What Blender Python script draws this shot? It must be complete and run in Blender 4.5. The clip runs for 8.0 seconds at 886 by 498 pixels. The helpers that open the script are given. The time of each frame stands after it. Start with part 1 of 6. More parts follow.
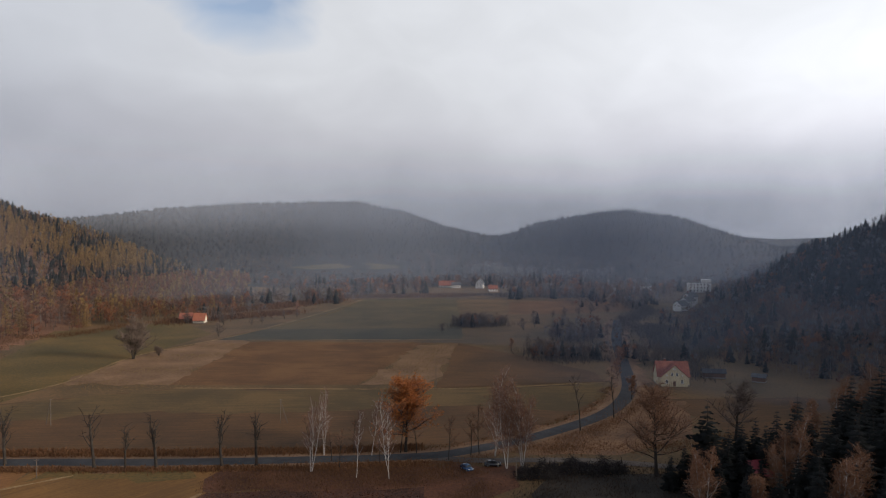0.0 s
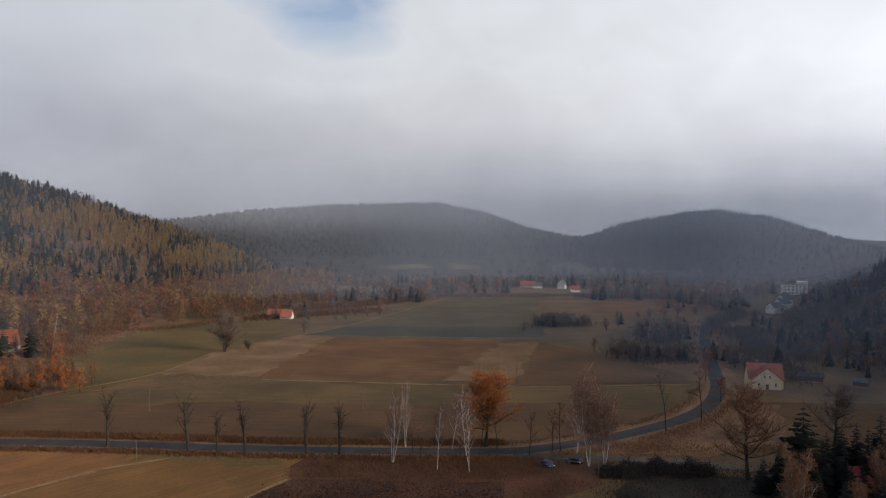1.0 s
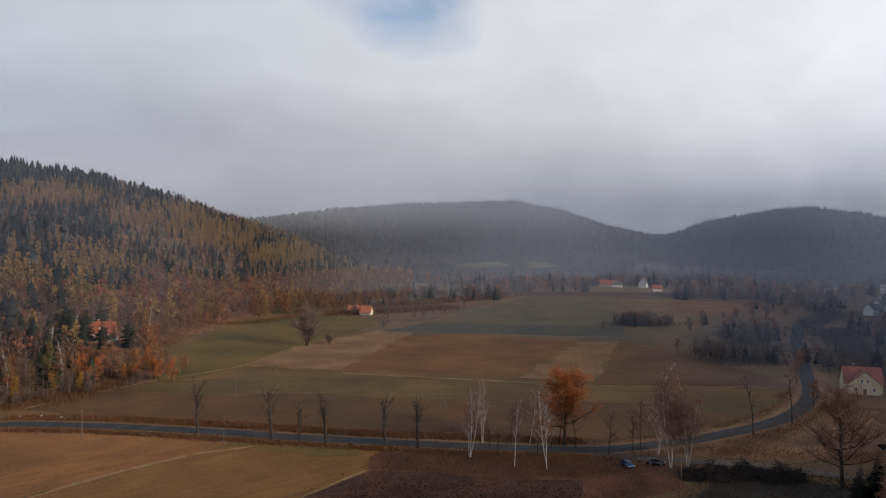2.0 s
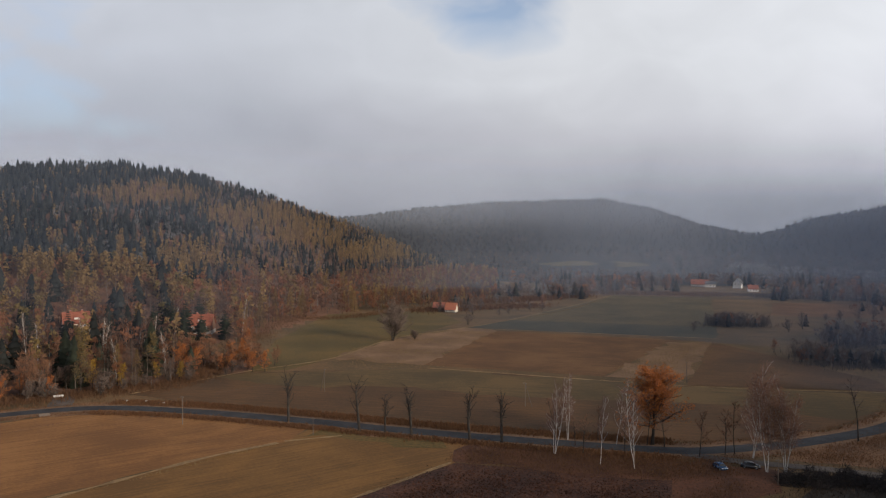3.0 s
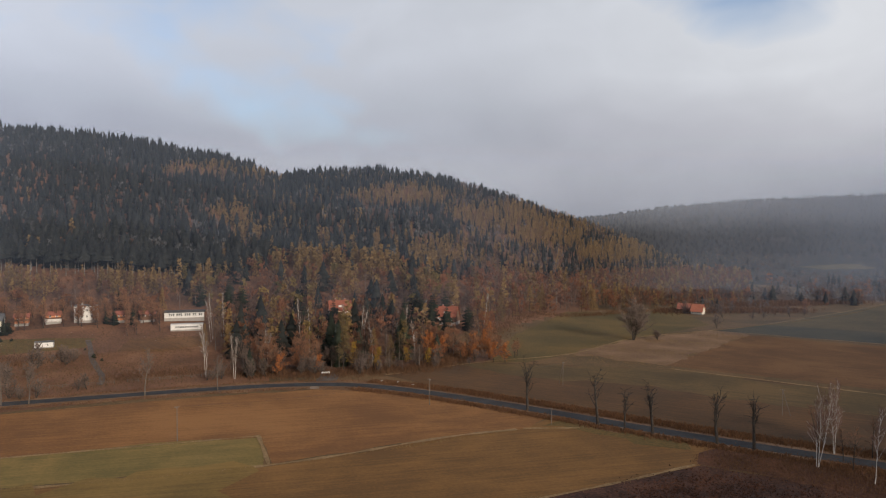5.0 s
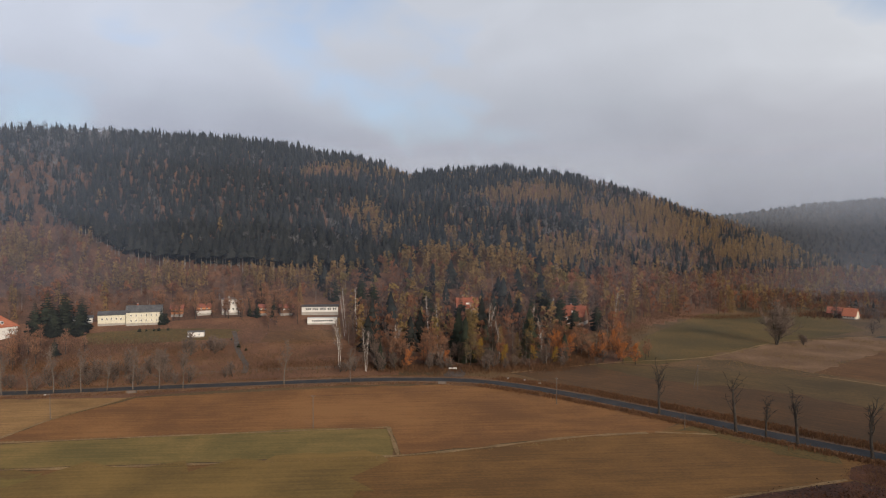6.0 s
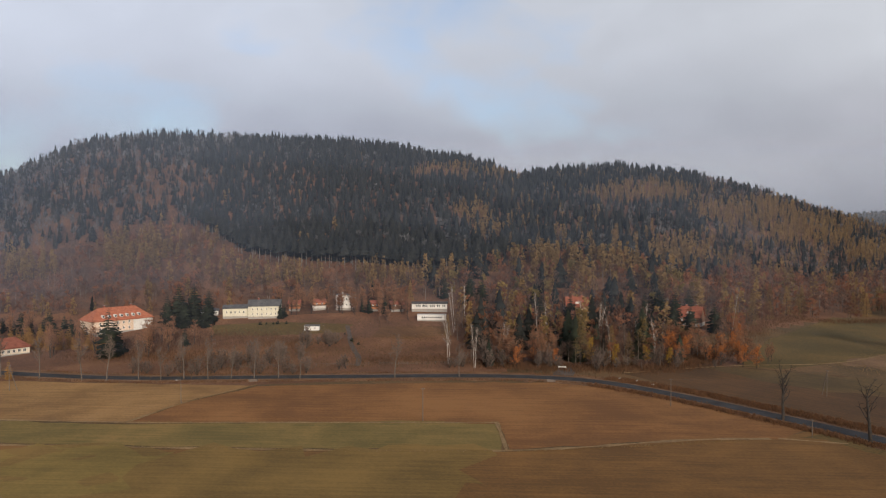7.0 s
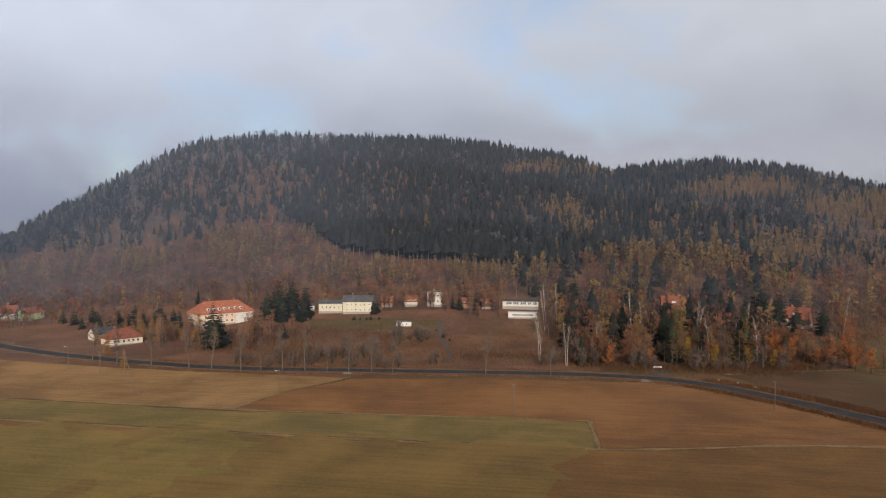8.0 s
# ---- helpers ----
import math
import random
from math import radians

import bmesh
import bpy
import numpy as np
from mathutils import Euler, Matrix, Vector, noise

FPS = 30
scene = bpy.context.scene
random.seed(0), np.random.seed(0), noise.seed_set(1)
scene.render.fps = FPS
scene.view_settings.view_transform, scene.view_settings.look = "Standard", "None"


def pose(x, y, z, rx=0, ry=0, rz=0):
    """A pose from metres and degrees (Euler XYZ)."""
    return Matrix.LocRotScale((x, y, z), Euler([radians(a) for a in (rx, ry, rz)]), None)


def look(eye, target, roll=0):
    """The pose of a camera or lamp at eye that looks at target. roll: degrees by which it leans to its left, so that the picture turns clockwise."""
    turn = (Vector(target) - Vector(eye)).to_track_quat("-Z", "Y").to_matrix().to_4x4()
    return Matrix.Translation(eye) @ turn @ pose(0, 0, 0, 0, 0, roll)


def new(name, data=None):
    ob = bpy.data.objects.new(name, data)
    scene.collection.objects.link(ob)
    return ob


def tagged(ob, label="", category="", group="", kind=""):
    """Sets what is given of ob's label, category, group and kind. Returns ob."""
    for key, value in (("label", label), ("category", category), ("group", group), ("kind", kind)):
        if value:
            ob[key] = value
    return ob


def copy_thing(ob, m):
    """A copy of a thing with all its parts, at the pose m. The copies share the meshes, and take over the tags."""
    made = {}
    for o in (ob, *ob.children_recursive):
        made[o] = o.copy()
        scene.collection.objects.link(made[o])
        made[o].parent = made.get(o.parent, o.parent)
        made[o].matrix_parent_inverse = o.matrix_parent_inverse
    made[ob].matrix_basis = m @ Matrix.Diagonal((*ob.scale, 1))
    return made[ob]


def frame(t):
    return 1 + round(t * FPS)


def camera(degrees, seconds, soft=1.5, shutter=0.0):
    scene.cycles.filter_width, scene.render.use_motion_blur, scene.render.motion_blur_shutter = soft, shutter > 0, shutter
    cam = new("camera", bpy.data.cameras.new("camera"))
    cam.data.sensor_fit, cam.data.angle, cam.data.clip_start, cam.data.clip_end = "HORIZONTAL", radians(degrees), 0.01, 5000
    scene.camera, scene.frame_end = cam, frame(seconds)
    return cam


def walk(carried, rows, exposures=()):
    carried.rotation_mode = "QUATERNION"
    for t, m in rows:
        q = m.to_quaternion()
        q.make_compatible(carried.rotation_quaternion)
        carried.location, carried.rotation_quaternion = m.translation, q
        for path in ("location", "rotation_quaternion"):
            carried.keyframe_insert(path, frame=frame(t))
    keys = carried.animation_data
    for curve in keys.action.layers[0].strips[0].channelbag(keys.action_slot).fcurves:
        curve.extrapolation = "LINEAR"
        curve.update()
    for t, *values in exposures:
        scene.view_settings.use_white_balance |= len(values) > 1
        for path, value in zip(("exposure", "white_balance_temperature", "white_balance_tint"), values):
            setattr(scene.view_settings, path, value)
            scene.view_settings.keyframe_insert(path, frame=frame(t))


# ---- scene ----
# ---------------------------------------------------------------- camera
cam = camera(62.92, 8.0, soft=1.15)
# seconds, x, y, z, yaw, pitch: a drone that hovers, sinks and turns to its left
ROWS = [
    (0.0, -0.03, -0.04, 62.03, -3.11, -1.34),
    (0.5, 0.00, 0.00, 61.00, 0.00, -1.26),
    (1.0, 0.04, -0.01, 59.95, 3.31, -1.20),
    (2.5, 0.12, -0.14, 58.70, 12.62, -1.38),
    (3.0, 0.21, -0.33, 57.81, 16.17, -1.36),
    (3.5, 0.32, -0.56, 57.00, 20.39, -1.32),
    (4.0, 0.41, -0.82, 56.24, 25.48, -1.29),
    (4.5, 0.54, -1.10, 55.39, 30.13, -1.23),
    (6.0, 0.70, -1.37, 54.45, 44.97, -1.32),
    (6.5, 0.77, -1.56, 53.73, 49.61, -1.30),
    (7.0, 0.78, -1.71, 53.11, 53.53, -1.29),
    (7.5, 0.78, -1.85, 52.59, 56.95, -1.32),
    (8.0, 0.77, -2.03, 52.08, 60.68, -1.36),
]
EXPOSURES = [(0.0, 0.0), (4.0, 0.0), (8.0, 0.0)]
walk(cam, [(t, pose(x, y, z, 90 + pitch, 0, yaw)) for t, x, y, z, yaw, pitch in ROWS], EXPOSURES)

# ---------------------------------------------------------------- light
SUN_AZ, SUN_EL = 112.0, 17.0  # bearing right of north, and height
SUN = Vector((math.sin(radians(SUN_AZ)) * math.cos(radians(SUN_EL)), math.cos(radians(SUN_AZ)) * math.cos(radians(SUN_EL)), math.sin(radians(SUN_EL))))
sun = new("sun", bpy.data.lights.new("sun", "SUN"))
sun.data.energy, sun.data.angle, sun.data.color = 4.6, radians(13), (1.0, 0.86, 0.70)
sun.matrix_world = look(SUN * 100, (0, 0, 0))


class Nodes:
    """A short way to write node trees."""

    def __init__(self, tree):
        self.tree = tree
        tree.nodes.clear()

    def add(self, kind, **values):
        node = self.tree.nodes.new(kind)
        for key, value in values.items():
            if key == "sets":
                for k, v in value.items():
                    if isinstance(v, bpy.types.NodeSocket):
                        self.tree.links.new(v, node.inputs[k])
                    else:
                        node.inputs[k].default_value = v
            elif key == "operation":
                node.operation = value
            elif key == "blend":
                node.blend_type = value
            elif key == "data_type":
                node.data_type = value
            elif key == "mode":
                node.mode = value
            elif key == "attribute":
                node.attribute_name = value
        return node

    def math(self, op, a, b=0.0, clamp=False):
        n = self.add("ShaderNodeMath", operation=op, sets={0: a, 1: b})
        n.use_clamp = clamp
        return n.outputs[0]

    def noise(self, vector, scale, detail=3.0, rough=0.55, distortion=0.0):
        return self.add("ShaderNodeTexNoise", sets={"Vector": vector, "Scale": scale, "Detail": detail, "Roughness": rough, "Distortion": distortion}).outputs["Fac"]

    def ramp(self, fac, stops, mode="LINEAR"):
        n = self.add("ShaderNodeValToRGB", sets={0: fac})
        n.color_ramp.interpolation = mode
        while len(n.color_ramp.elements) < len(stops):
            n.color_ramp.elements.new(0.5)
        for e, (p, c) in zip(n.color_ramp.elements, stops):
            e.position, e.color = p, (*c, 1) if len(c) == 3 else c
        return n.outputs[0]

    def mix(self, fac, a, b, blend="MIX"):
        return self.add("ShaderNodeMixRGB", blend=blend, sets={0: fac, 1: a, 2: b}).outputs[0]


def grey(v):
    return (v, v, v)


# The sky: high blue seen through gaps in a low, soft cloud deck that thickens and greys towards the horizon.
world = bpy.data.worlds.new("world")
world.use_nodes = True
scene.world = world
W = Nodes(world.node_tree)
way = W.add("ShaderNodeTexCoord").outputs["Generated"]
xyz = W.add("ShaderNodeSeparateXYZ", sets={0: way})
sky = W.add("ShaderNodeTexSky")
sky.sky_type, sky.sun_disc, sky.sun_elevation, sky.sun_rotation = "NISHITA", False, radians(SUN_EL), radians(SUN_AZ)
blue = W.mix(1.0, sky.outputs[0], (0.122, 0.128, 0.145, 1), "MULTIPLY")
up = W.math("MAXIMUM", xyz.outputs[2], 0.0)
stretch = W.add("ShaderNodeMapping", sets={"Vector": way, "Rotation": (0, 0, radians(-16)), "Scale": (1.0, 1.0, 1.7)}).outputs[0]
billow = W.noise(stretch, 3.1, 4.0, 0.45, 0.35)
wisp = W.noise(stretch, 9.0, 3.0, 0.5, 0.6)
east = W.math("ADD", W.math("MULTIPLY", xyz.outputs[0], 0.87), W.math("MULTIPLY", xyz.outputs[1], 0.5))
glow = W.math("ADD", W.math("MULTIPLY", W.math("MAXIMUM", east, 0.0), 0.56), W.math("MULTIPLY", W.math("MAXIMUM", W.math("SUBTRACT", W.math("MULTIPLY", east, -1.0), 0.4), 0.0), 0.55))
glow = W.math("ADD", glow, W.math("MULTIPLY", W.math("MAXIMUM", W.math("SUBTRACT", east, 0.58), 0.0), W.math("MAXIMUM", W.math("SUBTRACT", 2.2, W.math("MULTIPLY", up, 6.0)), 0.0)))
gain = W.math("POWER", 2.0, glow)
lift = W.math("ADD", up, W.math("MULTIPLY", W.math("SUBTRACT", billow, 0.5), 0.17))
# Last two stops lie above the view, greyed to lessen the skylight.
deck = W.ramp(lift, [(0.0, (0.25, 0.26, 0.30)), (0.05, (0.33, 0.34, 0.38)), (0.11, (0.44, 0.445, 0.485)), (0.21, (0.585, 0.60, 0.635)), (0.38, (0.61, 0.63, 0.665)), (0.6, (0.44, 0.455, 0.485)), (1.0, (0.36, 0.375, 0.40))])
deck = W.mix(0.18, deck, W.ramp(wisp, [(0.3, grey(0.75)), (0.7, grey(1.15))]), "MULTIPLY")
deck = W.mix(1.0, deck, W.add("ShaderNodeCombineXYZ", sets={0: gain, 1: gain, 2: gain}).outputs[0], "MULTIPLY")
deck = W.mix(W.math("ADD", W.math("MULTIPLY", east, -0.9), 0.35, True), deck, (0.94, 0.985, 1.09, 1), "MULTIPLY")
gap = W.math("ADD", W.math("MULTIPLY", billow, 0.7), W.math("MULTIPLY", wisp, 0.3))
gap = W.math("ADD", W.math("MULTIPLY", gap, 1.35), -0.175)
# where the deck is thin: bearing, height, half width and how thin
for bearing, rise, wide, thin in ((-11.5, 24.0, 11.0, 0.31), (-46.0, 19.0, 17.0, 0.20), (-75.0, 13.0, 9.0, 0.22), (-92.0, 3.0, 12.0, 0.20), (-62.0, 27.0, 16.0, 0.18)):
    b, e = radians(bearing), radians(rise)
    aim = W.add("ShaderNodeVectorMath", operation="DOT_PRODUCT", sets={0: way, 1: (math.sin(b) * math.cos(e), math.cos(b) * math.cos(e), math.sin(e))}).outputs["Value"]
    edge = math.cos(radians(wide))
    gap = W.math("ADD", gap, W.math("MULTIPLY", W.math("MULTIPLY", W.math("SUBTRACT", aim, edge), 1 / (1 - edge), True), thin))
# Overhead, out of view, more gaps are added to cut the deck's light.
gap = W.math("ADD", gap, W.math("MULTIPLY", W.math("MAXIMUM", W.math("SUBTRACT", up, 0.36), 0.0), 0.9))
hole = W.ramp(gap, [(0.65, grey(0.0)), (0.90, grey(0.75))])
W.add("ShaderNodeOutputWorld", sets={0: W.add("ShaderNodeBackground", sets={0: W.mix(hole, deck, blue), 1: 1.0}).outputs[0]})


# ---------------------------------------------------------------- materials
def material(name, colours, scale=0.15, fine=2.5, rough=0.9, bump=0.3, tint=0.0, stretch=(1, 1, 1), metal=0.0, spec=0.3, rnd=0.0, translucent=0.0, contrast=(0.40, 0.60), grain=0.5, rows=None, leaf=False):
    """A surface whose colours (dark to light) wander at two scales, with fine relief. tint: how far an attribute of that name varies it; rnd: by object."""
    m = bpy.data.materials.new(name)
    m.use_nodes = True
    n = Nodes(m.node_tree)
    co = n.add("ShaderNodeTexCoord").outputs["Object"]
    co = n.add("ShaderNodeMapping", sets={"Vector": co, "Scale": stretch}).outputs[0]
    big = n.noise(co, scale, 4.0, 0.6, 0.3)
    if rows is None:
        small = n.noise(co, fine, 5.0, 0.65)
    else:
        turned = n.add("ShaderNodeMapping", sets={"Vector": n.add("ShaderNodeTexCoord").outputs["Object"], "Rotation": (0, 0, radians(-rows))}).outputs[0]
        drawn = n.add("ShaderNodeMapping", sets={"Vector": turned, "Scale": (0.05, 1, 1)}).outputs[0]
        small = n.math("ADD", n.math("MULTIPLY", n.noise(drawn, 0.9, 4.0, 0.6), 0.55), n.math("MULTIPLY", n.noise(co, fine, 4.0, 0.65), 0.45))
    fac = n.math("ADD", n.math("MULTIPLY", big, 1 - grain), n.math("MULTIPLY", small, grain))
    if tint:
        att = n.add("ShaderNodeAttribute", attribute="tint").outputs["Fac"]
        fac = n.math("ADD", n.math("MULTIPLY", fac, 1 - tint), n.math("MULTIPLY", att, tint))
    if rnd:
        who = n.add("ShaderNodeObjectInfo").outputs["Random"]
        fac = n.math("ADD", n.math("MULTIPLY", fac, 1 - rnd), n.math("MULTIPLY", who, rnd))
    steps = len(colours) - 1
    lo, hi = (0.05, 0.95) if tint or rnd else contrast
    col = n.ramp(fac, [(lo + (hi - lo) * i / max(steps, 1), c) for i, c in enumerate(colours)])
    b = n.add("ShaderNodeBump", sets={"Strength": bump, "Distance": 0.1, "Height": small})
    if leaf:
        out = n.add("ShaderNodeAttribute", attribute="outward").outputs["Vector"]
        turn = n.add("ShaderNodeVectorTransform", sets={0: out})
        turn.vector_type, turn.convert_from, turn.convert_to = "NORMAL", "OBJECT", "WORLD"
        n.tree.links.new(turn.outputs[0], b.inputs["Normal"])
    b = b.outputs[0]
    p = n.add("ShaderNodeBsdfPrincipled", sets={"Base Color": col, "Roughness": rough, "Metallic": metal, "Specular IOR Level": spec, "Normal": b}).outputs[0]
    if translucent:
        p = n.add("ShaderNodeMixShader", sets={0: translucent, 1: p, 2: n.add("ShaderNodeBsdfTranslucent", sets={0: col}).outputs[0]}).outputs[0]
    n.add("ShaderNodeOutputMaterial", sets={0: p})
    return m


GRASS = material("grass", [(0.0667, 0.0420, 0.0160), (0.1069, 0.0630, 0.0232), (0.1587, 0.0850, 0.0328)], 0.03, 0.8)
MAT = {
    "plough": material("ploughed_soil", [(0.0186, 0.0068, 0.0038), (0.0513, 0.0193, 0.0098), (0.0958, 0.0385, 0.0185)], 0.08, 1.3, bump=1.0, grain=0.6),
    "stubble": material("stubble", [(0.1509, 0.0638, 0.0180), (0.2116, 0.0916, 0.0253), (0.2724, 0.1222, 0.0368)], 0.025, 1.2, contrast=(0.43, 0.57), rows=50),
    "olive": material("olive_field", [(0.1229, 0.0585, 0.0143), (0.1698, 0.0815, 0.0198), (0.2190, 0.1040, 0.0266)], 0.03, 1.2, contrast=(0.43, 0.57), rows=50),
    # Olive field repeated greener and lighter: stronger sun on its left painted in.
    "mossy": material("mossy_field", [(0.1300, 0.0780, 0.0185), (0.1780, 0.1060, 0.0255), (0.2280, 0.1340, 0.0340)], 0.03, 1.2, contrast=(0.42, 0.58), rows=50),
    "greenish": material("greenish_field", [(0.1420, 0.0960, 0.0220), (0.1950, 0.1290, 0.0300), (0.2500, 0.1580, 0.0400)], 0.03, 1.2, contrast=(0.42, 0.58), rows=50),
    # Crop green, lightened for the stronger sun on the left.
    "green": material("winter_crop", [(0.1291, 0.0937, 0.0243), (0.1820, 0.1235, 0.0331), (0.2471, 0.1512, 0.0441)], 0.035, 1.2, contrast=(0.43, 0.57), rows=50),
    "meadow": material("meadow_grass", [(0.0676, 0.0474, 0.0111), (0.0996, 0.0638, 0.0148), (0.1390, 0.0811, 0.0197)], 0.02, 0.9, contrast=(0.43, 0.57)),
    "grassy": material("thin_grass", [(0.0694, 0.0436, 0.0144), (0.0986, 0.0601, 0.0192), (0.1344, 0.0776, 0.0256)], 0.03, 0.9, contrast=(0.43, 0.57), rows=2),
    # Road field's brown, raised to paint in a patch of sunlight there.
    "fallow": material("sunlit_brown_field", [(0.1849, 0.0967, 0.0326), (0.2577, 0.1390, 0.0466), (0.3362, 0.1852, 0.0654)], 0.03, 1.2, contrast=(0.43, 0.57), rows=50),
    "dull": material("dull_field", [(0.0636, 0.0315, 0.0106), (0.0911, 0.0433, 0.0141), (0.1240, 0.0582, 0.0188)], 0.022, 1.0, contrast=(0.43, 0.57), rows=2),
    "dark": material("dark_crop", [(0.0380, 0.0333, 0.0166), (0.0530, 0.0437, 0.0216), (0.0720, 0.0560, 0.0259)], 0.02, 0.8, contrast=(0.43, 0.57), rows=2),
    "far": material("far_crop", [(0.0579, 0.0433, 0.0163), (0.0789, 0.0569, 0.0218), (0.1007, 0.0704, 0.0265)], 0.02, 0.8, contrast=(0.43, 0.57), rows=80),
    "brown": material("brown_field", [(0.0917, 0.0413, 0.0131), (0.1212, 0.0545, 0.0169), (0.1637, 0.0779, 0.0261)], 0.03, 1.0, contrast=(0.43, 0.57), rows=-3),
    "straw": material("dry_grass", [(0.17, 0.105, 0.046), (0.245, 0.155, 0.07), (0.33, 0.215, 0.1)], 0.06, 1.0, bump=0.8, grain=0.5),
    "rough": material("rough_grass", [(0.1187, 0.0650, 0.0312), (0.1688, 0.0925, 0.0444), (0.2375, 0.1350, 0.0696)], 0.05, 1.0, bump=0.8, grain=0.5),
    "rust": material("dead_bracken", [(0.0488, 0.0181, 0.0082), (0.0828, 0.0303, 0.0128), (0.1280, 0.0478, 0.0199)], 0.09, 1.3, bump=0.9, grain=0.5),
    "verge": material("verge_grass", [(0.095, 0.047, 0.022), (0.155, 0.077, 0.034), (0.225, 0.116, 0.052)], 0.09, 1.3, bump=0.9, grain=0.5),
    # Near-black ground: the shade under the spruces put into the colour.
    "shade": material("shade_dark_ground", [(0.0120, 0.0094, 0.0066), (0.0216, 0.0160, 0.0102), (0.0360, 0.0248, 0.0156)], 0.08, 1.2, bump=0.9),
    # Floor toned like the far needles, so haze's low contrast is painted in.
    "far_floor": material("muted_far_floor", [(0.014, 0.013, 0.011), (0.022, 0.019, 0.016), (0.034, 0.028, 0.023)], 0.02, 0.5),
    "leaf_litter": material("leaf_litter", [(0.059, 0.031, 0.019), (0.107, 0.052, 0.029), (0.171, 0.080, 0.041)], 0.05, 1.0, bump=0.8),
    "slope": material("slope_grass", [(0.1037, 0.0459, 0.0216), (0.1459, 0.0659, 0.0317), (0.2090, 0.0999, 0.0468)], 0.04, 1.0, bump=0.8),
    "asphalt": material("asphalt", [(0.029, 0.029, 0.031), (0.041, 0.041, 0.043), (0.055, 0.055, 0.057)], 0.2, 4.0, rough=0.85, spec=0.15),
    "dirt": material("dirt_track", [(0.06, 0.045, 0.036), (0.085, 0.066, 0.053), (0.12, 0.094, 0.073)], 0.2, 2.0),
}
LEAF = {
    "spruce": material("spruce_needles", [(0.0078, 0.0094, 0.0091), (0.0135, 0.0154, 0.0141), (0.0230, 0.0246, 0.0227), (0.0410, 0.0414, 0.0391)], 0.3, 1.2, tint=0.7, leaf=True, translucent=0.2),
    "larch": material("larch_needles", [(0.1311, 0.0884, 0.0432), (0.2150, 0.1379, 0.0617), (0.3199, 0.1994, 0.0823)], 0.3, 1.2, tint=0.7, translucent=0.45),
    "beech": material("rust_leaves", [(0.0950, 0.0500, 0.0360), (0.1700, 0.0790, 0.0470), (0.3000, 0.1290, 0.0660)], 0.3, 1.2, tint=0.75, translucent=0.45),
    "bare": material("bare_twigs", [(0.0620, 0.0410, 0.0320), (0.1030, 0.0660, 0.0500), (0.1600, 0.1040, 0.0800)], 0.3, 1.2, tint=0.75, translucent=0.35),
    "grey": material("grey_twigs", [(0.0750, 0.0715, 0.0715), (0.1220, 0.1160, 0.1150), (0.2000, 0.1890, 0.1870)], 0.3, 1.2, tint=0.75, translucent=0.35),
    "olive": material("fading_leaves", [(0.0780, 0.0650, 0.0310), (0.1650, 0.1220, 0.0490), (0.3000, 0.1960, 0.0700)], 0.3, 1.2, tint=0.75, translucent=0.45),
}
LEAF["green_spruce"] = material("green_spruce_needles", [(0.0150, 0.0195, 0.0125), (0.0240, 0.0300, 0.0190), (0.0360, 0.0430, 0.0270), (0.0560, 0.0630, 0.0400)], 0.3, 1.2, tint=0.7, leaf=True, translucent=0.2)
# Far needles kept nearly one tone, the contrast lost to haze painted in.
LEAF["far"] = material("muted_far_needles", [(0.013, 0.0132, 0.0125), (0.017, 0.0168, 0.0155), (0.023, 0.0215, 0.020)], 0.02, 0.3, tint=0.5)
BARK = material("bark", [(0.0225, 0.0180, 0.0150), (0.0375, 0.0300, 0.0248), (0.0638, 0.0525, 0.0435)], 0.5, 6.0, bump=0.7)
BIRCH_BARK = material("birch_bark", [(0.0288, 0.0252, 0.0218), (0.3700, 0.3350, 0.3000), (0.4700, 0.4350, 0.4000)], 0.6, 5.0, bump=0.4, contrast=(0.25, 0.5))
PALE_BARK = material("pale_bark", [(0.0880, 0.0720, 0.0600), (0.1520, 0.1280, 0.1080), (0.2240, 0.1920, 0.1600)], 0.5, 4.0, bump=0.5)

# ---------------------------------------------------------------- terrain
# Hills by bearing from the camera (degrees, right of north), fitted to its skyline: foot and crest distance, crest
# height.
NEAR_A = [-180, -130, -110, -92, -85, -80, -75, -68, -60.7, -55, -50, -47.5, -45, -40, -35, -30, -26, -23, -20, -16, -10, 20, 24, 27, 29, 31.5, 34.6, 45, 60, 90, 125, 150, 180]
NEAR_F = [400, 380, 360, 335, 318, 305, 290, 275, 265, 262, 262, 263, 265, 268, 275, 330, 420, 470, 520, 600, 650, 520, 420, 350, 330, 320, 310, 290, 260, 240, 260, 330, 400]
NEAR_C = [900, 850, 820, 800, 800, 800, 800, 800, 800, 800, 800, 800, 800, 820, 850, 900, 950, 1000, 950, 900, 900, 700, 660, 620, 600, 600, 600, 580, 520, 480, 500, 620, 900]
# Crests at bearings 45 to 150 are unseen, raised to shade the right side.
NEAR_H = [30, 40, 40, 40, 97, 135, 145, 145, 144, 134, 122, 110, 113, 118, 111, 94, 72, 57, 33, 8, 0, 0, 8, 21, 38, 50, 62, 100, 145, 160, 150, 80, 30]
FAR_A = [-180, -60, -30, -23, -18, -12.6, -8, -3.8, 0, 3.3, 6.6, 8, 10.5, 15.3, 17.4, 21, 25, 28, 40, 180]
FAR_C = [1700, 1700, 1700, 1700, 1700, 1700, 1700, 1700, 1700, 1650, 1500, 1450, 1400, 1400, 1400, 1400, 1400, 1400, 1500, 1700]
FAR_H = [20, 25, 78, 92, 112, 124, 128, 131, 108, 73, 53, 54, 78, 98, 102, 89, 55, 33, 40, 90]


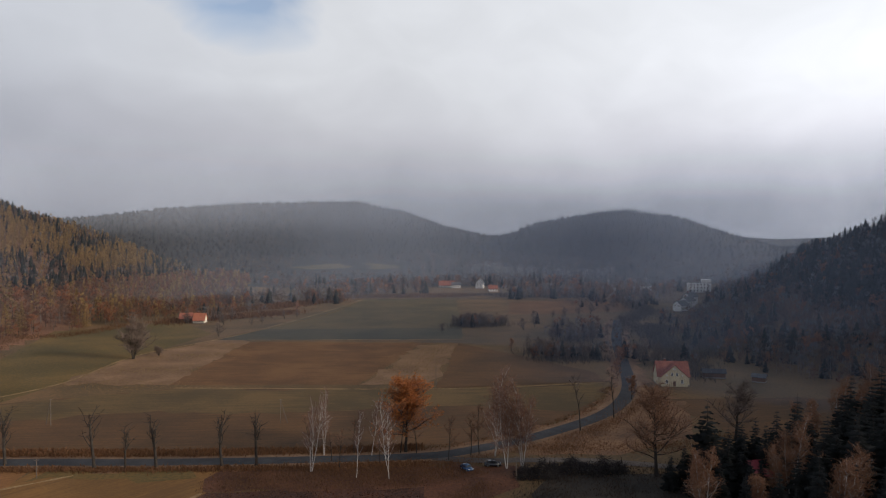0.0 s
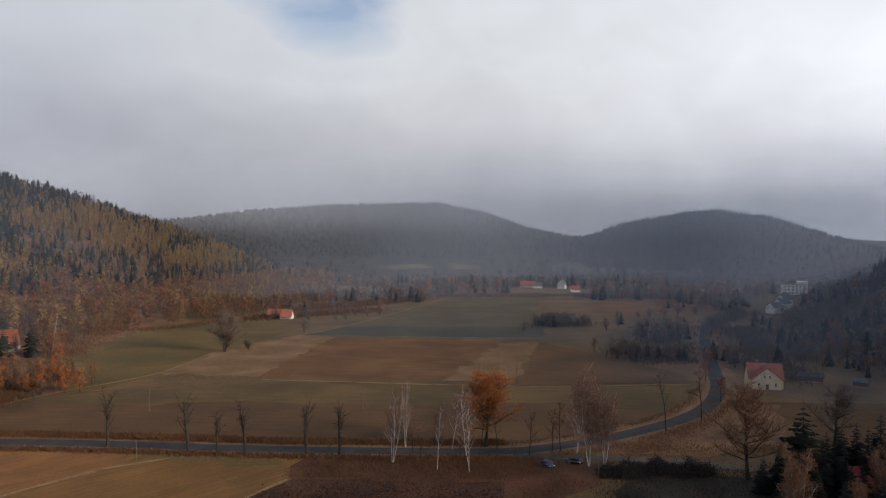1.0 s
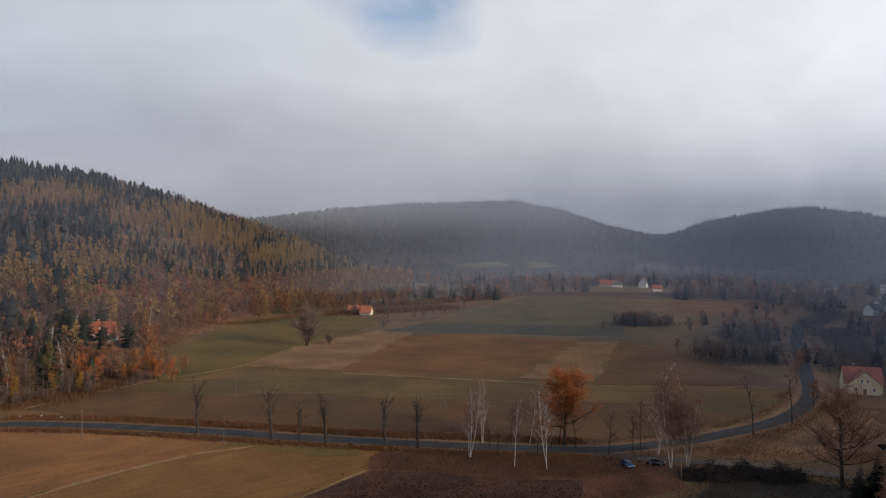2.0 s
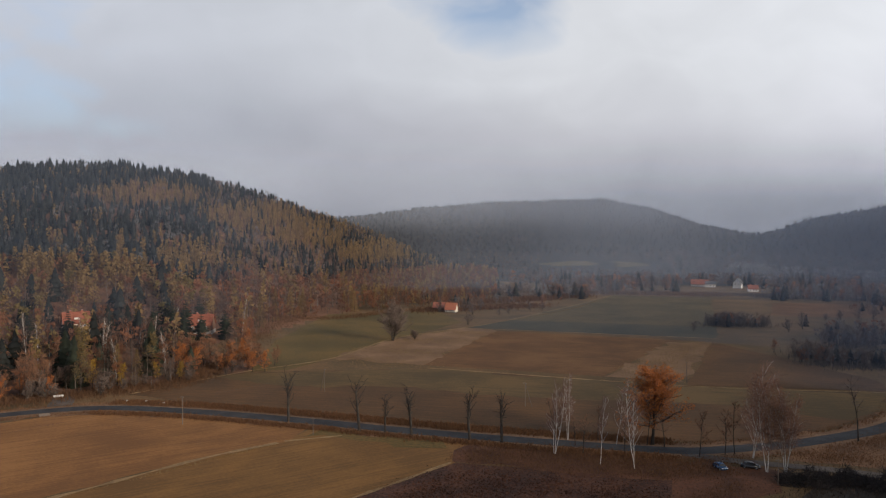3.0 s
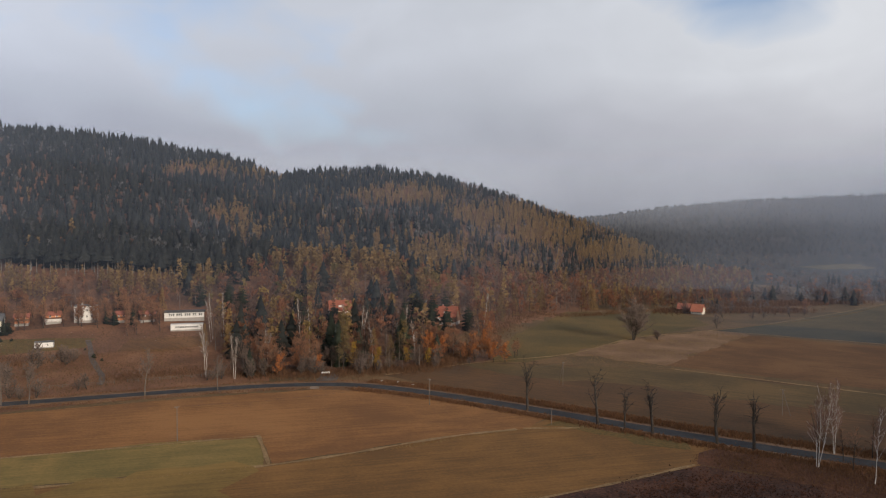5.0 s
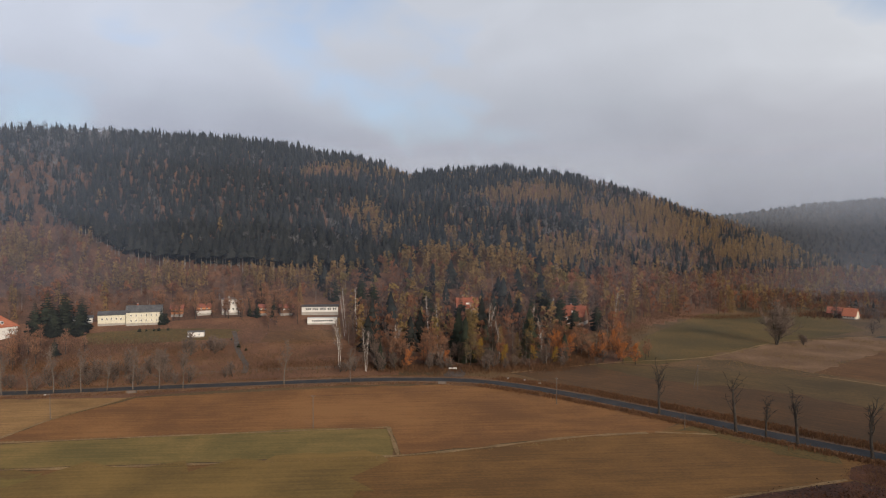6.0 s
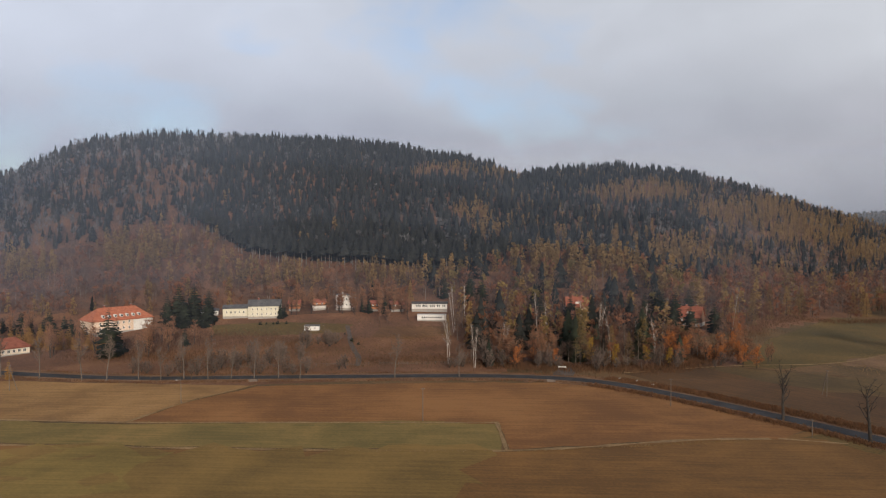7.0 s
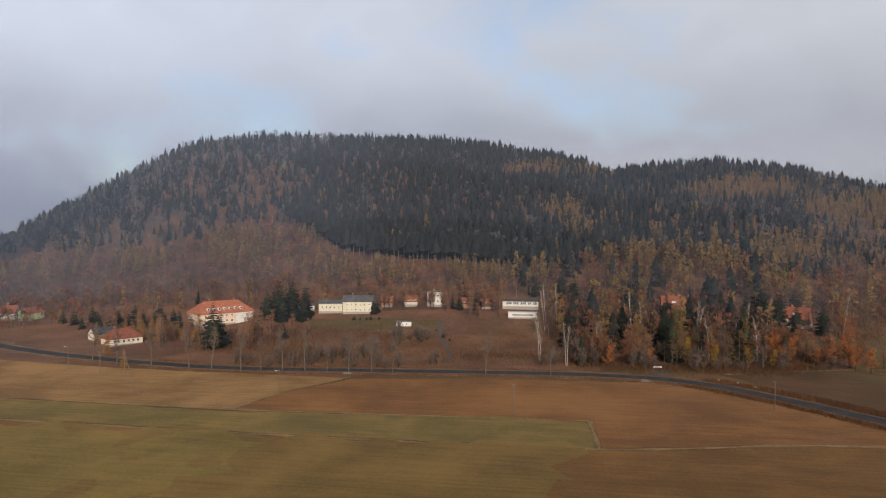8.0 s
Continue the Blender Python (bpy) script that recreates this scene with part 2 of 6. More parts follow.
def hill(a, d, foot, crest, top):
    s = np.clip((d - foot) / (crest - foot), 0, 1)
    up = (s * s * (3 - 2 * s)) ** 1.6
    return top * up * (1 - 0.35 * np.clip((d - crest) / 500, 0, 1))


def height(x, y):
    """The ground's height over the valley floor."""
    x, y = np.asarray(x, float), np.asarray(y, float)
    a, d = np.degrees(np.arctan2(x, y)), np.hypot(x, y)
    near = hill(a, d, np.interp(a, NEAR_A, NEAR_F), np.interp(a, NEAR_A, NEAR_C), np.interp(a, NEAR_A, NEAR_H))
    far = hill(a, d, 820 + 0 * a, np.interp(a, FAR_A, FAR_C), np.interp(a, FAR_A, FAR_H))
    return np.maximum(near, far)


def set_outward(me, vectors):
    """Stores, for each vertex of a crown, which way it faces out of the crown as a whole."""
    v = np.asarray(vectors, np.float32)
    v = v / np.maximum(np.linalg.norm(v, axis=1), 1e-6)[:, None]
    me.attributes.new("outward", "FLOAT_VECTOR", "POINT").data.foreach_set("vector", v.astype(np.float32).ravel())


def crown_outward(v):
    """Out of the trunk's axis, upwards at the top and a little down at the foot."""
    v = np.asarray([tuple(p) for p in v], float) if not isinstance(v, np.ndarray) else v
    top = max(v[:, 2].max(), 1e-3)
    wide = max(np.abs(v[:, :2]).max(), 1e-3)
    return np.stack([v[:, 0] / wide * 1.3, v[:, 1] / wide * 1.3, 0.25 + 1.1 * (v[:, 2] / top - 0.55)], 1)


def mesh_object(name, verts, faces, mats, parent=None, label="", smooth=False, tint=None, slots=None, crown=False):
    me = bpy.data.meshes.new(name)
    me.from_pydata([tuple(v) for v in verts] if not isinstance(verts, np.ndarray) else verts.tolist(), [], faces if isinstance(faces, list) else faces.tolist())
    for m in mats if isinstance(mats, (list, tuple)) else [mats]:
        me.materials.append(m)
    if slots is not None:
        me.polygons.foreach_set("material_index", slots)
    if tint is not None:
        me.attributes.new("tint", "FLOAT", "POINT").data.foreach_set("value", np.asarray(tint, np.float32))
    if crown:
        set_outward(me, crown_outward(verts))
    if smooth:
        me.polygons.foreach_set("use_smooth", [True] * len(me.polygons))
    me.update()
    ob = new(name, me)
    if parent:
        ob.parent = parent
    if label:
        ob["label"] = label
    return ob


def part(name, bm, mat, parent, label="", smooth=False):
    me = bpy.data.meshes.new(name)
    bm.to_mesh(me)
    bm.free()
    me.materials.append(mat)
    if smooth:
        me.polygons.foreach_set("use_smooth", [True] * len(me.polygons))
    ob = new(name, me)
    ob.parent = parent
    if label:
        ob["label"] = label
    return ob


# One sheet of ground to the horizon, finer where the valley is.
def build_ground():
    rings = np.concatenate([np.linspace(0, 240, 13)[1:], np.linspace(250, 900, 80), np.linspace(930, 1800, 36), np.geomspace(1900, 4600, 12)])
    n = 400
    a = np.linspace(0, 2 * np.pi, n, endpoint=False)
    X, Y = np.outer(rings, np.sin(a)), np.outer(rings, np.cos(a))
    bumpy = np.array([[noise.noise((x * 0.02, y * 0.02, 0)) for x, y in zip(rx, ry)] for rx, ry in zip(X, Y)])
    Z = height(X, Y)
    Z = Z + bumpy * np.clip(Z / 20, 0, 2.5)
    verts = np.concatenate([[[0, 0, 0]], np.stack([X, Y, Z], -1).reshape(-1, 3)])
    faces = [(0, 1 + (i + 1) % n, 1 + i) for i in range(n)]
    for r in range(len(rings) - 1):
        p, q = 1 + r * n, 1 + (r + 1) * n
        faces += [(p + i, p + (i + 1) % n, q + (i + 1) % n, q + i) for i in range(n)]
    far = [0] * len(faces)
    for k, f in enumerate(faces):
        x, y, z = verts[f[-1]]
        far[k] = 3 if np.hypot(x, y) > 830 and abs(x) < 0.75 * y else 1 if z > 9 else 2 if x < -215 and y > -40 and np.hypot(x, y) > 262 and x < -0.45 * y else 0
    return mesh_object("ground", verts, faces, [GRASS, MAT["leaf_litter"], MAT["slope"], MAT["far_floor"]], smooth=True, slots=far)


ground = tagged(build_ground(), "broad valley floor of dull autumn grass rising into wooded hills", "ground", kind="structure")


def drape(name, outline, lift, mat, label, category="field", step=9.0, kind="structure"):
    """A thin sheet of that outline laid on the ground."""
    bm = bmesh.new()
    bm.faces.new([bm.verts.new((x, y, 0)) for x, y in outline])
    xs, ys = [p[0] for p in outline], [p[1] for p in outline]
    for lo, hi, no in ((min(xs), max(xs), (1, 0, 0)), (min(ys), max(ys), (0, 1, 0))):
        c = lo + step
        while c < hi:
            bmesh.ops.bisect_plane(bm, geom=bm.verts[:] + bm.edges[:] + bm.faces[:], plane_co=Vector(no) * c, plane_no=no)
            c += step
    co = np.array([v.co[:2] for v in bm.verts])
    for v, z in zip(bm.verts, height(co[:, 0], co[:, 1])):
        v.co.z = z + lift + 0.02 * noise.noise((v.co.x * 0.1, v.co.y * 0.1, 1))
    bmesh.ops.recalc_face_normals(bm, faces=bm.faces)
    if sum(f.normal.z for f in bm.faces) < 0:
        bmesh.ops.reverse_faces(bm, faces=bm.faces)
    me = bpy.data.meshes.new(name)
    bm.to_mesh(me)
    bm.free()
    me.materials.append(mat)
    return tagged(new(name, me), label, category, kind=kind)


def smooth_line(points, step=4.0):
    """A curve through the points (Catmull-Rom), walked in even steps."""
    p = [Vector(q) for q in points]
    p = [2 * p[0] - p[1], *p, 2 * p[-1] - p[-2]]
    out = []
    for i in range(1, len(p) - 2):
        n = max(2, int((p[i + 1] - p[i]).length / step))
        for k in range(n):
            t = k / n
            out.append(0.5 * (2 * p[i] + (p[i + 1] - p[i - 1]) * t + (2 * p[i - 1] - 5 * p[i] + 4 * p[i + 1] - p[i + 2]) * t * t + (3 * p[i] - p[i - 1] - 3 * p[i + 1] + p[i + 2]) * t ** 3))
    return out + [p[-2]]


def ribbon(points, width, lift, wobble=0.0, seed=0, shift=0.0):
    """Verts and faces of a strip of ground along a curve, four faces across."""
    line = smooth_line(points)
    rnd = random.Random(seed)
    verts, faces = [], []
    across = (-1, -0.5, 0, 0.5, 1)
    for i, q in enumerate(line):
        d = (line[min(i + 1, len(line) - 1)] - line[max(i - 1, 0)]).normalized()
        s = Vector((d.y, -d.x))
        w = width / 2 * (1 + wobble * (rnd.random() - 0.5))
        for k in across:
            c = q + s * (k * w + shift)
            verts.append((c.x, c.y, float(height(c.x, c.y)) + lift))
    m = len(across)
    for i in range(len(line) - 1):
        for k in range(m - 1):
            faces.append((i * m + k, i * m + k + 1, (i + 1) * m + k + 1, (i + 1) * m + k))
    return verts, faces


ROAD = [(-470, -62), (-410, -30), (-371, -10), (-341, 9), (-308, 34), (-277, 64), (-243, 114), (-210, 162), (-190, 184), (-172, 195), (-145, 199), (-107, 199), (-65, 197), (-28, 197), (5, 198.5), (20, 204), (42, 217.5), (70, 244), (89, 281), (105, 342), (123, 412), (150, 500)]
BRANCH = [(8, 197), (20, 194), (35, 193.5), (51, 192), (70, 186), (95, 176), (130, 165)]


def flip_up(faces, verts):
    a, b, c = (Vector(verts[i]) for i in faces[0][:3])
    return faces if (b - a).cross(c - a).z > 0 else [tuple(reversed(f)) for f in faces]


def strip_object(name, points, width, lift, mat, label, category, wobble=0.0, seed=0, shift=0.0):
    v, f = ribbon(points, width, lift, wobble, seed, shift)
    return tagged(mesh_object(name, v, flip_up(f, v), mat), label, category, kind="structure")


strip_object("road_verge", ROAD, 15.0, 0.10, MAT["verge"], "rusty verge of dead weeds along the road", "verge", 0.55, 1)
strip_object("road_shoulder", ROAD, 9.2, 0.16, MAT["rough"], "pale grassy shoulder of the country road", "verge", 0.35, 2)
strip_object("road", ROAD, 5.8, 0.22, MAT["asphalt"], "dark grey asphalt country road bending through the fields", "road")
strip_object("track", BRANCH, 4.2, 0.18, MAT["dirt"], "grey gravel side track leaving the road", "track", 0.15, 3)

FIELDS = [
    ("ploughed_field", "plough", "freshly ploughed dark red-brown field", [(-64, 141), (-48.5, 173.5), (-37.6, 173.5), (-25, 173), (-6.5, 173), (4.9, 175), (4, 163), (2, 130), (-20, 95), (-95, 85)]),
    ("olive_field", "olive", "dull olive-brown field beside the ploughed land", [(-98, 176), (-96, 192), (-47, 192), (-47, 173), (-64, 140), (-95, 85), (-115, 0), (-165, -90), (-302, -90), (-290, -72), (-235, -14), (-170, 63), (-131, 113), (-110, 157)]),
    ("stubble_field", "stubble", "tan-brown stubble field below the road", [(-214, 47), (-228, 67), (-238, 95), (-206, 148), (-182, 181), (-165, 191), (-138, 194), (-97, 193), (-96, 179), (-110, 159), (-131, 116), (-151, 130), (-192, 76)]),
    ("green_strip", "green", "strip of young green winter crop", [(-300, -55), (-264, -12), (-211, 47), (-167, 113), (-151, 129), (-132, 114), (-171, 65), (-236, -12), (-270, -55)]),
    ("road_field", "fallow", "brown field between the green strip and the road", [(-300, -52), (-360, -30), (-300, 25), (-274, 55), (-240, 93), (-228, 66), (-214, 46), (-264, -11)]),
    ("meadow", "meadow", "grassy meadow running up to the wood", [(-162, 262), (-175, 300), (-191, 340), (-216, 459), (-153, 507), (-116, 446), (-133, 369), (-140, 304), (-146, 271)]),
    ("dry_grass_band", "rough", "band of tall pale dry grass", [(-140, 303), (-134, 368), (-109, 420), (-87, 414), (-95, 297)]),
    ("brown_field", "brown", "wide brown field in the valley", [(-95, 298), (-87, 413), (18, 403), (9, 396), (-18, 294), (-50, 296)]),
    ("dark_field", "dark", "dark green crop field", [(-106, 421), (34, 416), (38, 468), (-90, 466)]),
    ("far_field", "far", "pale green field at the valley's end", [(-90, 466), (-36, 672), (49, 674), (38, 468)]),
    ("rough_patch", "rough", "patch of rough trampled dry grass", [(-18, 294), (9, 396), (30, 401), (12, 292)]),
    ("tilled_field", "dull", "tilled olive-brown field above the road", [(-162, 260), (-91, 291), (13, 284), (82, 292), (76, 264), (46, 229), (17, 209), (-29, 204), (-87, 207), (-156, 211), (-178, 214)]),
    ("bracken", "rust", "rust-brown bracken and leaf litter under the birches", [(-48, 174), (-50, 183), (-47, 191), (-44, 193), (-10, 194), (26, 191), (34, 186), (24, 170), (14, 150), (4, 150), (4.5, 164), (4.9, 175), (-6.5, 173), (-25, 173)]),
    ("rough_bank", "verge", "rough rusty bank inside the bend", [(32, 199), (46, 215), (74, 241), (92, 275), (104, 262), (96, 236), (88, 214), (60, 197)]),
    ("paddock", "dull", "dull grass paddock before the yellow house", [(96, 262), (108, 262), (150, 262), (190, 240), (150, 205), (100, 215), (98, 236)]),
    ("pale_paddock", "brown", "brown dry grass between the spruces", [(100, 222), (140, 236), (170, 226), (140, 206), (104, 212)]),
    ("wood_floor", "leaf_litter", "brown leaf litter along the wood's edge", [(-200, 206), (-176, 240), (-160, 262), (-166, 292), (-178, 296), (-215, 250), (-226, 205), (-212, 190)]),
    # This sheet paints the shade beneath the foreground spruces onto the ground.
    ("undergrowth", "shade", "dark sheet painting shade on the ground beneath the foreground spruces", [(20, 128), (30, 168), (36, 182), (60, 181), (75, 176), (88, 188), (110, 200), (150, 204), (190, 235), (230, 230), (220, 150), (150, 95), (60, 90)]),
    ("green_corner", "meadow", "green patch of young crop in the field's corner", [(-94, 183), (-92, 192), (-56, 192), (-52, 184), (-66, 181), (-78, 184)]),
    ("grass_strip", "grassy", "dull green grass beside the tilled field", [(-168, 250), (-158, 261), (-91, 290), (13, 283), (81, 291), (75, 264), (60, 247), (10, 256), (-40, 250), (-90, 252), (-130, 243)]),
    ("lawn", "meadow", "mown green lawn before the hall", [(-374, 122), (-364, 148), (-348, 172), (-332, 186), (-320, 174), (-334, 142), (-352, 118)]),
    ("tan_patch", "brown", "pale dry grass patch on the slope", [(-320, 196), (-303, 222), (-286, 216), (-288, 192), (-304, 180)]),
    ("pale_meadow", "brown", "pale dry meadow before the village", [(79, 543), (93, 636), (146, 649), (196, 625), (185, 561), (122, 541)]),
    ("far_clearing", "far", "pale clearing at the foot of the misty hill", [(-168, 1066), (-120, 1098), (-60, 1112), (-14, 1104), (-2, 1080), (-40, 1058), (-90, 1064), (-130, 1048)]),
    # Two sheets over the olive field's left end paint in its sunlit brightness.
    ("mossy_field", "mossy", "part of the olive field painted lighter as if sunlit", [(-133, 112), (-172, 62), (-232, -14), (-286, -72), (-296, -88), (-168, -88), (-118, 0), (-106, 52), (-112, 84)]),
    ("greenish_field", "greenish", "greener left part of the olive field, painted lighter as if sunlit", [(-178, 50), (-233, -15), (-286, -73), (-294, -86), (-176, -86), (-140, -20), (-150, 20)]),
    ("side_field", "dull", "grass field by the bend of the road", [(13, 286), (30, 401), (58, 360), (84, 314), (83, 294)]),
]
def frayed(outline, seed, most=0.7):
    """The outline with its long sides broken up, as field edges are."""
    rnd = random.Random(seed)
    out = []
    for (x0, y0), (x1, y1) in zip(outline, outline[1:] + outline[:1]):
        n = max(1, int(math.hypot(x1 - x0, y1 - y0) / 6))
        for i in range(n):
            j = 0.0 if i == 0 else most
            out.append((x0 + (x1 - x0) * i / n + rnd.uniform(-j, j), y0 + (y1 - y0) * i / n + rnd.uniform(-j, j)))
    return out


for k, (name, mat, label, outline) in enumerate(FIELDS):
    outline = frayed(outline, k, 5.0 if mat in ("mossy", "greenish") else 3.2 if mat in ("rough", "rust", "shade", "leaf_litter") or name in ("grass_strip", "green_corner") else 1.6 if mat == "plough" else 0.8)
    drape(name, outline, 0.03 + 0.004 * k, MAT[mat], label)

BALKS = [[(-98, 176), (-110, 158), (-131, 114.5), (-170, 64), (-235, -13), (-290, -70)], [(-131, 115), (-152, 130)], [(-152, 130), (-192, 76), (-214, 46.5), (-264, -11)], [(-214, 47), (-228, 67), (-240, 94)], [(-97, 178), (-84, 187.5)], [(-48, 173), (-64, 140), (-95, 85)], [(-91, 291.5), (13, 284.5), (82, 292.5)], [(-178, 215), (-162, 261), (-140, 303), (-134, 368), (-109, 420), (-90, 466), (-60, 570), (-36, 672)], [(-106, 420), (34, 416)], [(-206, -34), (-185.5, -9.6), (-166, 13.7), (-146.6, 35.2)]]
for k, line in enumerate(BALKS):
    strip_object("field_balk", line, 0.9 if k else 1.3, 0.115, MAT["straw"], "narrow strip of pale dry grass between fields", "field edge", 1.3, 20 + k)

# ---------------------------------------------------------------- woods
class Cloud:
    """Triangles of many trees, gathered for one mesh."""

    def __init__(self):
        self.v, self.f, self.t, self.s, self.o, self.n = [], [], [], [], [], 0

    def put(self, template, at, size, turn, tint):
        v, f, s = template
        c, d = math.cos(turn), math.sin(turn)
        r = np.array([[c, d, 0], [-d, c, 0], [0, 0, 1]])
        self.v.append((v * np.asarray(size)) @ r + np.asarray(at))
        self.f.append(f + self.n)
        self.o.append(crown_outward(v) @ r)
        self.s.append(s)
        self.t.append(np.full(len(v), tint))
        self.n += len(v)

    def build(self, name, mats):
        v, f = np.concatenate(self.v), np.concatenate(self.f)
        me = bpy.data.meshes.new(name)
        me.vertices.add(len(v))
        me.vertices.foreach_set("co", v.astype(np.float32).ravel())
        me.loops.add(3 * len(f))
        me.loops.foreach_set("vertex_index", f.astype(np.int32).ravel())
        me.polygons.add(len(f))
        me.polygons.foreach_set("loop_start", np.arange(0, 3 * len(f), 3, dtype=np.int32))
        for m in mats:
            me.materials.append(m)
        me.polygons.foreach_set("material_index", np.concatenate(self.s).astype(np.int32))
        me.attributes.new("tint", "FLOAT", "POINT").data.foreach_set("value", np.concatenate(self.t).astype(np.float32))
        set_outward(me, np.concatenate(self.o))
        me.update(calc_edges=True)
        return new(name, me)


RNG = np.random.default_rng(7)


def trunk_part(h, r, n=4, z0=-0.05):
    a = np.arange(n) / n * 2 * np.pi
    v = np.concatenate([np.stack([np.cos(a) * r, np.sin(a) * r, np.full(n, z0)], 1), [[0, 0, h]]])
    return v, np.array([(i, (i + 1) % n, n) for i in range(n)])


def conifer(tiers=8, seg=7, width=0.22, bare=0.06, seed=0):
    """A spruce of height 1: overlapping skirts of drooping boughs round a trunk, with loose sprays at their rims. Slot 0 needles, slot 1 bark."""
    g = np.random.default_rng(seed)
    V, F, n = [], [], 0
    for i in range(tiers):
        k = i / tiers
        z = bare + (0.97 - bare) * k
        step = (1 - bare) / tiers
        top = min(1.0, z + step * g.uniform(1.35, 1.8))
        r = width * (1 - k) ** 0.8 * g.uniform(0.85, 1.12) + 0.014
        a = (np.arange(seg) + g.uniform(0, 1) + g.normal(0, 0.16, seg)) / seg * 2 * np.pi
        rr = r * g.uniform(0.72, 1.2, seg)
        zz = z - 0.22 * rr + g.normal(0, 0.012, seg)
        V.append(np.concatenate([np.stack([np.cos(a) * rr, np.sin(a) * rr, zz], 1), [[g.normal(0, 0.006), g.normal(0, 0.006), top]]]))
        F.append(np.array([(j, (j + 1) % seg, seg) for j in range(seg)]) + n)
        n += seg + 1
        m = max(3, int(seg * (1 - 0.6 * k)))
        a = g.uniform(0, 2 * np.pi, m)
        r0, r1 = r * g.uniform(0.5, 0.75, m), r * g.uniform(1.0, 1.3, m)
        da = g.uniform(0.2, 0.4, m)
        z0 = z + step * g.uniform(0.2, 0.9, m)
        tri = np.stack([np.stack([np.cos(a) * r0, np.sin(a) * r0, z0], 1), np.stack([np.cos(a + da) * r1, np.sin(a + da) * r1, z0 - 0.45 * r1], 1), np.stack([np.cos(a - da) * r1, np.sin(a - da) * r1, z0 - 0.5 * r1], 1)], 1)
        V.append(tri.reshape(-1, 3))
        F.append(np.arange(3 * m).reshape(-1, 3) + n)
        n += 3 * m
    s = [np.zeros(sum(len(f) for f in F))]
    tv, tf = trunk_part(0.7, 0.012 if bare < 0.4 else 0.017)
    return np.concatenate(V + [tv]), np.concatenate(F + [tf + n]), np.concatenate(s + [np.ones(len(tf))])


def leafy(count=200, size=0.06, shape="round", seed=0, thin=1.0, low=0.25, wide=1.0):
    """A broad-leaved tree or larch of height 1: leaf sprays in clumps, boughs in whorls (cone), or fine twigs fanning out (thin)."""
    g = np.random.default_rng(seed)
    if shape == "cone":
        k = g.uniform(0, 1, count) ** 1.35
        k = np.clip((np.floor(k * 9) + g.normal(0.5, 0.24, count)) / 9, 0, 1)
        z = low + (1 - low) * k
        r = (0.205 * wide * (1 - k) ** 0.85 + 0.012) * np.sqrt(g.uniform(0.12, 1.0, count)) * g.uniform(0.85, 1.15, count)
        a = g.uniform(0, 2 * np.pi, count)
        c = np.stack([np.cos(a) * r, np.sin(a) * r, z - 0.25 * r], 1)
    else:
        knots = []
        for _ in range(12):
            z = g.uniform(low + 0.06, 0.9)
            k = (z - low) / (1 - low)
            r = (0.27 if shape == "round" else 0.16) * wide * math.sqrt(max(0.04, 1 - (2 * k - 0.85) ** 2 / 1.4))
            a, q = g.uniform(0, 2 * np.pi), g.uniform(0.35, 1)
            knots.append((math.cos(a) * r * q, math.sin(a) * r * q, z))
        knots = np.array(knots)
        way = g.normal(0, 1, (count, 3))
        way /= np.linalg.norm(way, axis=1)[:, None]
        c = knots[g.integers(0, len(knots), count)] + way * g.uniform(0.35, 1.0, (count, 1)) * (0.105 * wide, 0.105 * wide, 0.085)
        c[:, 2] = np.clip(c[:, 2], low * 0.7, 1.0)
    u, w = g.normal(0, 1, (count, 3)), g.normal(0, 1, (count, 3))
    u /= np.linalg.norm(u, axis=1)[:, None]
    w /= np.linalg.norm(w, axis=1)[:, None]
    if thin < 1:
        out = c - np.array([0, 0, low * 0.8])
        u = u * 0.55 + out / np.linalg.norm(out, axis=1)[:, None]
        w = w * thin
    sz = size * g.uniform(0.6, 1.4, count)[:, None]
    V = np.stack([c - u * sz * 0.6, c + u * sz * 0.6 + w * sz * 0.2, c + w * sz], 1).reshape(-1, 3)
    F = np.arange(3 * count).reshape(-1, 3)
    tv, tf = trunk_part(0.85, 0.013)
    return np.concatenate([V, tv]), np.concatenate([F, tf + 3 * count]), np.concatenate([np.zeros(count), np.ones(len(tf))])


KINDS = {
    "spruce": [conifer(7, 7, 0.27, 0.04, s) for s in range(4)] + [conifer(7, 7, 0.2, 0.12, s) for s in range(4, 7)] + [conifer(6, 7, 0.33, 0.02, s) for s in range(7, 10)],
    "tall_spruce": [conifer(6, 7, 0.2, 0.5, s) for s in range(80, 84)],
    "larch": [leafy(130, 0.075, "cone", s, 1.0, 0.08) for s in range(13, 18)],
    "beech": [leafy(130, 0.075, "round", s, 0.9, 0.15) for s in range(20, 25)],
    "bare": [leafy(130, 0.085, "round", s, 0.26, 0.18) for s in range(30, 35)],
    "grey": [leafy(140, 0.08, "round", s, 0.26, 0.2, 0.85) for s in range(40, 45)],
    "olive": [leafy(140, 0.075, "narrow", s, 1.0, 0.12) for s in range(50, 55)],
}
HIGH_KINDS = {
    "spruce": [conifer(6, 6, 0.2, 0.04, s) for s in range(90, 94)] + [conifer(5, 6, 0.27, 0.03, s) for s in range(94, 98)],
    "tall_spruce": [conifer(5, 6, 0.2, 0.5, s) for s in range(98, 101)],
    "larch": [leafy(80, 0.095, "cone", s, 1.0, 0.06) for s in range(101, 105)],
    "beech": [leafy(80, 0.095, "round", s, 0.9, 0.15) for s in range(105, 109)],
    "bare": [leafy(80, 0.105, "round", s, 0.3, 0.18) for s in range(109, 113)],
    "grey": [leafy(80, 0.105, "round", s, 0.3, 0.2, 0.85) for s in range(113, 117)],
    "olive": [leafy(80, 0.095, "narrow", s, 1.0, 0.12) for s in range(117, 120)],
}
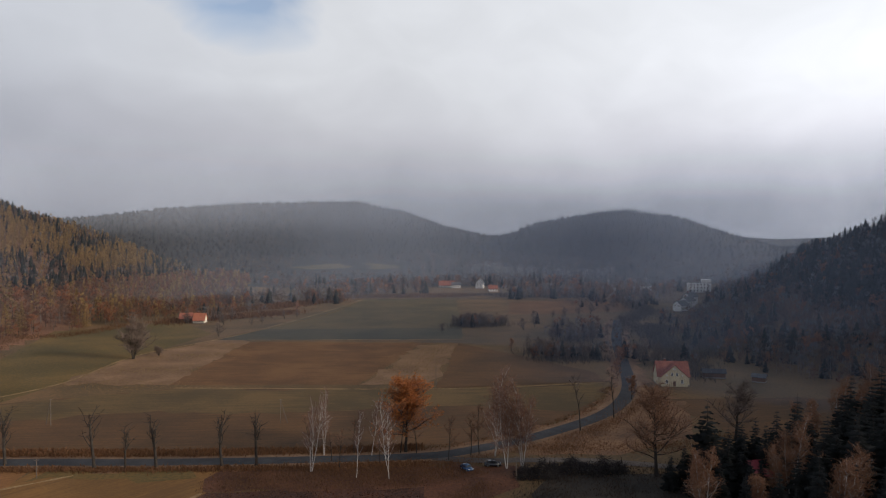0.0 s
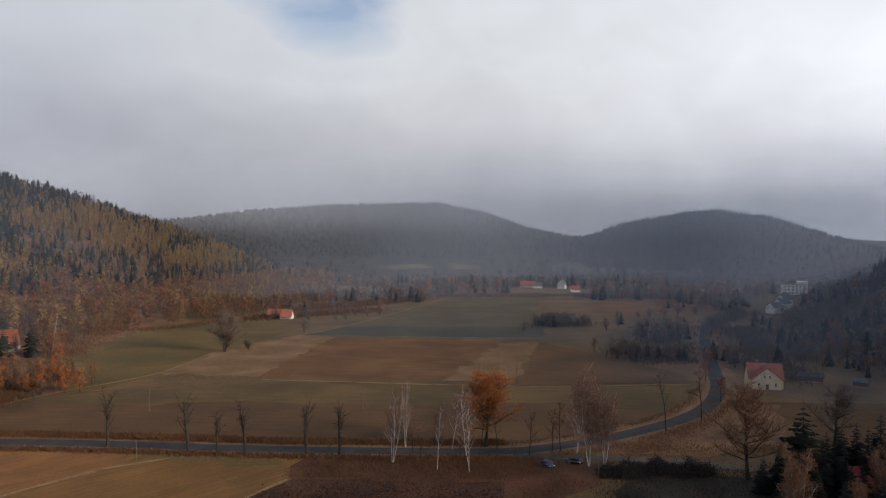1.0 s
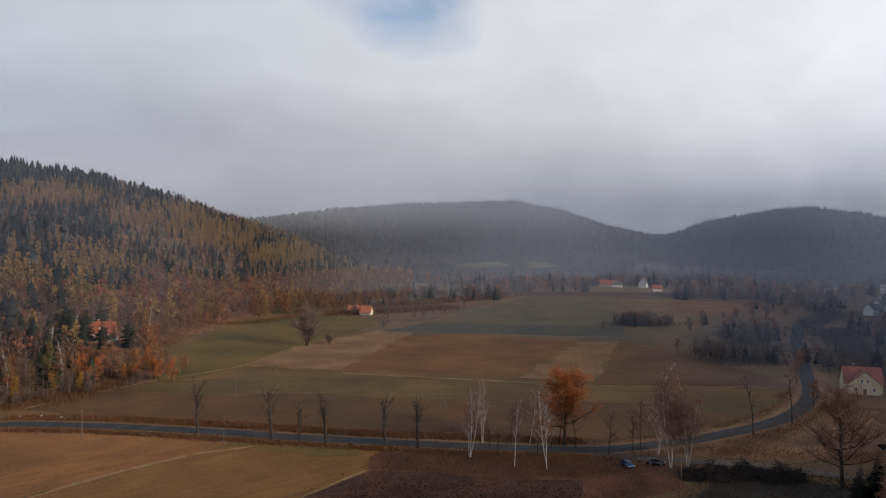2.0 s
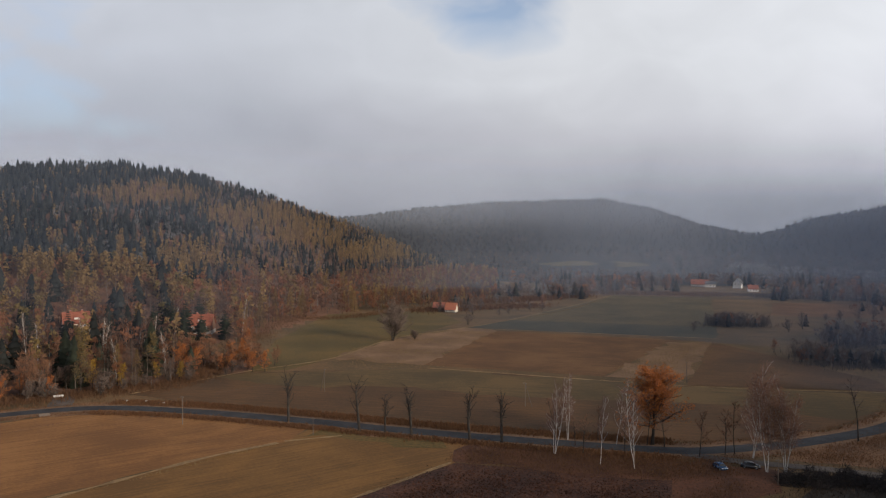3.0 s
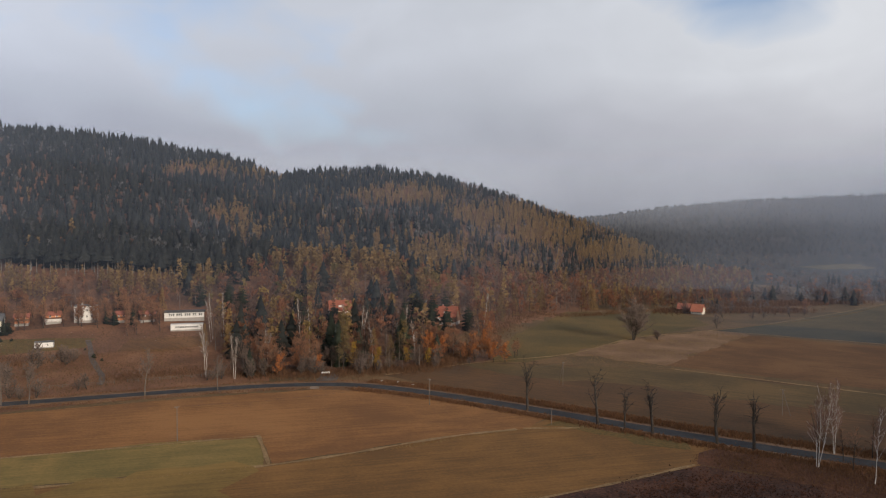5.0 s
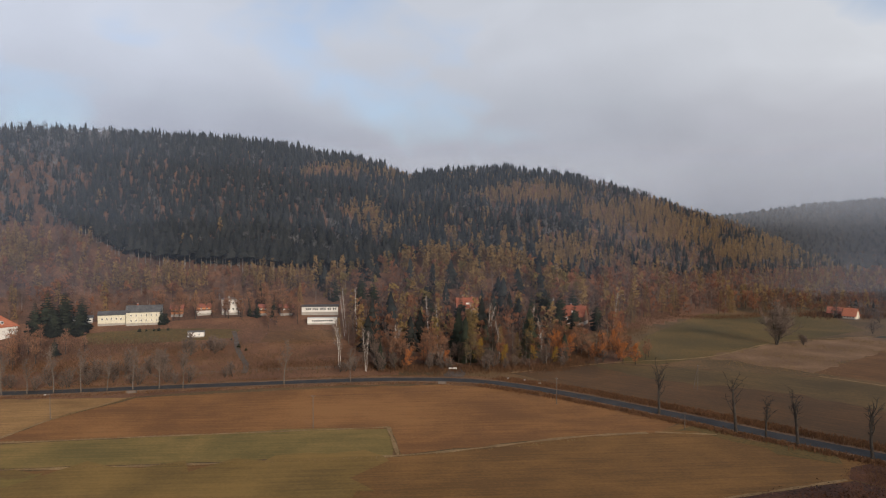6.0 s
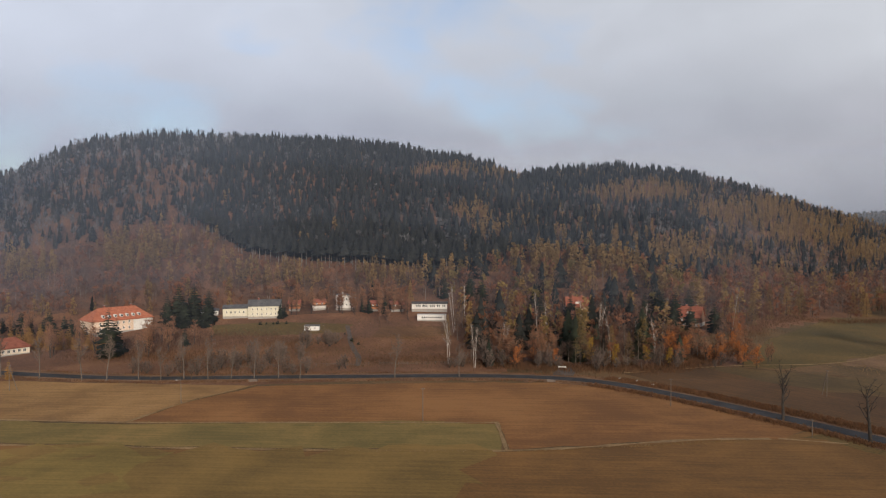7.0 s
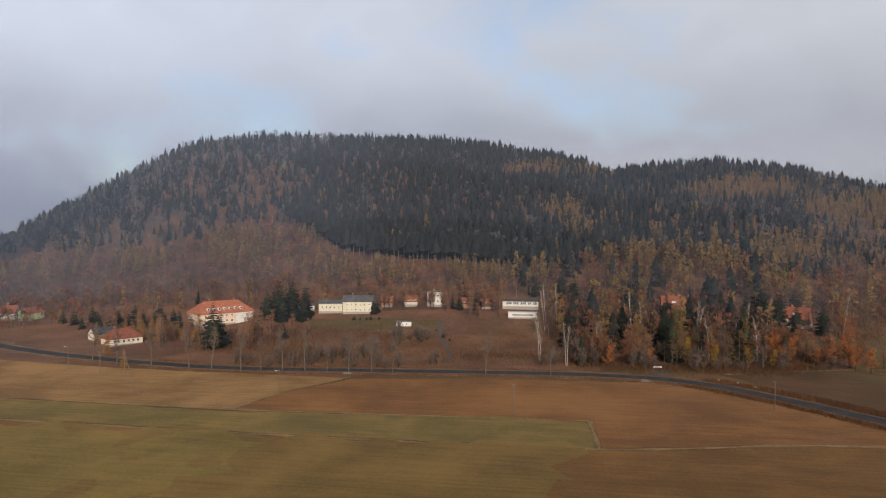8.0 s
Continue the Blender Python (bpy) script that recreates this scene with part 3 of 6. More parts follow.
FAR_KINDS = {"spruce": [conifer(4, 6, 0.26, 0.05, s) for s in range(60, 64)], "bare": [leafy(30, 0.16, "round", s, 0.6, 0.2) for s in range(64, 68)]}
BARKS = {"tall_spruce": PALE_BARK, "spruce": BARK, "larch": BARK, "beech": BARK, "bare": PALE_BARK, "grey": PALE_BARK, "olive": BARK}
SIZES = {"spruce": (8, 15.5), "tall_spruce": (17, 21), "larch": (10, 15), "beech": (8, 13), "bare": (8, 13), "grey": (9, 14), "olive": (9, 14)}

EDGE_A = [-120, -92, -85, -78, -70, -60, -57, -54, -52, -46, -40, -36, -34, -32.5, -31, -29, -25, -20, -14, -8]
EDGE_D = [420, 430, 440, 430, 425, 415, 405, 380, 290, 282, 285, 292, 312, 348, 398, 462, 503, 530, 600, 640]


# Stands of larch on the left hill, placed to fit the camera's view: bearing, height angle from the camera, and their
# half sizes.
LARCH_STANDS = [(-53.0, 5.2, 3.2, 0.5), (-48.5, 4.9, 3.0, 0.45), (-51.5, 1.9, 1.5, 0.8), (-50.0, 0.4, 1.1, 0.6), (-38.0, 3.4, 4.6, 1.0), (-35.5, -1.4, 2.4, 1.3), (-45.5, -2.2, 3.2, 0.7), (-40.0, -2.4, 3.4, 0.6), (-31.0, 1.6, 3.5, 1.0), (-27.0, 0.2, 3.0, 1.1), (-21.5, -1.2, 3.0, 0.9), (-77.0, -1.0, 2.4, 1.2), (-83.5, -2.2, 1.8, 0.7), (-66.5, -3.0, 4.0, 0.5), (-58.0, -3.2, 3.0, 0.5)]
# The lower edge of the dark forest, fitted to the same view, as bearing and height angle from the camera.
DARK_A = [-110, -92, -85, -80, -77, -74, -71, -69, -60, -55.5, -51, -47, -42, -38, -35, -31, -26, -20]
DARK_E = [-1.6, -1.0, -0.9, 0.0, 0.9, 1.4, 0.0, -1.2, -2.2, -2.6, -2.2, -1.4, -1.4, -1.8, -2.3, -2.6, -2.6, -2.4]


def angle_up(d, z):
    return math.degrees(math.atan2(z + 6 - 53, d))


def in_larches(a, e):
    return max(1 - math.hypot((a - ca) / ra, (e - ce) / re) for ca, ce, ra, re in LARCH_STANDS)


def wood_kind(a, d, z, u, v):
    """Which tree grows at bearing a, distance d, height z; u and v are slow noises, about -0.5 to 0.5."""
    r = RNG.random()
    e = angle_up(d, z)
    stand = in_larches(a, e) + 0.35 * u
    if stand > 0.0 and r < min(0.84, 0.45 + 1.0 * stand):
        return "larch"
    over = e - float(np.interp(a, DARK_A, DARK_E)) - 0.8 * u
    r = RNG.random()
    if over > 0:
        if a < -73 and over < 0.9 and r < 0.35:
            return "bare" if r < 0.2 else "grey"
        if a + 8 * u + 5 * v < -71:
            return "grey" if r < 0.44 + 0.4 * v else "bare" if r < 0.50 else "spruce"
        if a < -52:
            return "grey" if r < 0.05 + 0.15 * max(v, 0) else "larch" if r < 0.06 else "tall_spruce" if over < 0.7 else "spruce"
        if a < -34:
            few = 0.5 if a < -45 else 1.0
            return "grey" if r < few * (0.14 + 0.25 * v) else "larch" if r < few * 0.27 else "spruce"
        return "larch" if r < 0.16 + 0.3 * v else "bare" if r < 0.52 else "grey" if r < 0.64 else "spruce"
    if math.hypot((a + 71.5) / 1.6, (e - 0.9) / 0.9) < 1 and r < 0.8:
        return "beech"
    if a < -55:
        return "beech" if r < 0.34 + 0.4 * u else "bare" if r < 0.80 else "larch" if r < 0.86 + 0.2 * v else "spruce" if v > 0.15 and r < 0.93 else "bare"
    if a < -34:
        if over > -1.3:
            return "larch" if r < 0.28 + 0.3 * v else "beech" if r < 0.55 else "olive" if r < 0.72 else "bare" if r < 0.88 else "spruce"
        return "beech" if r < 0.22 + 0.2 * u else "larch" if r < 0.32 else "olive" if r < 0.38 else "spruce" if r < 0.47 else "bare"
    if over > -1.2:
        return "beech" if r < 0.45 else "larch" if r < 0.6 else "bare"
    return "bare" if r < 0.55 else "beech" if r < 0.85 else "larch"


# Treeless circles round the houses and along the camera's sight lines to them.
TREE_GAPS = [(-231.5, 335, 15), (-221, 319, 14), (-212, 306, 12), (-203, 293, 10), (-282, 301, 13), (-139, 502, 14), (-150, 508, 12), (-224, 322, 11), (-276, 288, 9), (-334, 236, 16), (-319, 228, 14), (268, 645, 17), (258, 620, 15), (248, 598, 14), (278, 668, 24), (224, 560, 20), (212, 538, 17), (204, 518, 14)]
FRONT = {}


def plant_hill(clouds, a0, a1, spacing, chooser, edge_a, edge_d, beyond=40, front=0):
    d = 250.0
    while d < 1050:
        s = spacing * (0.9 + 0.1 * d / 800)
        for a in np.arange(a0, a1, math.degrees(s / d)):
            aa, dd = a + RNG.normal(0, 0.3) * math.degrees(s / d), d + RNG.normal(0, 0.3) * s
            rim = dd - np.interp(aa, edge_a, edge_d)
            if rim < 0 or dd > np.interp(aa, NEAR_A, NEAR_C) + beyond:
                continue
            x, y = dd * math.sin(radians(aa)), dd * math.cos(radians(aa))
            if any(math.hypot(x - cx, y - cy) < r for cx, cy, r in TREE_GAPS):
                continue
            z = float(height(x, y))
            u, v = noise.noise((x * 0.012, y * 0.012, 3)), noise.noise((x * 0.011, y * 0.011, 9))
            kind = chooser(aa, dd, z, u, v)
            if kind in ("beech", "bare") and aa < -57 and RNG.random() < 0.25:
                continue
            foot = angle_up(dd, z) < float(np.interp(aa, DARK_A, DARK_E)) - 0.6 and -56 < aa < -22
            if foot and RNG.random() < 0.60:
                continue
            lo, hi = SIZES[kind]
            h = RNG.uniform(lo, hi) * min(1.0, 0.6 + rim / 60)
            if aa < -57 and z < 34 and kind in ("beech", "bare") and RNG.random() < 0.6:
                h *= 0.7
            if aa < -50 and kind in ("beech", "bare") and -1.0 < angle_up(dd, z) - float(np.interp(aa, DARK_A, DARK_E)) < 0:
                h *= 0.7
            if kind == "larch" and z > 85:
                h *= 0.72
            elif dd > np.interp(aa, NEAR_A, NEAR_C) - 70:
                h *= RNG.uniform(0.85, 1.35)
            h *= (1.45 if kind in ("larch", "spruce") else 1.25) if foot else 1.0
            w = h * RNG.uniform(0.85, 1.15)
            kinds = KINDS
            if dd > 560:
                kinds, h, w = HIGH_KINDS, h * 0.84, w * 0.80
            pick = RNG.integers(len(kinds[kind]))
            turn, tint = RNG.uniform(0, 6.28), RNG.random()
            if front and rim < front and -57 < aa < -22 and kind != "tall_spruce":
                FRONT.setdefault(kind, []).append((x, y, z, h, turn, tint))
                continue
            clouds.setdefault(kind, Cloud()).put(kinds[kind][pick], (x, y, z - 0.2), (w, w, h), turn, 0.5 + (tint - 0.5) * 0.8)
        d += s * 0.9


def right_kind(a, d, z, u, v):
    r = RNG.random()
    return "spruce" if r < 0.10 + 0.3 * u + (0.5 if z > 26 + 20 * v else 0) else "bare" if r < 0.72 else "grey" if r < 0.94 else "beech"


WORDS = {
    "tall_spruce": ("spruce_edge", "tall spruces with bare pale trunks along the forest's lower edge"),
    "spruce": ("spruce_forest", "dense dark spruce forest covering the hillside"),
    "larch": ("larch_forest", "golden autumn larches scattered through the hillside wood"),
    "beech": ("beech_forest", "rust-leaved beeches along the foot of the hill"),
    "bare": ("bare_forest", "leafless brown trees of the hillside wood"),
    "grey": ("grey_forest", "grey leafless trees high on the hillside"),
    "olive": ("fading_forest", "olive and yellow fading trees of the wood's lower edge"),
}
left = {}
plant_hill(left, -108, -12, 5.6, wood_kind, EDGE_A, EDGE_D, front=38)
right = {}
plant_hill(right, 22, 62, 5.2, right_kind, [20, 23, 27, 35, 45, 60], [560, 460, 345, 315, 290, 280])
for clouds in (left, right):
    for kind, cloud in clouds.items():
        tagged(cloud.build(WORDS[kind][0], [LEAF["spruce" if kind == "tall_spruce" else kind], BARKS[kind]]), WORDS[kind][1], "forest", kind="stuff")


# The wood's front trees stand singly, with finer crowns.
FINE = {
    "spruce": lambda s: conifer(15, 11, 0.23, 0.04, s),
    "larch": lambda s: leafy(900, 0.030, "cone", s, 1.0, 0.07),
    "beech": lambda s: leafy(900, 0.030, "round", s, 0.8, 0.12),
    "bare": lambda s: leafy(900, 0.06, "round", s, 0.08, 0.12),
    "grey": lambda s: leafy(900, 0.06, "round", s, 0.08, 0.15, 0.85),
    "olive": lambda s: leafy(800, 0.028, "narrow", s, 1.0, 0.1),
}
FRONT_WORDS = {"spruce": "dark spruce at the front of the wood", "larch": "golden larch at the front of the wood", "beech": "rust-leaved beech at the front of the wood", "bare": "bare brown tree at the wood's front", "grey": "bare grey tree at the wood's front", "olive": "fading olive tree at the wood's front"}


def split_template(template, slot):
    v, f, s = template
    f = f[s == slot]
    used = np.unique(f)
    back = np.zeros(len(v), int)
    back[used] = np.arange(len(used))
    return v[used], back[f]


for kind, spots in FRONT.items():
    firsts = []
    for k in range(4):
        t = FINE[kind](700 + k)
        root = new(kind + "_tree")
        (cv, cf), (tv, tf) = split_template(t, 0), split_template(t, 1)
        mesh_object("crown", cv, cf, LEAF["green_spruce" if kind == "spruce" else kind], root, crown=True, tint=np.clip(0.1 + 0.26 * k + RNG.normal(0, 0.05, len(cv)), 0, 1))
        mesh_object("trunk", tv, tf, BARKS[kind], root)
        tagged(root, FRONT_WORDS[kind], "tree", "trees at the wood's front")
        firsts.append(root)
    for k, (x, y, z, h, turn, tint) in enumerate(spots):
        m = Matrix.Translation((x, y, z - 0.1)) @ Matrix.Rotation(turn, 4, "Z") @ Matrix.Diagonal((h * (0.9 + 0.3 * tint), h * (0.9 + 0.3 * tint), h, 1))
        ob = firsts[k] if k < 4 else copy_thing(firsts[RNG.integers(4)], m)
        ob.matrix_basis = m
    for k in range(len(spots), 4):
        for c in firsts[k].children_recursive:
            bpy.data.objects.remove(c)
        bpy.data.objects.remove(firsts[k])


def plant_far():
    clouds = {}
    d = 760.0
    while d < 1760:
        s = 9.0 + d / 250
        for a in np.arange(-34, 36, math.degrees(s / d)):
            aa, dd = a + RNG.normal(0, 0.3) * math.degrees(s / d), d + RNG.normal(0, 0.3) * s
            x, y = dd * math.sin(radians(aa)), dd * math.cos(radians(aa))
            v = noise.noise((x * 0.006, y * 0.006, 5))
            if dd < 830 and 15 < x < 110 or dd < 900 and v < -0.05 or 1020 < dd < 1140 and -10 < aa + 4 * v < -1 and v < 0.3:
                continue
            z = float(height(x, y))
            r = RNG.random()
            kind = "spruce" if r < (0.92 if z > 24 else 0.12) else "bare"
            h = RNG.uniform(4, 7)
            clouds.setdefault(kind, Cloud()).put(FAR_KINDS[kind][RNG.integers(4)], (x, y, z - 0.3), (1.7 * h, 1.7 * h, h), RNG.uniform(0, 6.28), RNG.random())
        d += s
    for kind, cloud in clouds.items():
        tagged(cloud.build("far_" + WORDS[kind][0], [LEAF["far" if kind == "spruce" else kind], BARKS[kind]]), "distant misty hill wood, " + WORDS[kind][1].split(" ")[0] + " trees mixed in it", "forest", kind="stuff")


plant_far()

# ---------------------------------------------------------------- single trees
class Wood:
    """Tubes and leaves of one tree, gathered before they become meshes."""

    def __init__(self):
        self.v, self.f = [], []

    def tube(self, pts, radii, n):
        base = len(self.v)
        for i, p in enumerate(pts):
            d = (pts[min(i + 1, len(pts) - 1)] - pts[max(i - 1, 0)]).normalized()
            s = d.orthogonal().normalized()
            t = d.cross(s)
            for k in range(n):
                a = 2 * math.pi * k / n
                self.v.append(p + (s * math.cos(a) + t * math.sin(a)) * radii[i])
        for i in range(len(pts) - 1):
            for k in range(n):
                a, b = base + i * n + k, base + i * n + (k + 1) % n
                self.f.append((a, b, b + n, a + n))
        self.f.append(tuple(base + (len(pts) - 1) * n + k for k in range(n)))

    def leaf(self, c, u, w):
        b = len(self.v)
        self.v += [c - u, c + w, c + u, c - w]
        self.f.append((b, b + 1, b + 2, b + 3))


def limb(rnd, start, way, length, radius, steps, wander, lift):
    pts, d = [start], way.normalized()
    for _ in range(steps):
        d = (d + Vector((rnd.gauss(0, wander), rnd.gauss(0, wander), rnd.gauss(0, wander) + lift))).normalized()
        pts.append(pts[-1] + d * (length / steps))
    return pts


def tree_thing(name, h, seed, bark, twig, stems=1, lean=0.05, radius=None, fork=0.3, spread=0.7, limbs=14, twigs=10, reach=0.32, leaves=0, leaf_size=0.3, leaf_mat=None, droop=0.0, stub=0.0, crown_from=0.25, fine=0.06, split=False):
    """A tree with tapered trunk and limbs; its crown is fine twigs, with leaves where it still has them."""
    rnd = random.Random(seed)
    trunk, crown, foliage, boughs = Wood(), Wood(), Wood(), []
    radius = radius or h * 0.014
    for s in range(stems):
        turn = rnd.uniform(0, 6.28)
        tilt = lean * (1 if stems == 1 else 1.5)
        hh = h * (1 if s == 0 else rnd.uniform(0.75, 0.97))
        first = Vector((math.cos(turn) * tilt, math.sin(turn) * tilt, 1))
        off = Vector((math.cos(turn), math.sin(turn), 0)) * (0.25 * (stems > 1))
        pts = limb(rnd, off + Vector((0, 0, -0.15)), first, hh * (1 - stub * 0.5), radius, 9, 0.04, 0.07)
        rr = [radius * (1.25 if i == 0 else 1 - 0.88 * (i / 9) ** 0.9) + 0.015 for i in range(10)]
        if stub:
            rr = [radius * (1.3 if i == 0 else 1 - 0.45 * i / 9) for i in range(10)]
        trunk.tube(pts, rr, 7)
        for k in range(limbs):
            q = crown_from + (1 - crown_from) * ((k + rnd.random()) / limbs) ** 0.8
            i = min(8, int(q * 9))
            p = pts[i].lerp(pts[i + 1], q * 9 - i)
            a = rnd.uniform(0, 6.28)
            up = rnd.uniform(0.25, 0.9) * (1 - spread) * 2 + 0.15
            L = hh * reach * 1.3 * (1.15 - 0.75 * q) * rnd.uniform(0.6, 1.25)
            if stub:
                L = hh * reach * rnd.uniform(0.4, 1.1)
            r0 = max(0.03, rr[i] * 0.45)
            lp = limb(rnd, p, Vector((math.cos(a) * spread, math.sin(a) * spread, up)), L, r0, 5, 0.16, 0.10)
            wood = Wood() if split else trunk
            if split:
                boughs.append(wood)
            wood.tube(lp, [r0 * (1 - 0.8 * j / 5) + 0.012 for j in range(6)], 4)
            for m in range(twigs):
                j = rnd.uniform(0.9, 4.99)
                tp = lp[int(j)].lerp(lp[int(j) + 1], j % 1)
                b = rnd.uniform(0, 6.28)
                tw = limb(rnd, tp, Vector((math.cos(b), math.sin(b), rnd.uniform(0.0, 1.2) - droop)), L * rnd.uniform(0.22, 0.5), 0.02, 3, 0.25, 0.05 - droop * 0.25)
                crown.tube(tw, [fine, fine * 0.85, fine * 0.65, fine * 0.4], 3)
                for _ in range(leaves):
                    c = tw[rnd.randrange(1, 4)] + Vector((rnd.gauss(0, 0.3), rnd.gauss(0, 0.3), rnd.gauss(0, 0.28)))
                    u = Vector((rnd.gauss(0, 1), rnd.gauss(0, 1), rnd.gauss(0, 1))).normalized() * leaf_size * rnd.uniform(0.5, 1.2)
                    w = Vector((rnd.gauss(0, 1), rnd.gauss(0, 1), rnd.gauss(0, 1))).normalized() * leaf_size * rnd.uniform(0.3, 0.7)
                    foliage.leaf(c, u, w)
    root = new(name)
    root.empty_display_size = 0.5
    mesh_object("trunk", trunk.v, trunk.f, bark, root, smooth=True)
    for wood in boughs:
        mesh_object("limb", wood.v, wood.f, bark, root, smooth=True)
    if crown.f:
        mesh_object("crown", crown.v, crown.f, twig, root)
    if foliage.f:
        mesh_object("foliage", foliage.v, foliage.f, leaf_mat, root, crown=True, tint=[random.Random(seed + i // 4).random() for i in range(len(foliage.v))])
    return root


def spruce_thing(name, h, seed, width=0.24, whorls=17, mat=None):
    """A spruce: a straight trunk with whorls of drooping boughs, each a ragged fan of needles."""
    rnd = random.Random(seed)
    trunk, boughs = Wood(), Wood()
    trunk.tube([Vector((0, 0, -0.2)), Vector((0, 0, h * 0.5)), Vector((0, 0, h * 0.99))], [h * 0.014, h * 0.008, 0.02], 6)
    for i in range(whorls):
        k = i / whorls
        z = h * (0.05 + 0.93 * k)
        R = h * width * (1 - k) ** 0.8 * rnd.uniform(0.8, 1.15) + 0.25
        n = 9 if k < 0.6 else 6
        for j in range(n):
            a = 2 * math.pi * (j + rnd.random() * 0.8) / n
            d, s = Vector((math.cos(a), math.sin(a), 0)), Vector((-math.sin(a), math.cos(a), 0))
            r = R * rnd.uniform(0.6, 1.15)
            p0 = Vector((0, 0, z + rnd.uniform(-0.2, 0.2)))
            m = p0 + d * r * 0.55 - Vector((0, 0, r * 0.16))
            e = p0 + d * r - Vector((0, 0, r * rnd.uniform(0.12, 0.32)))
            b = len(boughs.v)
            w = r * 0.30
            boughs.v += [p0, m + s * w - Vector((0, 0, r * 0.12)), m + Vector((0, 0, r * 0.06)), m - s * w - Vector((0, 0, r * 0.12)), e]
            boughs.f += [(b, b + 1, b + 2), (b, b + 2, b + 3), (b + 1, b + 4, b + 2), (b + 2, b + 4, b + 3)]
            for q in range(5):
                t = rnd.uniform(0.3, 1.0)
                c = p0.lerp(e, t) + s * rnd.uniform(-1, 1) * w * 0.9 - Vector((0, 0, r * 0.05))
                boughs.leaf(c, (d + s * rnd.uniform(-0.8, 0.8)).normalized() * r * 0.16, Vector((0, 0, -1)) * r * 0.10 + s * r * 0.05)
    root = new(name)
    mesh_object("trunk", trunk.v, trunk.f, BARK, root, smooth=True)
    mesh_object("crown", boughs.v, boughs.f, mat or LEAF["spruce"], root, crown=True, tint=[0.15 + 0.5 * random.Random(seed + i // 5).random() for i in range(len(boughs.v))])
    return root


def on_ground(x, y, turn=0.0, size=1.0):
    return pose(x, y, float(height(x, y)), 0, 0, turn) @ Matrix.Scale(size, 4)


def place(ob, x, y, turn=0.0, size=1.0):
    ob.matrix_basis = on_ground(x, y, turn, size)
    return ob


def repeat(ob, spots, seed=0, lo=0.85, hi=1.15, sizes=None):
    """The thing at the first spot and copies of it, turned and sized, at the others."""
    rnd = random.Random(seed)
    out = []
    for i, (x, y) in enumerate(spots):
        k = sizes[i] if sizes else rnd.uniform(lo, hi)
        m = on_ground(x, y, rnd.uniform(0, 360), k)
        if i == 0:
            first = m
            out.append(ob)
        else:
            c = copy_thing(ob, m)
            c.matrix_basis = m
            out.append(c)
    ob.matrix_basis = first
    return out


TWIG = material("twigs", [(0.075, 0.055, 0.046), (0.112, 0.082, 0.067), (0.16, 0.118, 0.095)], 0.4, 2.0)
RUSTY_TWIG = material("rusty_twigs", [(0.1200, 0.0650, 0.0416), (0.1800, 0.0975, 0.0585), (0.2400, 0.1300, 0.0780)], 0.4, 2.0)
BIRCH_TWIG = material("birch_twigs", [(0.0920, 0.0508, 0.0382), (0.1426, 0.0804, 0.0601), (0.2116, 0.1271, 0.0983)], 0.4, 2.0)
PINK_LEAF = material("russet_leaves", [(0.1955, 0.0910, 0.0560), (0.2760, 0.1300, 0.0728), (0.3680, 0.1885, 0.0980)], 0.5, 2.0, tint=0.6, translucent=0.45)
OAK_LEAF = material("orange_leaves", [(0.2520, 0.0948, 0.0396), (0.4158, 0.1518, 0.0484), (0.5670, 0.2151, 0.0660)], 0.5, 2.0, tint=0.6, translucent=0.45)
YELLOW_LEAF = material("yellow_leaves", [(0.20, 0.12, 0.02), (0.34, 0.20, 0.03), (0.45, 0.27, 0.045)], 0.5, 2.0, tint=0.6, translucent=0.45)

# The row of lopped trees along the road.
for i, (x, y, h) in enumerate([(-106, 197, 14.0), (-81, 192.8, 14.2), (-73, 192.8, 10.6), (-65, 192.4, 12.8), (-48, 192.6, 13.0), (-39, 192.6, 13.8)]):
    t = tree_thing("roadside_tree", h, 100 + i, BARK, BARK, lean=0.10, radius=0.44 if h > 11 else 0.3, spread=0.38, limbs=11, twigs=5, reach=0.42, stub=0.3, crown_from=0.4, fine=0.075, split=True)
    tagged(place(t, x, y, 40 * i), "bare lopped roadside tree with short upright limbs", "tree", "lopped trees along the road")

# Birches by the parked cars.
for i, (x, y, h, stems, twig) in enumerate([(-24, 187, 18.5, 3, 0), (-22, 201, 17.5, 2, 0), (-12, 182, 15.8, 1, 0), (-3.6, 181, 20.5, 2, 0), (25, 198, 21.5, 2, 1), (27, 187, 20.0, 2, 1), (31, 187.6, 20.0, 3, 1), (-9, 200, 15.0, 1, 0)]):
    t = tree_thing("birch", h, 200 + i, BIRCH_BARK, BIRCH_TWIG, stems=stems, lean=0.11, radius=0.10 if twig else 0.075, spread=0.45, limbs=24 if twig else 22, twigs=22 if twig else 15, reach=0.36 if twig else 0.25, fine=0.042 if twig else 0.036, leaves=3 if twig else 0, leaf_size=0.14, leaf_mat=PINK_LEAF, crown_from=0.18 if twig else 0.26, droop=0.3 if twig else 0.0, split=True)
    tagged(place(t, x, y, 70 * i), "white-barked birch with russet twigs beside the parked cars" if twig else "slender white-barked leafless birch by the road", "birch", "birches by the road")
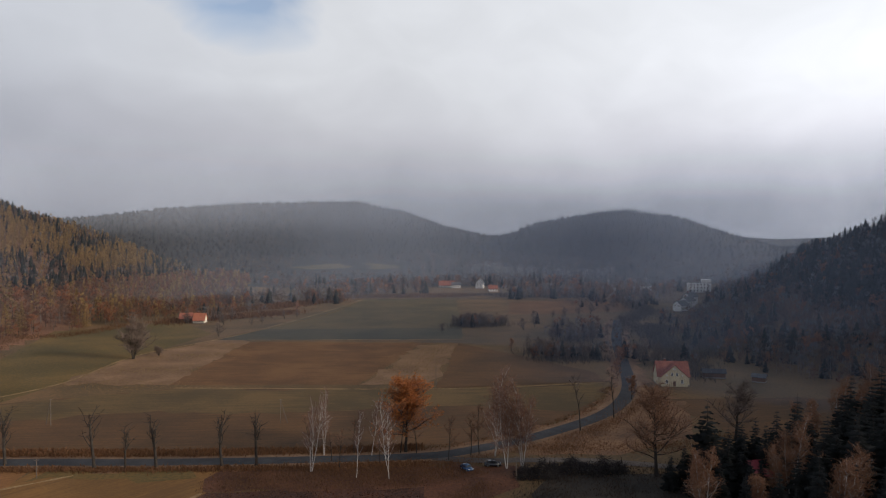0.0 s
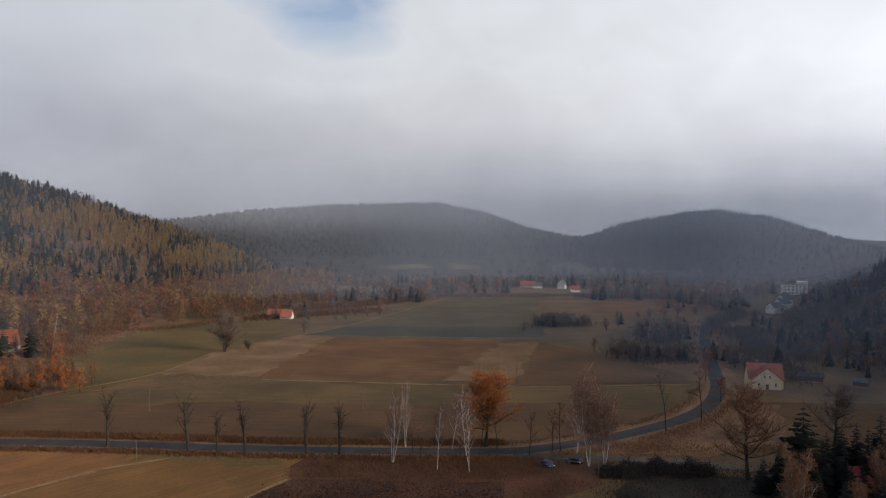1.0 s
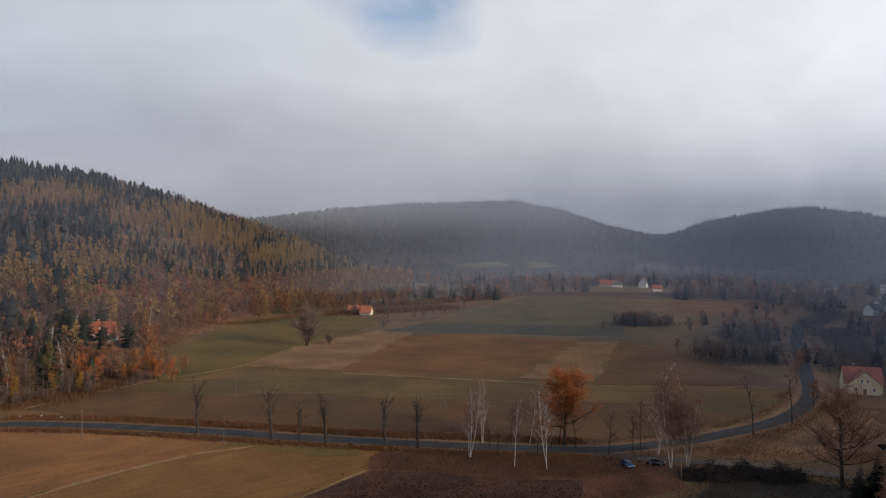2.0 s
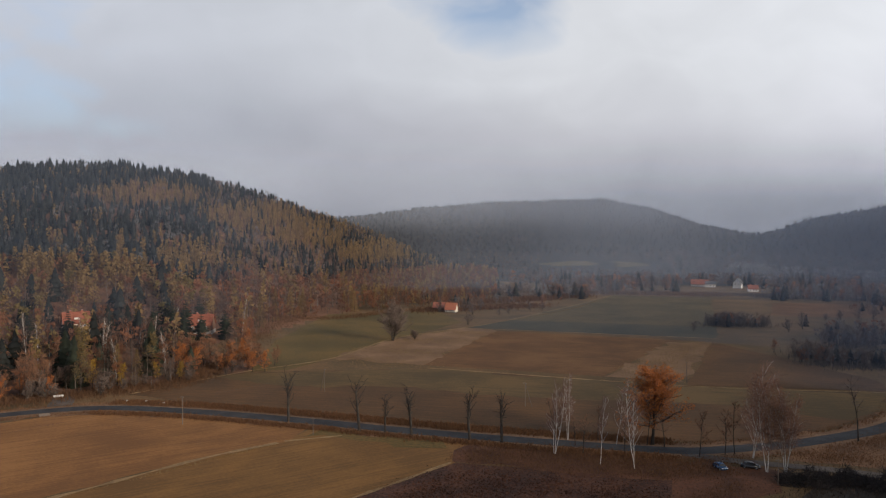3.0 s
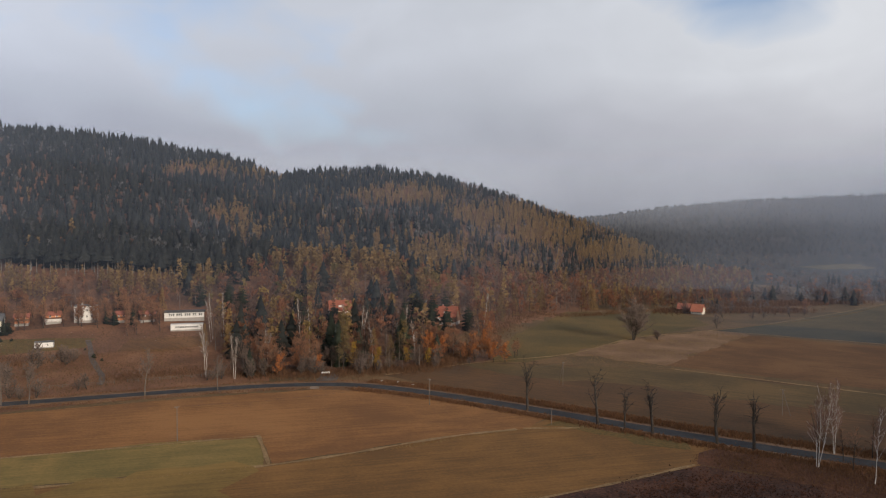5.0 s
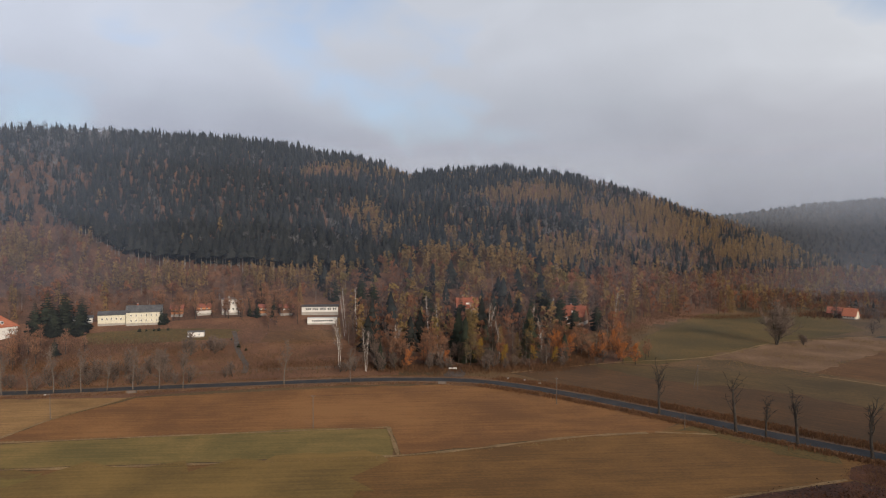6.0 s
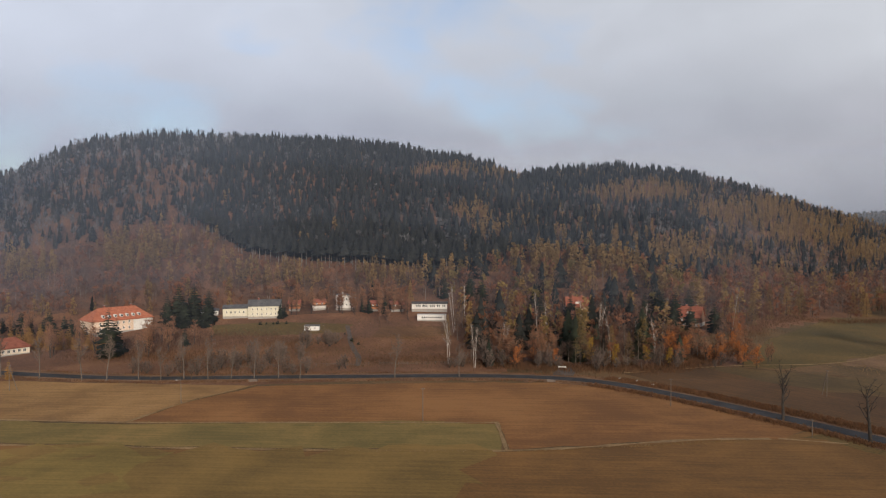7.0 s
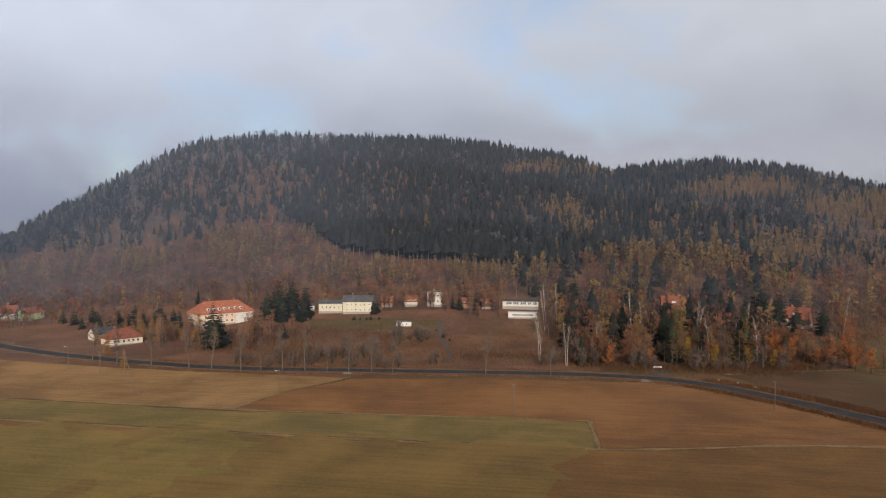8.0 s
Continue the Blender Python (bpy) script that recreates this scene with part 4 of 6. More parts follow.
for i, (x, y, h) in enumerate([(-25.5, 200, 11.5), (-17, 190, 9.5), (-19.5, 196, 8.0), (-1, 202, 16.0), (3.5, 201, 11.5), (12, 195, 11.0), (21, 200, 13.5), (-6.5, 193, 9.0), (18.5, 199, 10.0), (-14, 203, 9.0)]):
    t = tree_thing("young_tree", h, 230 + i, BARK, RUSTY_TWIG, lean=0.08, radius=0.12, spread=0.6, limbs=15, twigs=13, reach=0.3, fine=0.035, crown_from=0.3, split=True)
    tagged(place(t, x, y, 50 * i), "thin dark leafless young tree by the road", "tree", "young trees by the road")
oak = tree_thing("oak", 18.0, 260, BARK, TWIG, radius=0.45, spread=0.85, limbs=44, twigs=16, reach=0.47, leaves=24, leaf_size=0.27, leaf_mat=OAK_LEAF, crown_from=0.22, split=True)
tagged(place(oak, 0.4, 203), "oak in full orange autumn leaf behind birches", "oak")

# Trees by the bend and round the right foreground.
for i, (name, x, y, h, label) in enumerate([
    ("bare_tree", 55, 222, 17.5, "tall leafless tree standing at the road's bend"),
    ("bare_tree", 70, 237, 15.5, "thin leafless tree beside the bending road"),
]):
    t = tree_thing(name, h, 280 + i, BARK, TWIG, radius=0.22, spread=0.45, limbs=11, twigs=8, reach=0.25, crown_from=0.4, split=True)
    tagged(place(t, x, y, 90 * i), label, "tree")
for i, (x, y, h, k) in enumerate([(64, 179, 21.0, 1), (98.5, 209, 16.0, 0)]):
    t = tree_thing("bare_tree", h, 290 + i, BARK, RUSTY_TWIG if k else TWIG, radius=0.5, spread=0.85, limbs=48 if k else 34, twigs=34, reach=0.44, leaves=2 * k, leaf_size=0.14, leaf_mat=PINK_LEAF, crown_from=0.22, split=True)
    tagged(place(t, x, y, 20), "broad old tree with bare dark limbs and a few brown leaves" if k else "dark leafless tree with crooked limbs", "tree")
SPRUCES = [(74, 172, 21.0), (103.3, 184, 20.0), (127.4, 199, 22.0), (144.6, 211, 23.0), (99.9, 153, 24.0), (112.6, 163, 24.0), (70.5, 145, 12.0), (83.6, 140.5, 18.0), (118, 186, 19), (134, 190, 21), (108, 140, 20), (140, 178, 22), (125, 165, 22), (88, 183, 13), (92, 132, 15), (100, 128, 17), (86, 125, 12), (120, 150, 20), (131, 176, 20), (150, 196, 21), (160, 205, 22), (155, 185, 22), (108, 178, 16), (78, 134, 10), (116, 172, 17), (140, 199, 17), (72, 131, 8), (97, 140, 14), (66, 138, 9), (104, 160, 20), (112, 150, 19), (135, 185, 21), (128, 190, 19), (148, 205, 21), (118, 160, 22), (106, 171, 15), (126, 178, 18), (90, 150, 12), (82, 146, 9), (105, 133, 16), (115, 141, 18), (122, 195, 17), (160, 220, 20), (95, 125, 15), (76, 165, 13), (71, 158, 11), (79, 160, 10), (84, 165, 9), (94, 172, 15), (99, 165, 16), (88, 156, 13), (93, 158, 16), (81, 151, 11), (74, 150, 9), (109, 188, 15), (115, 178, 18), (121, 183, 19), (130, 196, 18), (137, 204, 19), (146, 199, 20), (153, 213, 20), (68, 147, 8), (85, 135, 12), (90, 139, 12), (101, 144, 17), (95, 146, 14), (110, 155, 19), (64.0, 169.2, 9), (69.2, 173.9, 10), (73.0, 170.0, 12), (82.0, 178.0, 13), (80.9, 167.0, 14), (89.6, 173.7, 15), (90.9, 181.8, 14), (93.1, 170.1, 17), (79.3, 179.8, 11), (88.7, 186.3, 12), (68.7, 166.2, 11), (95.6, 179.9, 17), (99.9, 177.6, 19), (75.3, 166.2, 12)]
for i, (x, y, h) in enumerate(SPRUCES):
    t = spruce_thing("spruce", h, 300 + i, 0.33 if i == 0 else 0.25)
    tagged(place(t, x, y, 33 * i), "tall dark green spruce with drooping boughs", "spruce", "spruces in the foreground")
for i, (x, y, h, stems) in enumerate([(64.1, 151, 15.0, 3), (90.5, 163.5, 18.0, 3), (89.5, 140.7, 16.0, 3), (130, 210, 18.0, 2), (152, 226, 18.0, 2), (98, 150, 15.0, 2), (112, 196, 14.0, 2), (138, 214, 15.0, 2), (120, 203, 12.0, 2), (76, 149, 10.0, 2), (145, 220, 14.0, 2), (86.5, 161, 12.0, 2), (68, 163, 9.0, 2)]):
    t = tree_thing("russet_birch", h, 330 + i, BIRCH_BARK, RUSTY_TWIG, stems=stems, lean=0.10, radius=0.12, spread=0.6, limbs=24, twigs=16, reach=0.27, leaves=5, leaf_size=0.15, leaf_mat=PINK_LEAF, crown_from=0.2, droop=0.3)
    tagged(place(t, x, y, 60 * i), "birch with hanging russet autumn leaves among spruces", "birch", "russet birches in the foreground")

DEAD_WOOD = material("dead_wood", [(0.016, 0.013, 0.012), (0.028, 0.022, 0.02), (0.05, 0.04, 0.036)], 0.5, 6.0)


# Dark brushwood heaped beside the track.
def brush_heap(name, length, width, h, seed):
    rnd = random.Random(seed)
    w = Wood()
    for _ in range(1500):
        x, y = rnd.uniform(-1, 1), rnd.uniform(-1, 1)
        top = h * max(0.0, 1 - x * x) ** 0.6 * max(0.0, 1 - y * y) ** 0.5 * (0.65 + 0.35 * math.sin(x * 7 + seed))
        p = Vector((x * length / 2, y * width / 2, rnd.uniform(0, max(0.1, top))))
        tw = limb(rnd, p, Vector((rnd.gauss(0, 1), rnd.gauss(0, 1), rnd.gauss(0.2, 0.4))), rnd.uniform(0.8, 2.2), 0.04, 2, 0.3, -0.05)
        w.tube(tw, [0.07, 0.05, 0.03], 3)
    ob = mesh_object(name, w.v, w.f, DEAD_WOOD)
    return ob


for i, (x, y, l, w, h) in enumerate([(34, 181, 11, 6, 4.6), (43, 184, 13, 6, 4.4), (52, 183, 11, 6, 4.2)]):
    tagged(place(brush_heap("brushwood", l, w, h, i), x, y, 10 * i), "dark heap of cut brushwood beside the track", "brushwood", kind="stuff")

# ---------------------------------------------------------------- buildings
def plaster(name, c):
    return material(name, [tuple(v * 0.85 for v in c), c, tuple(min(1, v * 1.06) for v in c)], 0.35, 3.0, rough=0.85, bump=0.15)


WHITE = plaster("white_plaster", (0.54, 0.525, 0.50))
CREAM = plaster("cream_plaster", (0.58, 0.51, 0.41))
YELLOW = plaster("pale_yellow_plaster", (0.50, 0.47, 0.37))
HOUSE_YELLOW = plaster("yellow_plaster", (0.52, 0.44, 0.29))
PEACH = plaster("peach_plaster", (0.56, 0.43, 0.33))
ORANGE = plaster("orange_boards", (0.50, 0.20, 0.09))
LIME = plaster("lime_plaster", (0.30, 0.36, 0.16))
BROWN_WOOD = plaster("brown_boards", (0.13, 0.07, 0.045))
RED_TILE = material("red_tiles", [(0.1378, 0.0415, 0.0238), (0.1929, 0.0618, 0.0357), (0.2411, 0.0868, 0.0527)], 0.6, 5.0, rough=0.8, bump=0.5, stretch=(1, 1, 3))
BRIGHT_TILE = material("bright_tiles", [(0.24, 0.075, 0.04), (0.33, 0.11, 0.058), (0.41, 0.15, 0.085)], 0.6, 5.0, rough=0.8, bump=0.5, stretch=(1, 1, 3))
OLD_TILE = material("weathered_tiles", [(0.17, 0.055, 0.04), (0.25, 0.085, 0.055), (0.31, 0.115, 0.075)], 0.5, 5.0, rough=0.85, bump=0.5)
GREY_ROOF = material("grey_roof", [(0.055, 0.055, 0.058), (0.08, 0.079, 0.08), (0.115, 0.112, 0.112)], 0.5, 4.0, rough=0.6, bump=0.2)
DARK_ROOF = material("tar_roof", [(0.03, 0.03, 0.034), (0.045, 0.045, 0.05), (0.065, 0.065, 0.07)], 0.5, 4.0, rough=0.8)
GLASS = material("window_glass", [(0.015, 0.018, 0.022), (0.025, 0.028, 0.033)], 1.0, 2.0, rough=0.12, bump=0.0, spec=0.6)
FRAME = plaster("window_frame_paint", (0.7, 0.69, 0.66))
STONE = plaster("grey_stone", (0.26, 0.24, 0.22))


def box(bm, x0, x1, y0, y1, z0, z1):
    v = [bm.verts.new(p) for p in ((x0, y0, z0), (x1, y0, z0), (x1, y1, z0), (x0, y1, z0), (x0, y0, z1), (x1, y0, z1), (x1, y1, z1), (x0, y1, z1))]
    for f in ((3, 2, 1, 0), (4, 5, 6, 7), (0, 1, 5, 4), (1, 2, 6, 5), (2, 3, 7, 6), (3, 0, 4, 7)):
        bm.faces.new([v[i] for i in f])
    return bm


def slab(corners, thick):
    """A roof plane of that thickness over a quad or triangle."""
    bm = bmesh.new()
    p = [Vector(c) for c in corners]
    n = (p[1] - p[0]).cross(p[2] - p[0]).normalized()
    if n.z < 0:
        p.reverse()
        n = -n
    lo, hi = [bm.verts.new(q) for q in p], [bm.verts.new(q + n * thick) for q in p]
    bm.faces.new(list(reversed(lo)))
    bm.faces.new(hi)
    for i in range(len(p)):
        j = (i + 1) % len(p)
        bm.faces.new((lo[i], lo[j], hi[j], hi[i]))
    return bm


def window_part(house, side, along, z, w, h, size, frame_mat=None):
    """A window in one wall: sides f, b (along x) and l, r (along y). Frame, pane and sill."""
    L, D = size
    turn, off = {"f": (0, -D / 2), "b": (180, -D / 2), "r": (90, -L / 2), "l": (-90, -L / 2)}[side]
    bm = bmesh.new()
    t = 0.11
    for a in ((-w / 2, w / 2, h / 2 - t, h / 2), (-w / 2, w / 2, -h / 2, -h / 2 + t), (-w / 2, -w / 2 + t, -h / 2 + t, h / 2 - t), (w / 2 - t, w / 2, -h / 2 + t, h / 2 - t), (-0.03, 0.03, -h / 2 + t, h / 2 - t)):
        box(bm, a[0], a[1], -0.05, 0.06, a[2], a[3])
    ob = part("window", bm, frame_mat or FRAME, house)
    ob.matrix_basis = pose(0, 0, 0, 0, 0, turn) @ pose(along, off, z)
    part("pane", box(bmesh.new(), -w / 2 + t, w / 2 - t, -0.015, 0.02, -h / 2 + t, h / 2 - t), GLASS, ob, "dark window glass")
    part("sill", box(bmesh.new(), -w / 2 - 0.1, w / 2 + 0.1, -0.16, 0.0, -h / 2 - 0.09, -h / 2 - 0.003), STONE, ob)
    return ob


def house(name, L, D, wall_h, roof_h, wall_mat, roof_mat, roof="gable", over=0.5, chimneys=1, base=0.4):
    """A building L wide (x) and D deep (y), its front towards -y: walls, plinth, roof and chimneys."""
    root = new(name)
    bm = bmesh.new()
    x, y = L / 2, D / 2
    if roof == "gable":
        v = [bm.verts.new(p) for p in ((-x, -y, 0), (x, -y, 0), (x, y, 0), (-x, y, 0), (-x, -y, wall_h), (x, -y, wall_h), (x, y, wall_h), (-x, y, wall_h), (-x, 0, wall_h + roof_h), (x, 0, wall_h + roof_h))]
        for f in ((3, 2, 1, 0), (0, 1, 5, 4), (2, 3, 7, 6), (1, 2, 6, 9, 5), (3, 0, 4, 8, 7), (4, 5, 9, 8), (6, 7, 8, 9)):
            bm.faces.new([v[i] for i in f])
    else:
        box(bm, -x, x, -y, y, 0, wall_h)
    part("wall", bm, wall_mat, root)
    part("plinth", box(bmesh.new(), -x - 0.05, x + 0.05, -y - 0.05, y + 0.05, -1.6, base), STONE, root)
    k = roof_h / y
    ex, ey = x + over, y + over
    ez = wall_h - over * k + 0.02
    ridge = wall_h + roof_h + 0.02
    if roof == "gable":
        part("roof", slab([(-ex, -ey, ez), (ex, -ey, ez), (ex, 0, ridge), (-ex, 0, ridge)], 0.18), roof_mat, root)
        part("roof", slab([(ex, ey, ez), (-ex, ey, ez), (-ex, 0, ridge), (ex, 0, ridge)], 0.18), roof_mat, root)
    elif roof == "hip":
        rx = max(0.4, x - y * 0.75)
        for c in ([(-ex, -ey, ez), (ex, -ey, ez), (rx, 0, ridge), (-rx, 0, ridge)], [(ex, ey, ez), (-ex, ey, ez), (-rx, 0, ridge), (rx, 0, ridge)], [(ex, -ey, ez), (ex, ey, ez), (rx, 0, ridge)], [(-ex, ey, ez), (-ex, -ey, ez), (-rx, 0, ridge)]):
            part("roof", slab(c, 0.18), roof_mat, root)
    else:
        part("roof", box(bmesh.new(), -ex, ex, -ey, ey, wall_h + 0.003, wall_h + 0.35), roof_mat, root)
    for c in range(chimneys):
        cx = -x * 0.4 + c * x * 0.9
        top = wall_h + (roof_h if roof != "flat" else 0.3)
        ch = part("chimney", box(bmesh.new(), cx - 0.4, cx + 0.4, 0.3, 1.0, top - 1.2, top + 1.0), STONE if roof == "flat" else OLD_TILE, root)
        part("cap", box(bmesh.new(), cx - 0.5, cx + 0.5, 0.2, 1.1, top + 1.003, top + 1.13), STONE, ch)
    return root


def windows(h, side, count, z, w, hh, size, span=0.86, **kw):
    L = size[0] if side in "fb" else size[1]
    for i in range(count):
        window_part(h, side, L * span * ((i + 0.5) / count - 0.5), z, w, hh, size, **kw)


def set_down(ob, x, y, turn, z=0.0):
    ob.matrix_basis = pose(x, y, float(height(x, y)) + z, 0, 0, turn)
    return ob


def facing(x, y, extra=0.0):
    """The turn that shows a front at (x, y) to the camera."""
    return -math.degrees(math.atan2(x, y)) + extra


def door_part(h, along, w, hh, size, mat):
    d = part("door", box(bmesh.new(), along - w / 2, along + w / 2, -size[1] / 2 - 0.05, -size[1] / 2 + 0.05, 0.1, hh), mat, h, "dark house door")
    part("handle", box(bmesh.new(), along + w / 2 - 0.16, along + w / 2 - 0.06, -size[1] / 2 - 0.1, -size[1] / 2 - 0.053, 1.0, 1.12), FRAME, d)


# The yellow house by the bend: a gable to the valley, a cross roof behind it.
h = house("yellow_house", 12.4, 9.0, 4.0, 5.1, HOUSE_YELLOW, OLD_TILE, over=0.4, chimneys=1)
windows(h, "f", 2, 2.0, 1.0, 1.3, (12.4, 9.0))
windows(h, "r", 2, 2.0, 1.0, 1.3, (12.4, 9.0))
g = bmesh.new()
v = [g.verts.new(p) for p in ((-5.2, -6.2, 0), (5.2, -6.2, 0), (5.2, -6.2, 3.9), (0, -6.2, 8.4), (-5.2, -6.2, 3.9), (-5.2, -2, 0), (5.2, -2, 0), (5.2, -2, 3.9), (0, -2, 8.4), (-5.2, -2, 3.9))]
for f in ((0, 1, 2, 3, 4), (9, 8, 7, 6, 5), (1, 6, 7, 2), (5, 0, 4, 9), (2, 7, 8, 3), (3, 8, 9, 4)):
    g.faces.new([v[i] for i in f])
part("gable", g, HOUSE_YELLOW, h)
for s in (-1, 1):
    part("gable_roof", slab([(s * 5.6, -6.5, 3.55), (s * 5.6, 0, 3.55), (0, 0, 8.5), (0, -6.5, 8.5)], 0.16), OLD_TILE, h)
for ax, az, ww, wh in ((-3.0, 1.9, 1.0, 1.5), (3.0, 1.9, 1.0, 1.5), (-0.95, 4.9, 0.9, 1.3), (0.95, 4.9, 0.9, 1.3), (-3.1, 4.5, 0.4, 0.5), (3.1, 4.5, 0.4, 0.5), (-0.3, 7.0, 0.4, 0.6), (0.3, 7.0, 0.4, 0.6)):
    o = window_part(h, "f", ax, az, ww, wh, (13.5, 12.45))
door_part(h, 0.0, 1.1, 2.1, (1, 12.45), BROWN_WOOD)
tagged(set_down(h, 109.4, 290.0, facing(107, 290, 12)), "pale yellow gabled house with a red tiled roof by the bend", "house")
h = house("shed", 9, 4, 2.4, 1.2, BROWN_WOOD, DARK_ROOF, chimneys=0)
tagged(set_down(h, 132, 301, facing(130, 300, 8)), "long dark wooden shed behind the yellow house", "shed")
h = house("shed", 5, 4, 2.3, 1.0, BROWN_WOOD, GREY_ROOF, chimneys=0)
tagged(set_down(h, 147, 291, facing(147, 291, -10)), "small dark shed with a pale roof edge", "shed")

# Cottage at the wood's edge, with its barn.
S = (7.6, 6.4)
h = house("cottage", *S, 2.3, 4.3, CREAM, BRIGHT_TILE, chimneys=1)
windows(h, "f", 4, 1.35, 0.9, 1.1, S)
windows(h, "r", 2, 1.35, 0.9, 1.1, S)
tagged(set_down(h, -139, 502, facing(-139, 502, -20)), "small cream cottage with a bright red tiled roof", "cottage")
h = house("barn", 8, 6, 2.8, 3.4, BROWN_WOOD, OLD_TILE, chimneys=0)
tagged(set_down(h, -150, 508, facing(-150, 508, -12)), "dark wooden barn beside the cottage", "barn")

# Houses hidden in the wood.
for x, y, tn, lab in ((-231.5, 335, -14, "house in the wood showing its red tiled roof and pale chimneys"), (-282, 301, 6, "red-roofed house half hidden among trees")):
    S = (12.0, 10.0)
    h = house("forest_house", *S, 3.6, 5.0, BROWN_WOOD if x > -250 else PEACH, RED_TILE, chimneys=2)
    windows(h, "f", 3, 2.0, 1.1, 1.3, S)
    dm = part("dormer", box(bmesh.new(), -1.0, 1.0, -3.7, -1.2, 4.6, 6.2), WHITE, h, "white dormer")
    part("dormer_roof", box(bmesh.new(), -1.25, 1.25, -3.95, -1.0, 6.203, 6.4), OLD_TILE, dm)
    tagged(set_down(h, x, y, facing(x, y, tn), 1.0), lab, "house")

# The large house with a red hipped roof and round dormers.
S = (30.0, 15.0)
# Warm sun on the front is put into peach plaster; the side stays white.
h = house("large_house", *S, 6.2, 5.4, PEACH, BRIGHT_TILE, roof="hip", over=0.7, chimneys=2)
windows(h, "f", 9, 4.6, 1.0, 1.3, S)
windows(h, "f", 9, 1.9, 1.0, 1.3, S)
windows(h, "r", 4, 4.6, 1.0, 1.3, S)
windows(h, "r", 4, 1.9, 1.0, 1.3, S)
part("side_wall", box(bmesh.new(), 14.9, 15.06, -7.55, 7.55, 0.02, 6.18), WHITE, h, "white side wall")
# Thin panel added so the front's right end shows white.
part("front_wing", box(bmesh.new(), 5.0, 15.05, -7.62, -7.4, 0.02, 6.16), WHITE, h, "thin white panel on the front")
for i in range(7):
    bm = bmesh.new()
    bmesh.ops.create_cone(bm, cap_ends=True, segments=14, radius1=0.75, radius2=0.75, depth=1.8, matrix=pose(0, 0, 0, 90))
    d = part("dormer", bm, WHITE, h, "round white dormer")
    d.location = (-9.5 + 3.0 * i, -5.7, 7.9)
    bm = bmesh.new()
    bmesh.ops.create_cone(bm, cap_ends=True, segments=14, radius1=0.5, radius2=0.5, depth=0.1, matrix=pose(0, -0.92, 0, 90))
    part("pane", bm, GLASS, d)
tagged(set_down(h, -392, 83, facing(-392, 83, 24)), "large two-storey house with a red hipped roof and round dormers", "house")

# The long white hall with its lower wing.
S = (17.0, 9.0)
h = house("hall", *S, 6.0, 3.0, YELLOW, GREY_ROOF, over=0.35, chimneys=1)
windows(h, "f", 6, 4.4, 0.8, 1.1, S)
windows(h, "f", 6, 1.7, 0.8, 1.1, S)
tagged(set_down(h, -375, 155, facing(-375, 155, -6)), "cream two-storey hall with a grey metal roof", "hall")
S = (13.0, 8.0)
h = house("hall_wing", *S, 4.6, 1.6, YELLOW, GREY_ROOF, over=0.3, chimneys=0)
windows(h, "f", 5, 2.6, 0.9, 1.2, S)
tagged(set_down(h, -384, 142, facing(-384, 142, -6)), "lower cream wing beside the hall", "hall")
S = (9.0, 5.0)
h = house("outbuilding", *S, 2.6, 0.8, WHITE, GREY_ROOF, chimneys=0)
windows(h, "f", 3, 1.5, 1.2, 1.0, S)
tagged(set_down(h, -394, 131, facing(-394, 131, -4)), "low white outbuilding on the meadow's edge", "outbuilding")

# Holiday houses on the slope.
for i, (x, y, mat, w) in enumerate([(-378, 174, ORANGE, 6.5), (-372, 186, ORANGE, 7.5), (-352, 211, ORANGE, 6.0), (-345, 221, BROWN_WOOD, 7.5)]):
    S = (w * 0.9, 6.0)
    h = house("chalet", *S, 3.6, 1.4, mat, OLD_TILE, over=0.7, chimneys=0)
    windows(h, "f", 2, 2.9, 1.0, 0.9, S)
    if i == 1:
        part("lower_wall", box(bmesh.new(), -w / 2 - 0.04, w / 2 + 0.04, -3.05, 3.05, 0.0, 1.7), WHITE, h, "white lower storey")
    b = part("balcony", box(bmesh.new(), -w / 2, w / 2, -4.0, -3.06, 1.75, 1.9), BROWN_WOOD, h, "wooden balcony")
    part("rail", box(bmesh.new(), -w / 2, w / 2, -4.0, -3.94, 1.903, 2.5), BROWN_WOOD, b)
    tagged(set_down(h, x, y, facing(x, y, (-8, 5, 0, 10)[i]), 0.3), "small chalet with orange boarding and a wooden balcony" if mat is ORANGE else "dark boarded chalet with a wooden balcony", "chalet", "chalets on the slope")
S = (10.0, 8.0)
h = house("flat_roofed_house", *S, 7.6, 0.3, WHITE, GREY_ROOF, roof="flat", over=0.2, chimneys=1)
windows(h, "f", 4, 5.6, 1.0, 1.3, S)
windows(h, "f", 4, 2.4, 1.0, 1.3, S)
tagged(set_down(h, -364, 199, facing(-364, 199, -10)), "white two-storey house with a flat roof", "house")
S = (20.0, 7.0)
h = house("pavilion", *S, 3.5, 0.3, WHITE, DARK_ROOF, roof="flat", over=0.6, chimneys=0)
part("fascia", box(bmesh.new(), -10.7, 10.7, -4.2, -4.103, 3.2, 4.35), DARK_ROOF, h, "black roof edge")
for gx in (-7.4, -3.6, 0.6, 4.6, 7.6):
    for k in range(2 if gx > 4 else 3):
        window_part(h, "f", gx + 1.05 * k, 2.1, 1.0, 1.5, S)
tagged(set_down(h, -335, 237, facing(-335, 237, -2), 0.7), "long white pavilion with a black flat roof", "pavilion")
S = (15.5, 5.0)
h = house("pavilion", *S, 2.7, 0.2, WHITE, WHITE, roof="flat", over=0.1, chimneys=0)
windows(h, "f", 10, 1.7, 1.05, 1.1, S, 0.72)
tagged(set_down(h, -317.5, 226, facing(-317.5, 226, -2)), "low white pavilion with one long band of windows", "pavilion")
S = (7.5, 4.0)
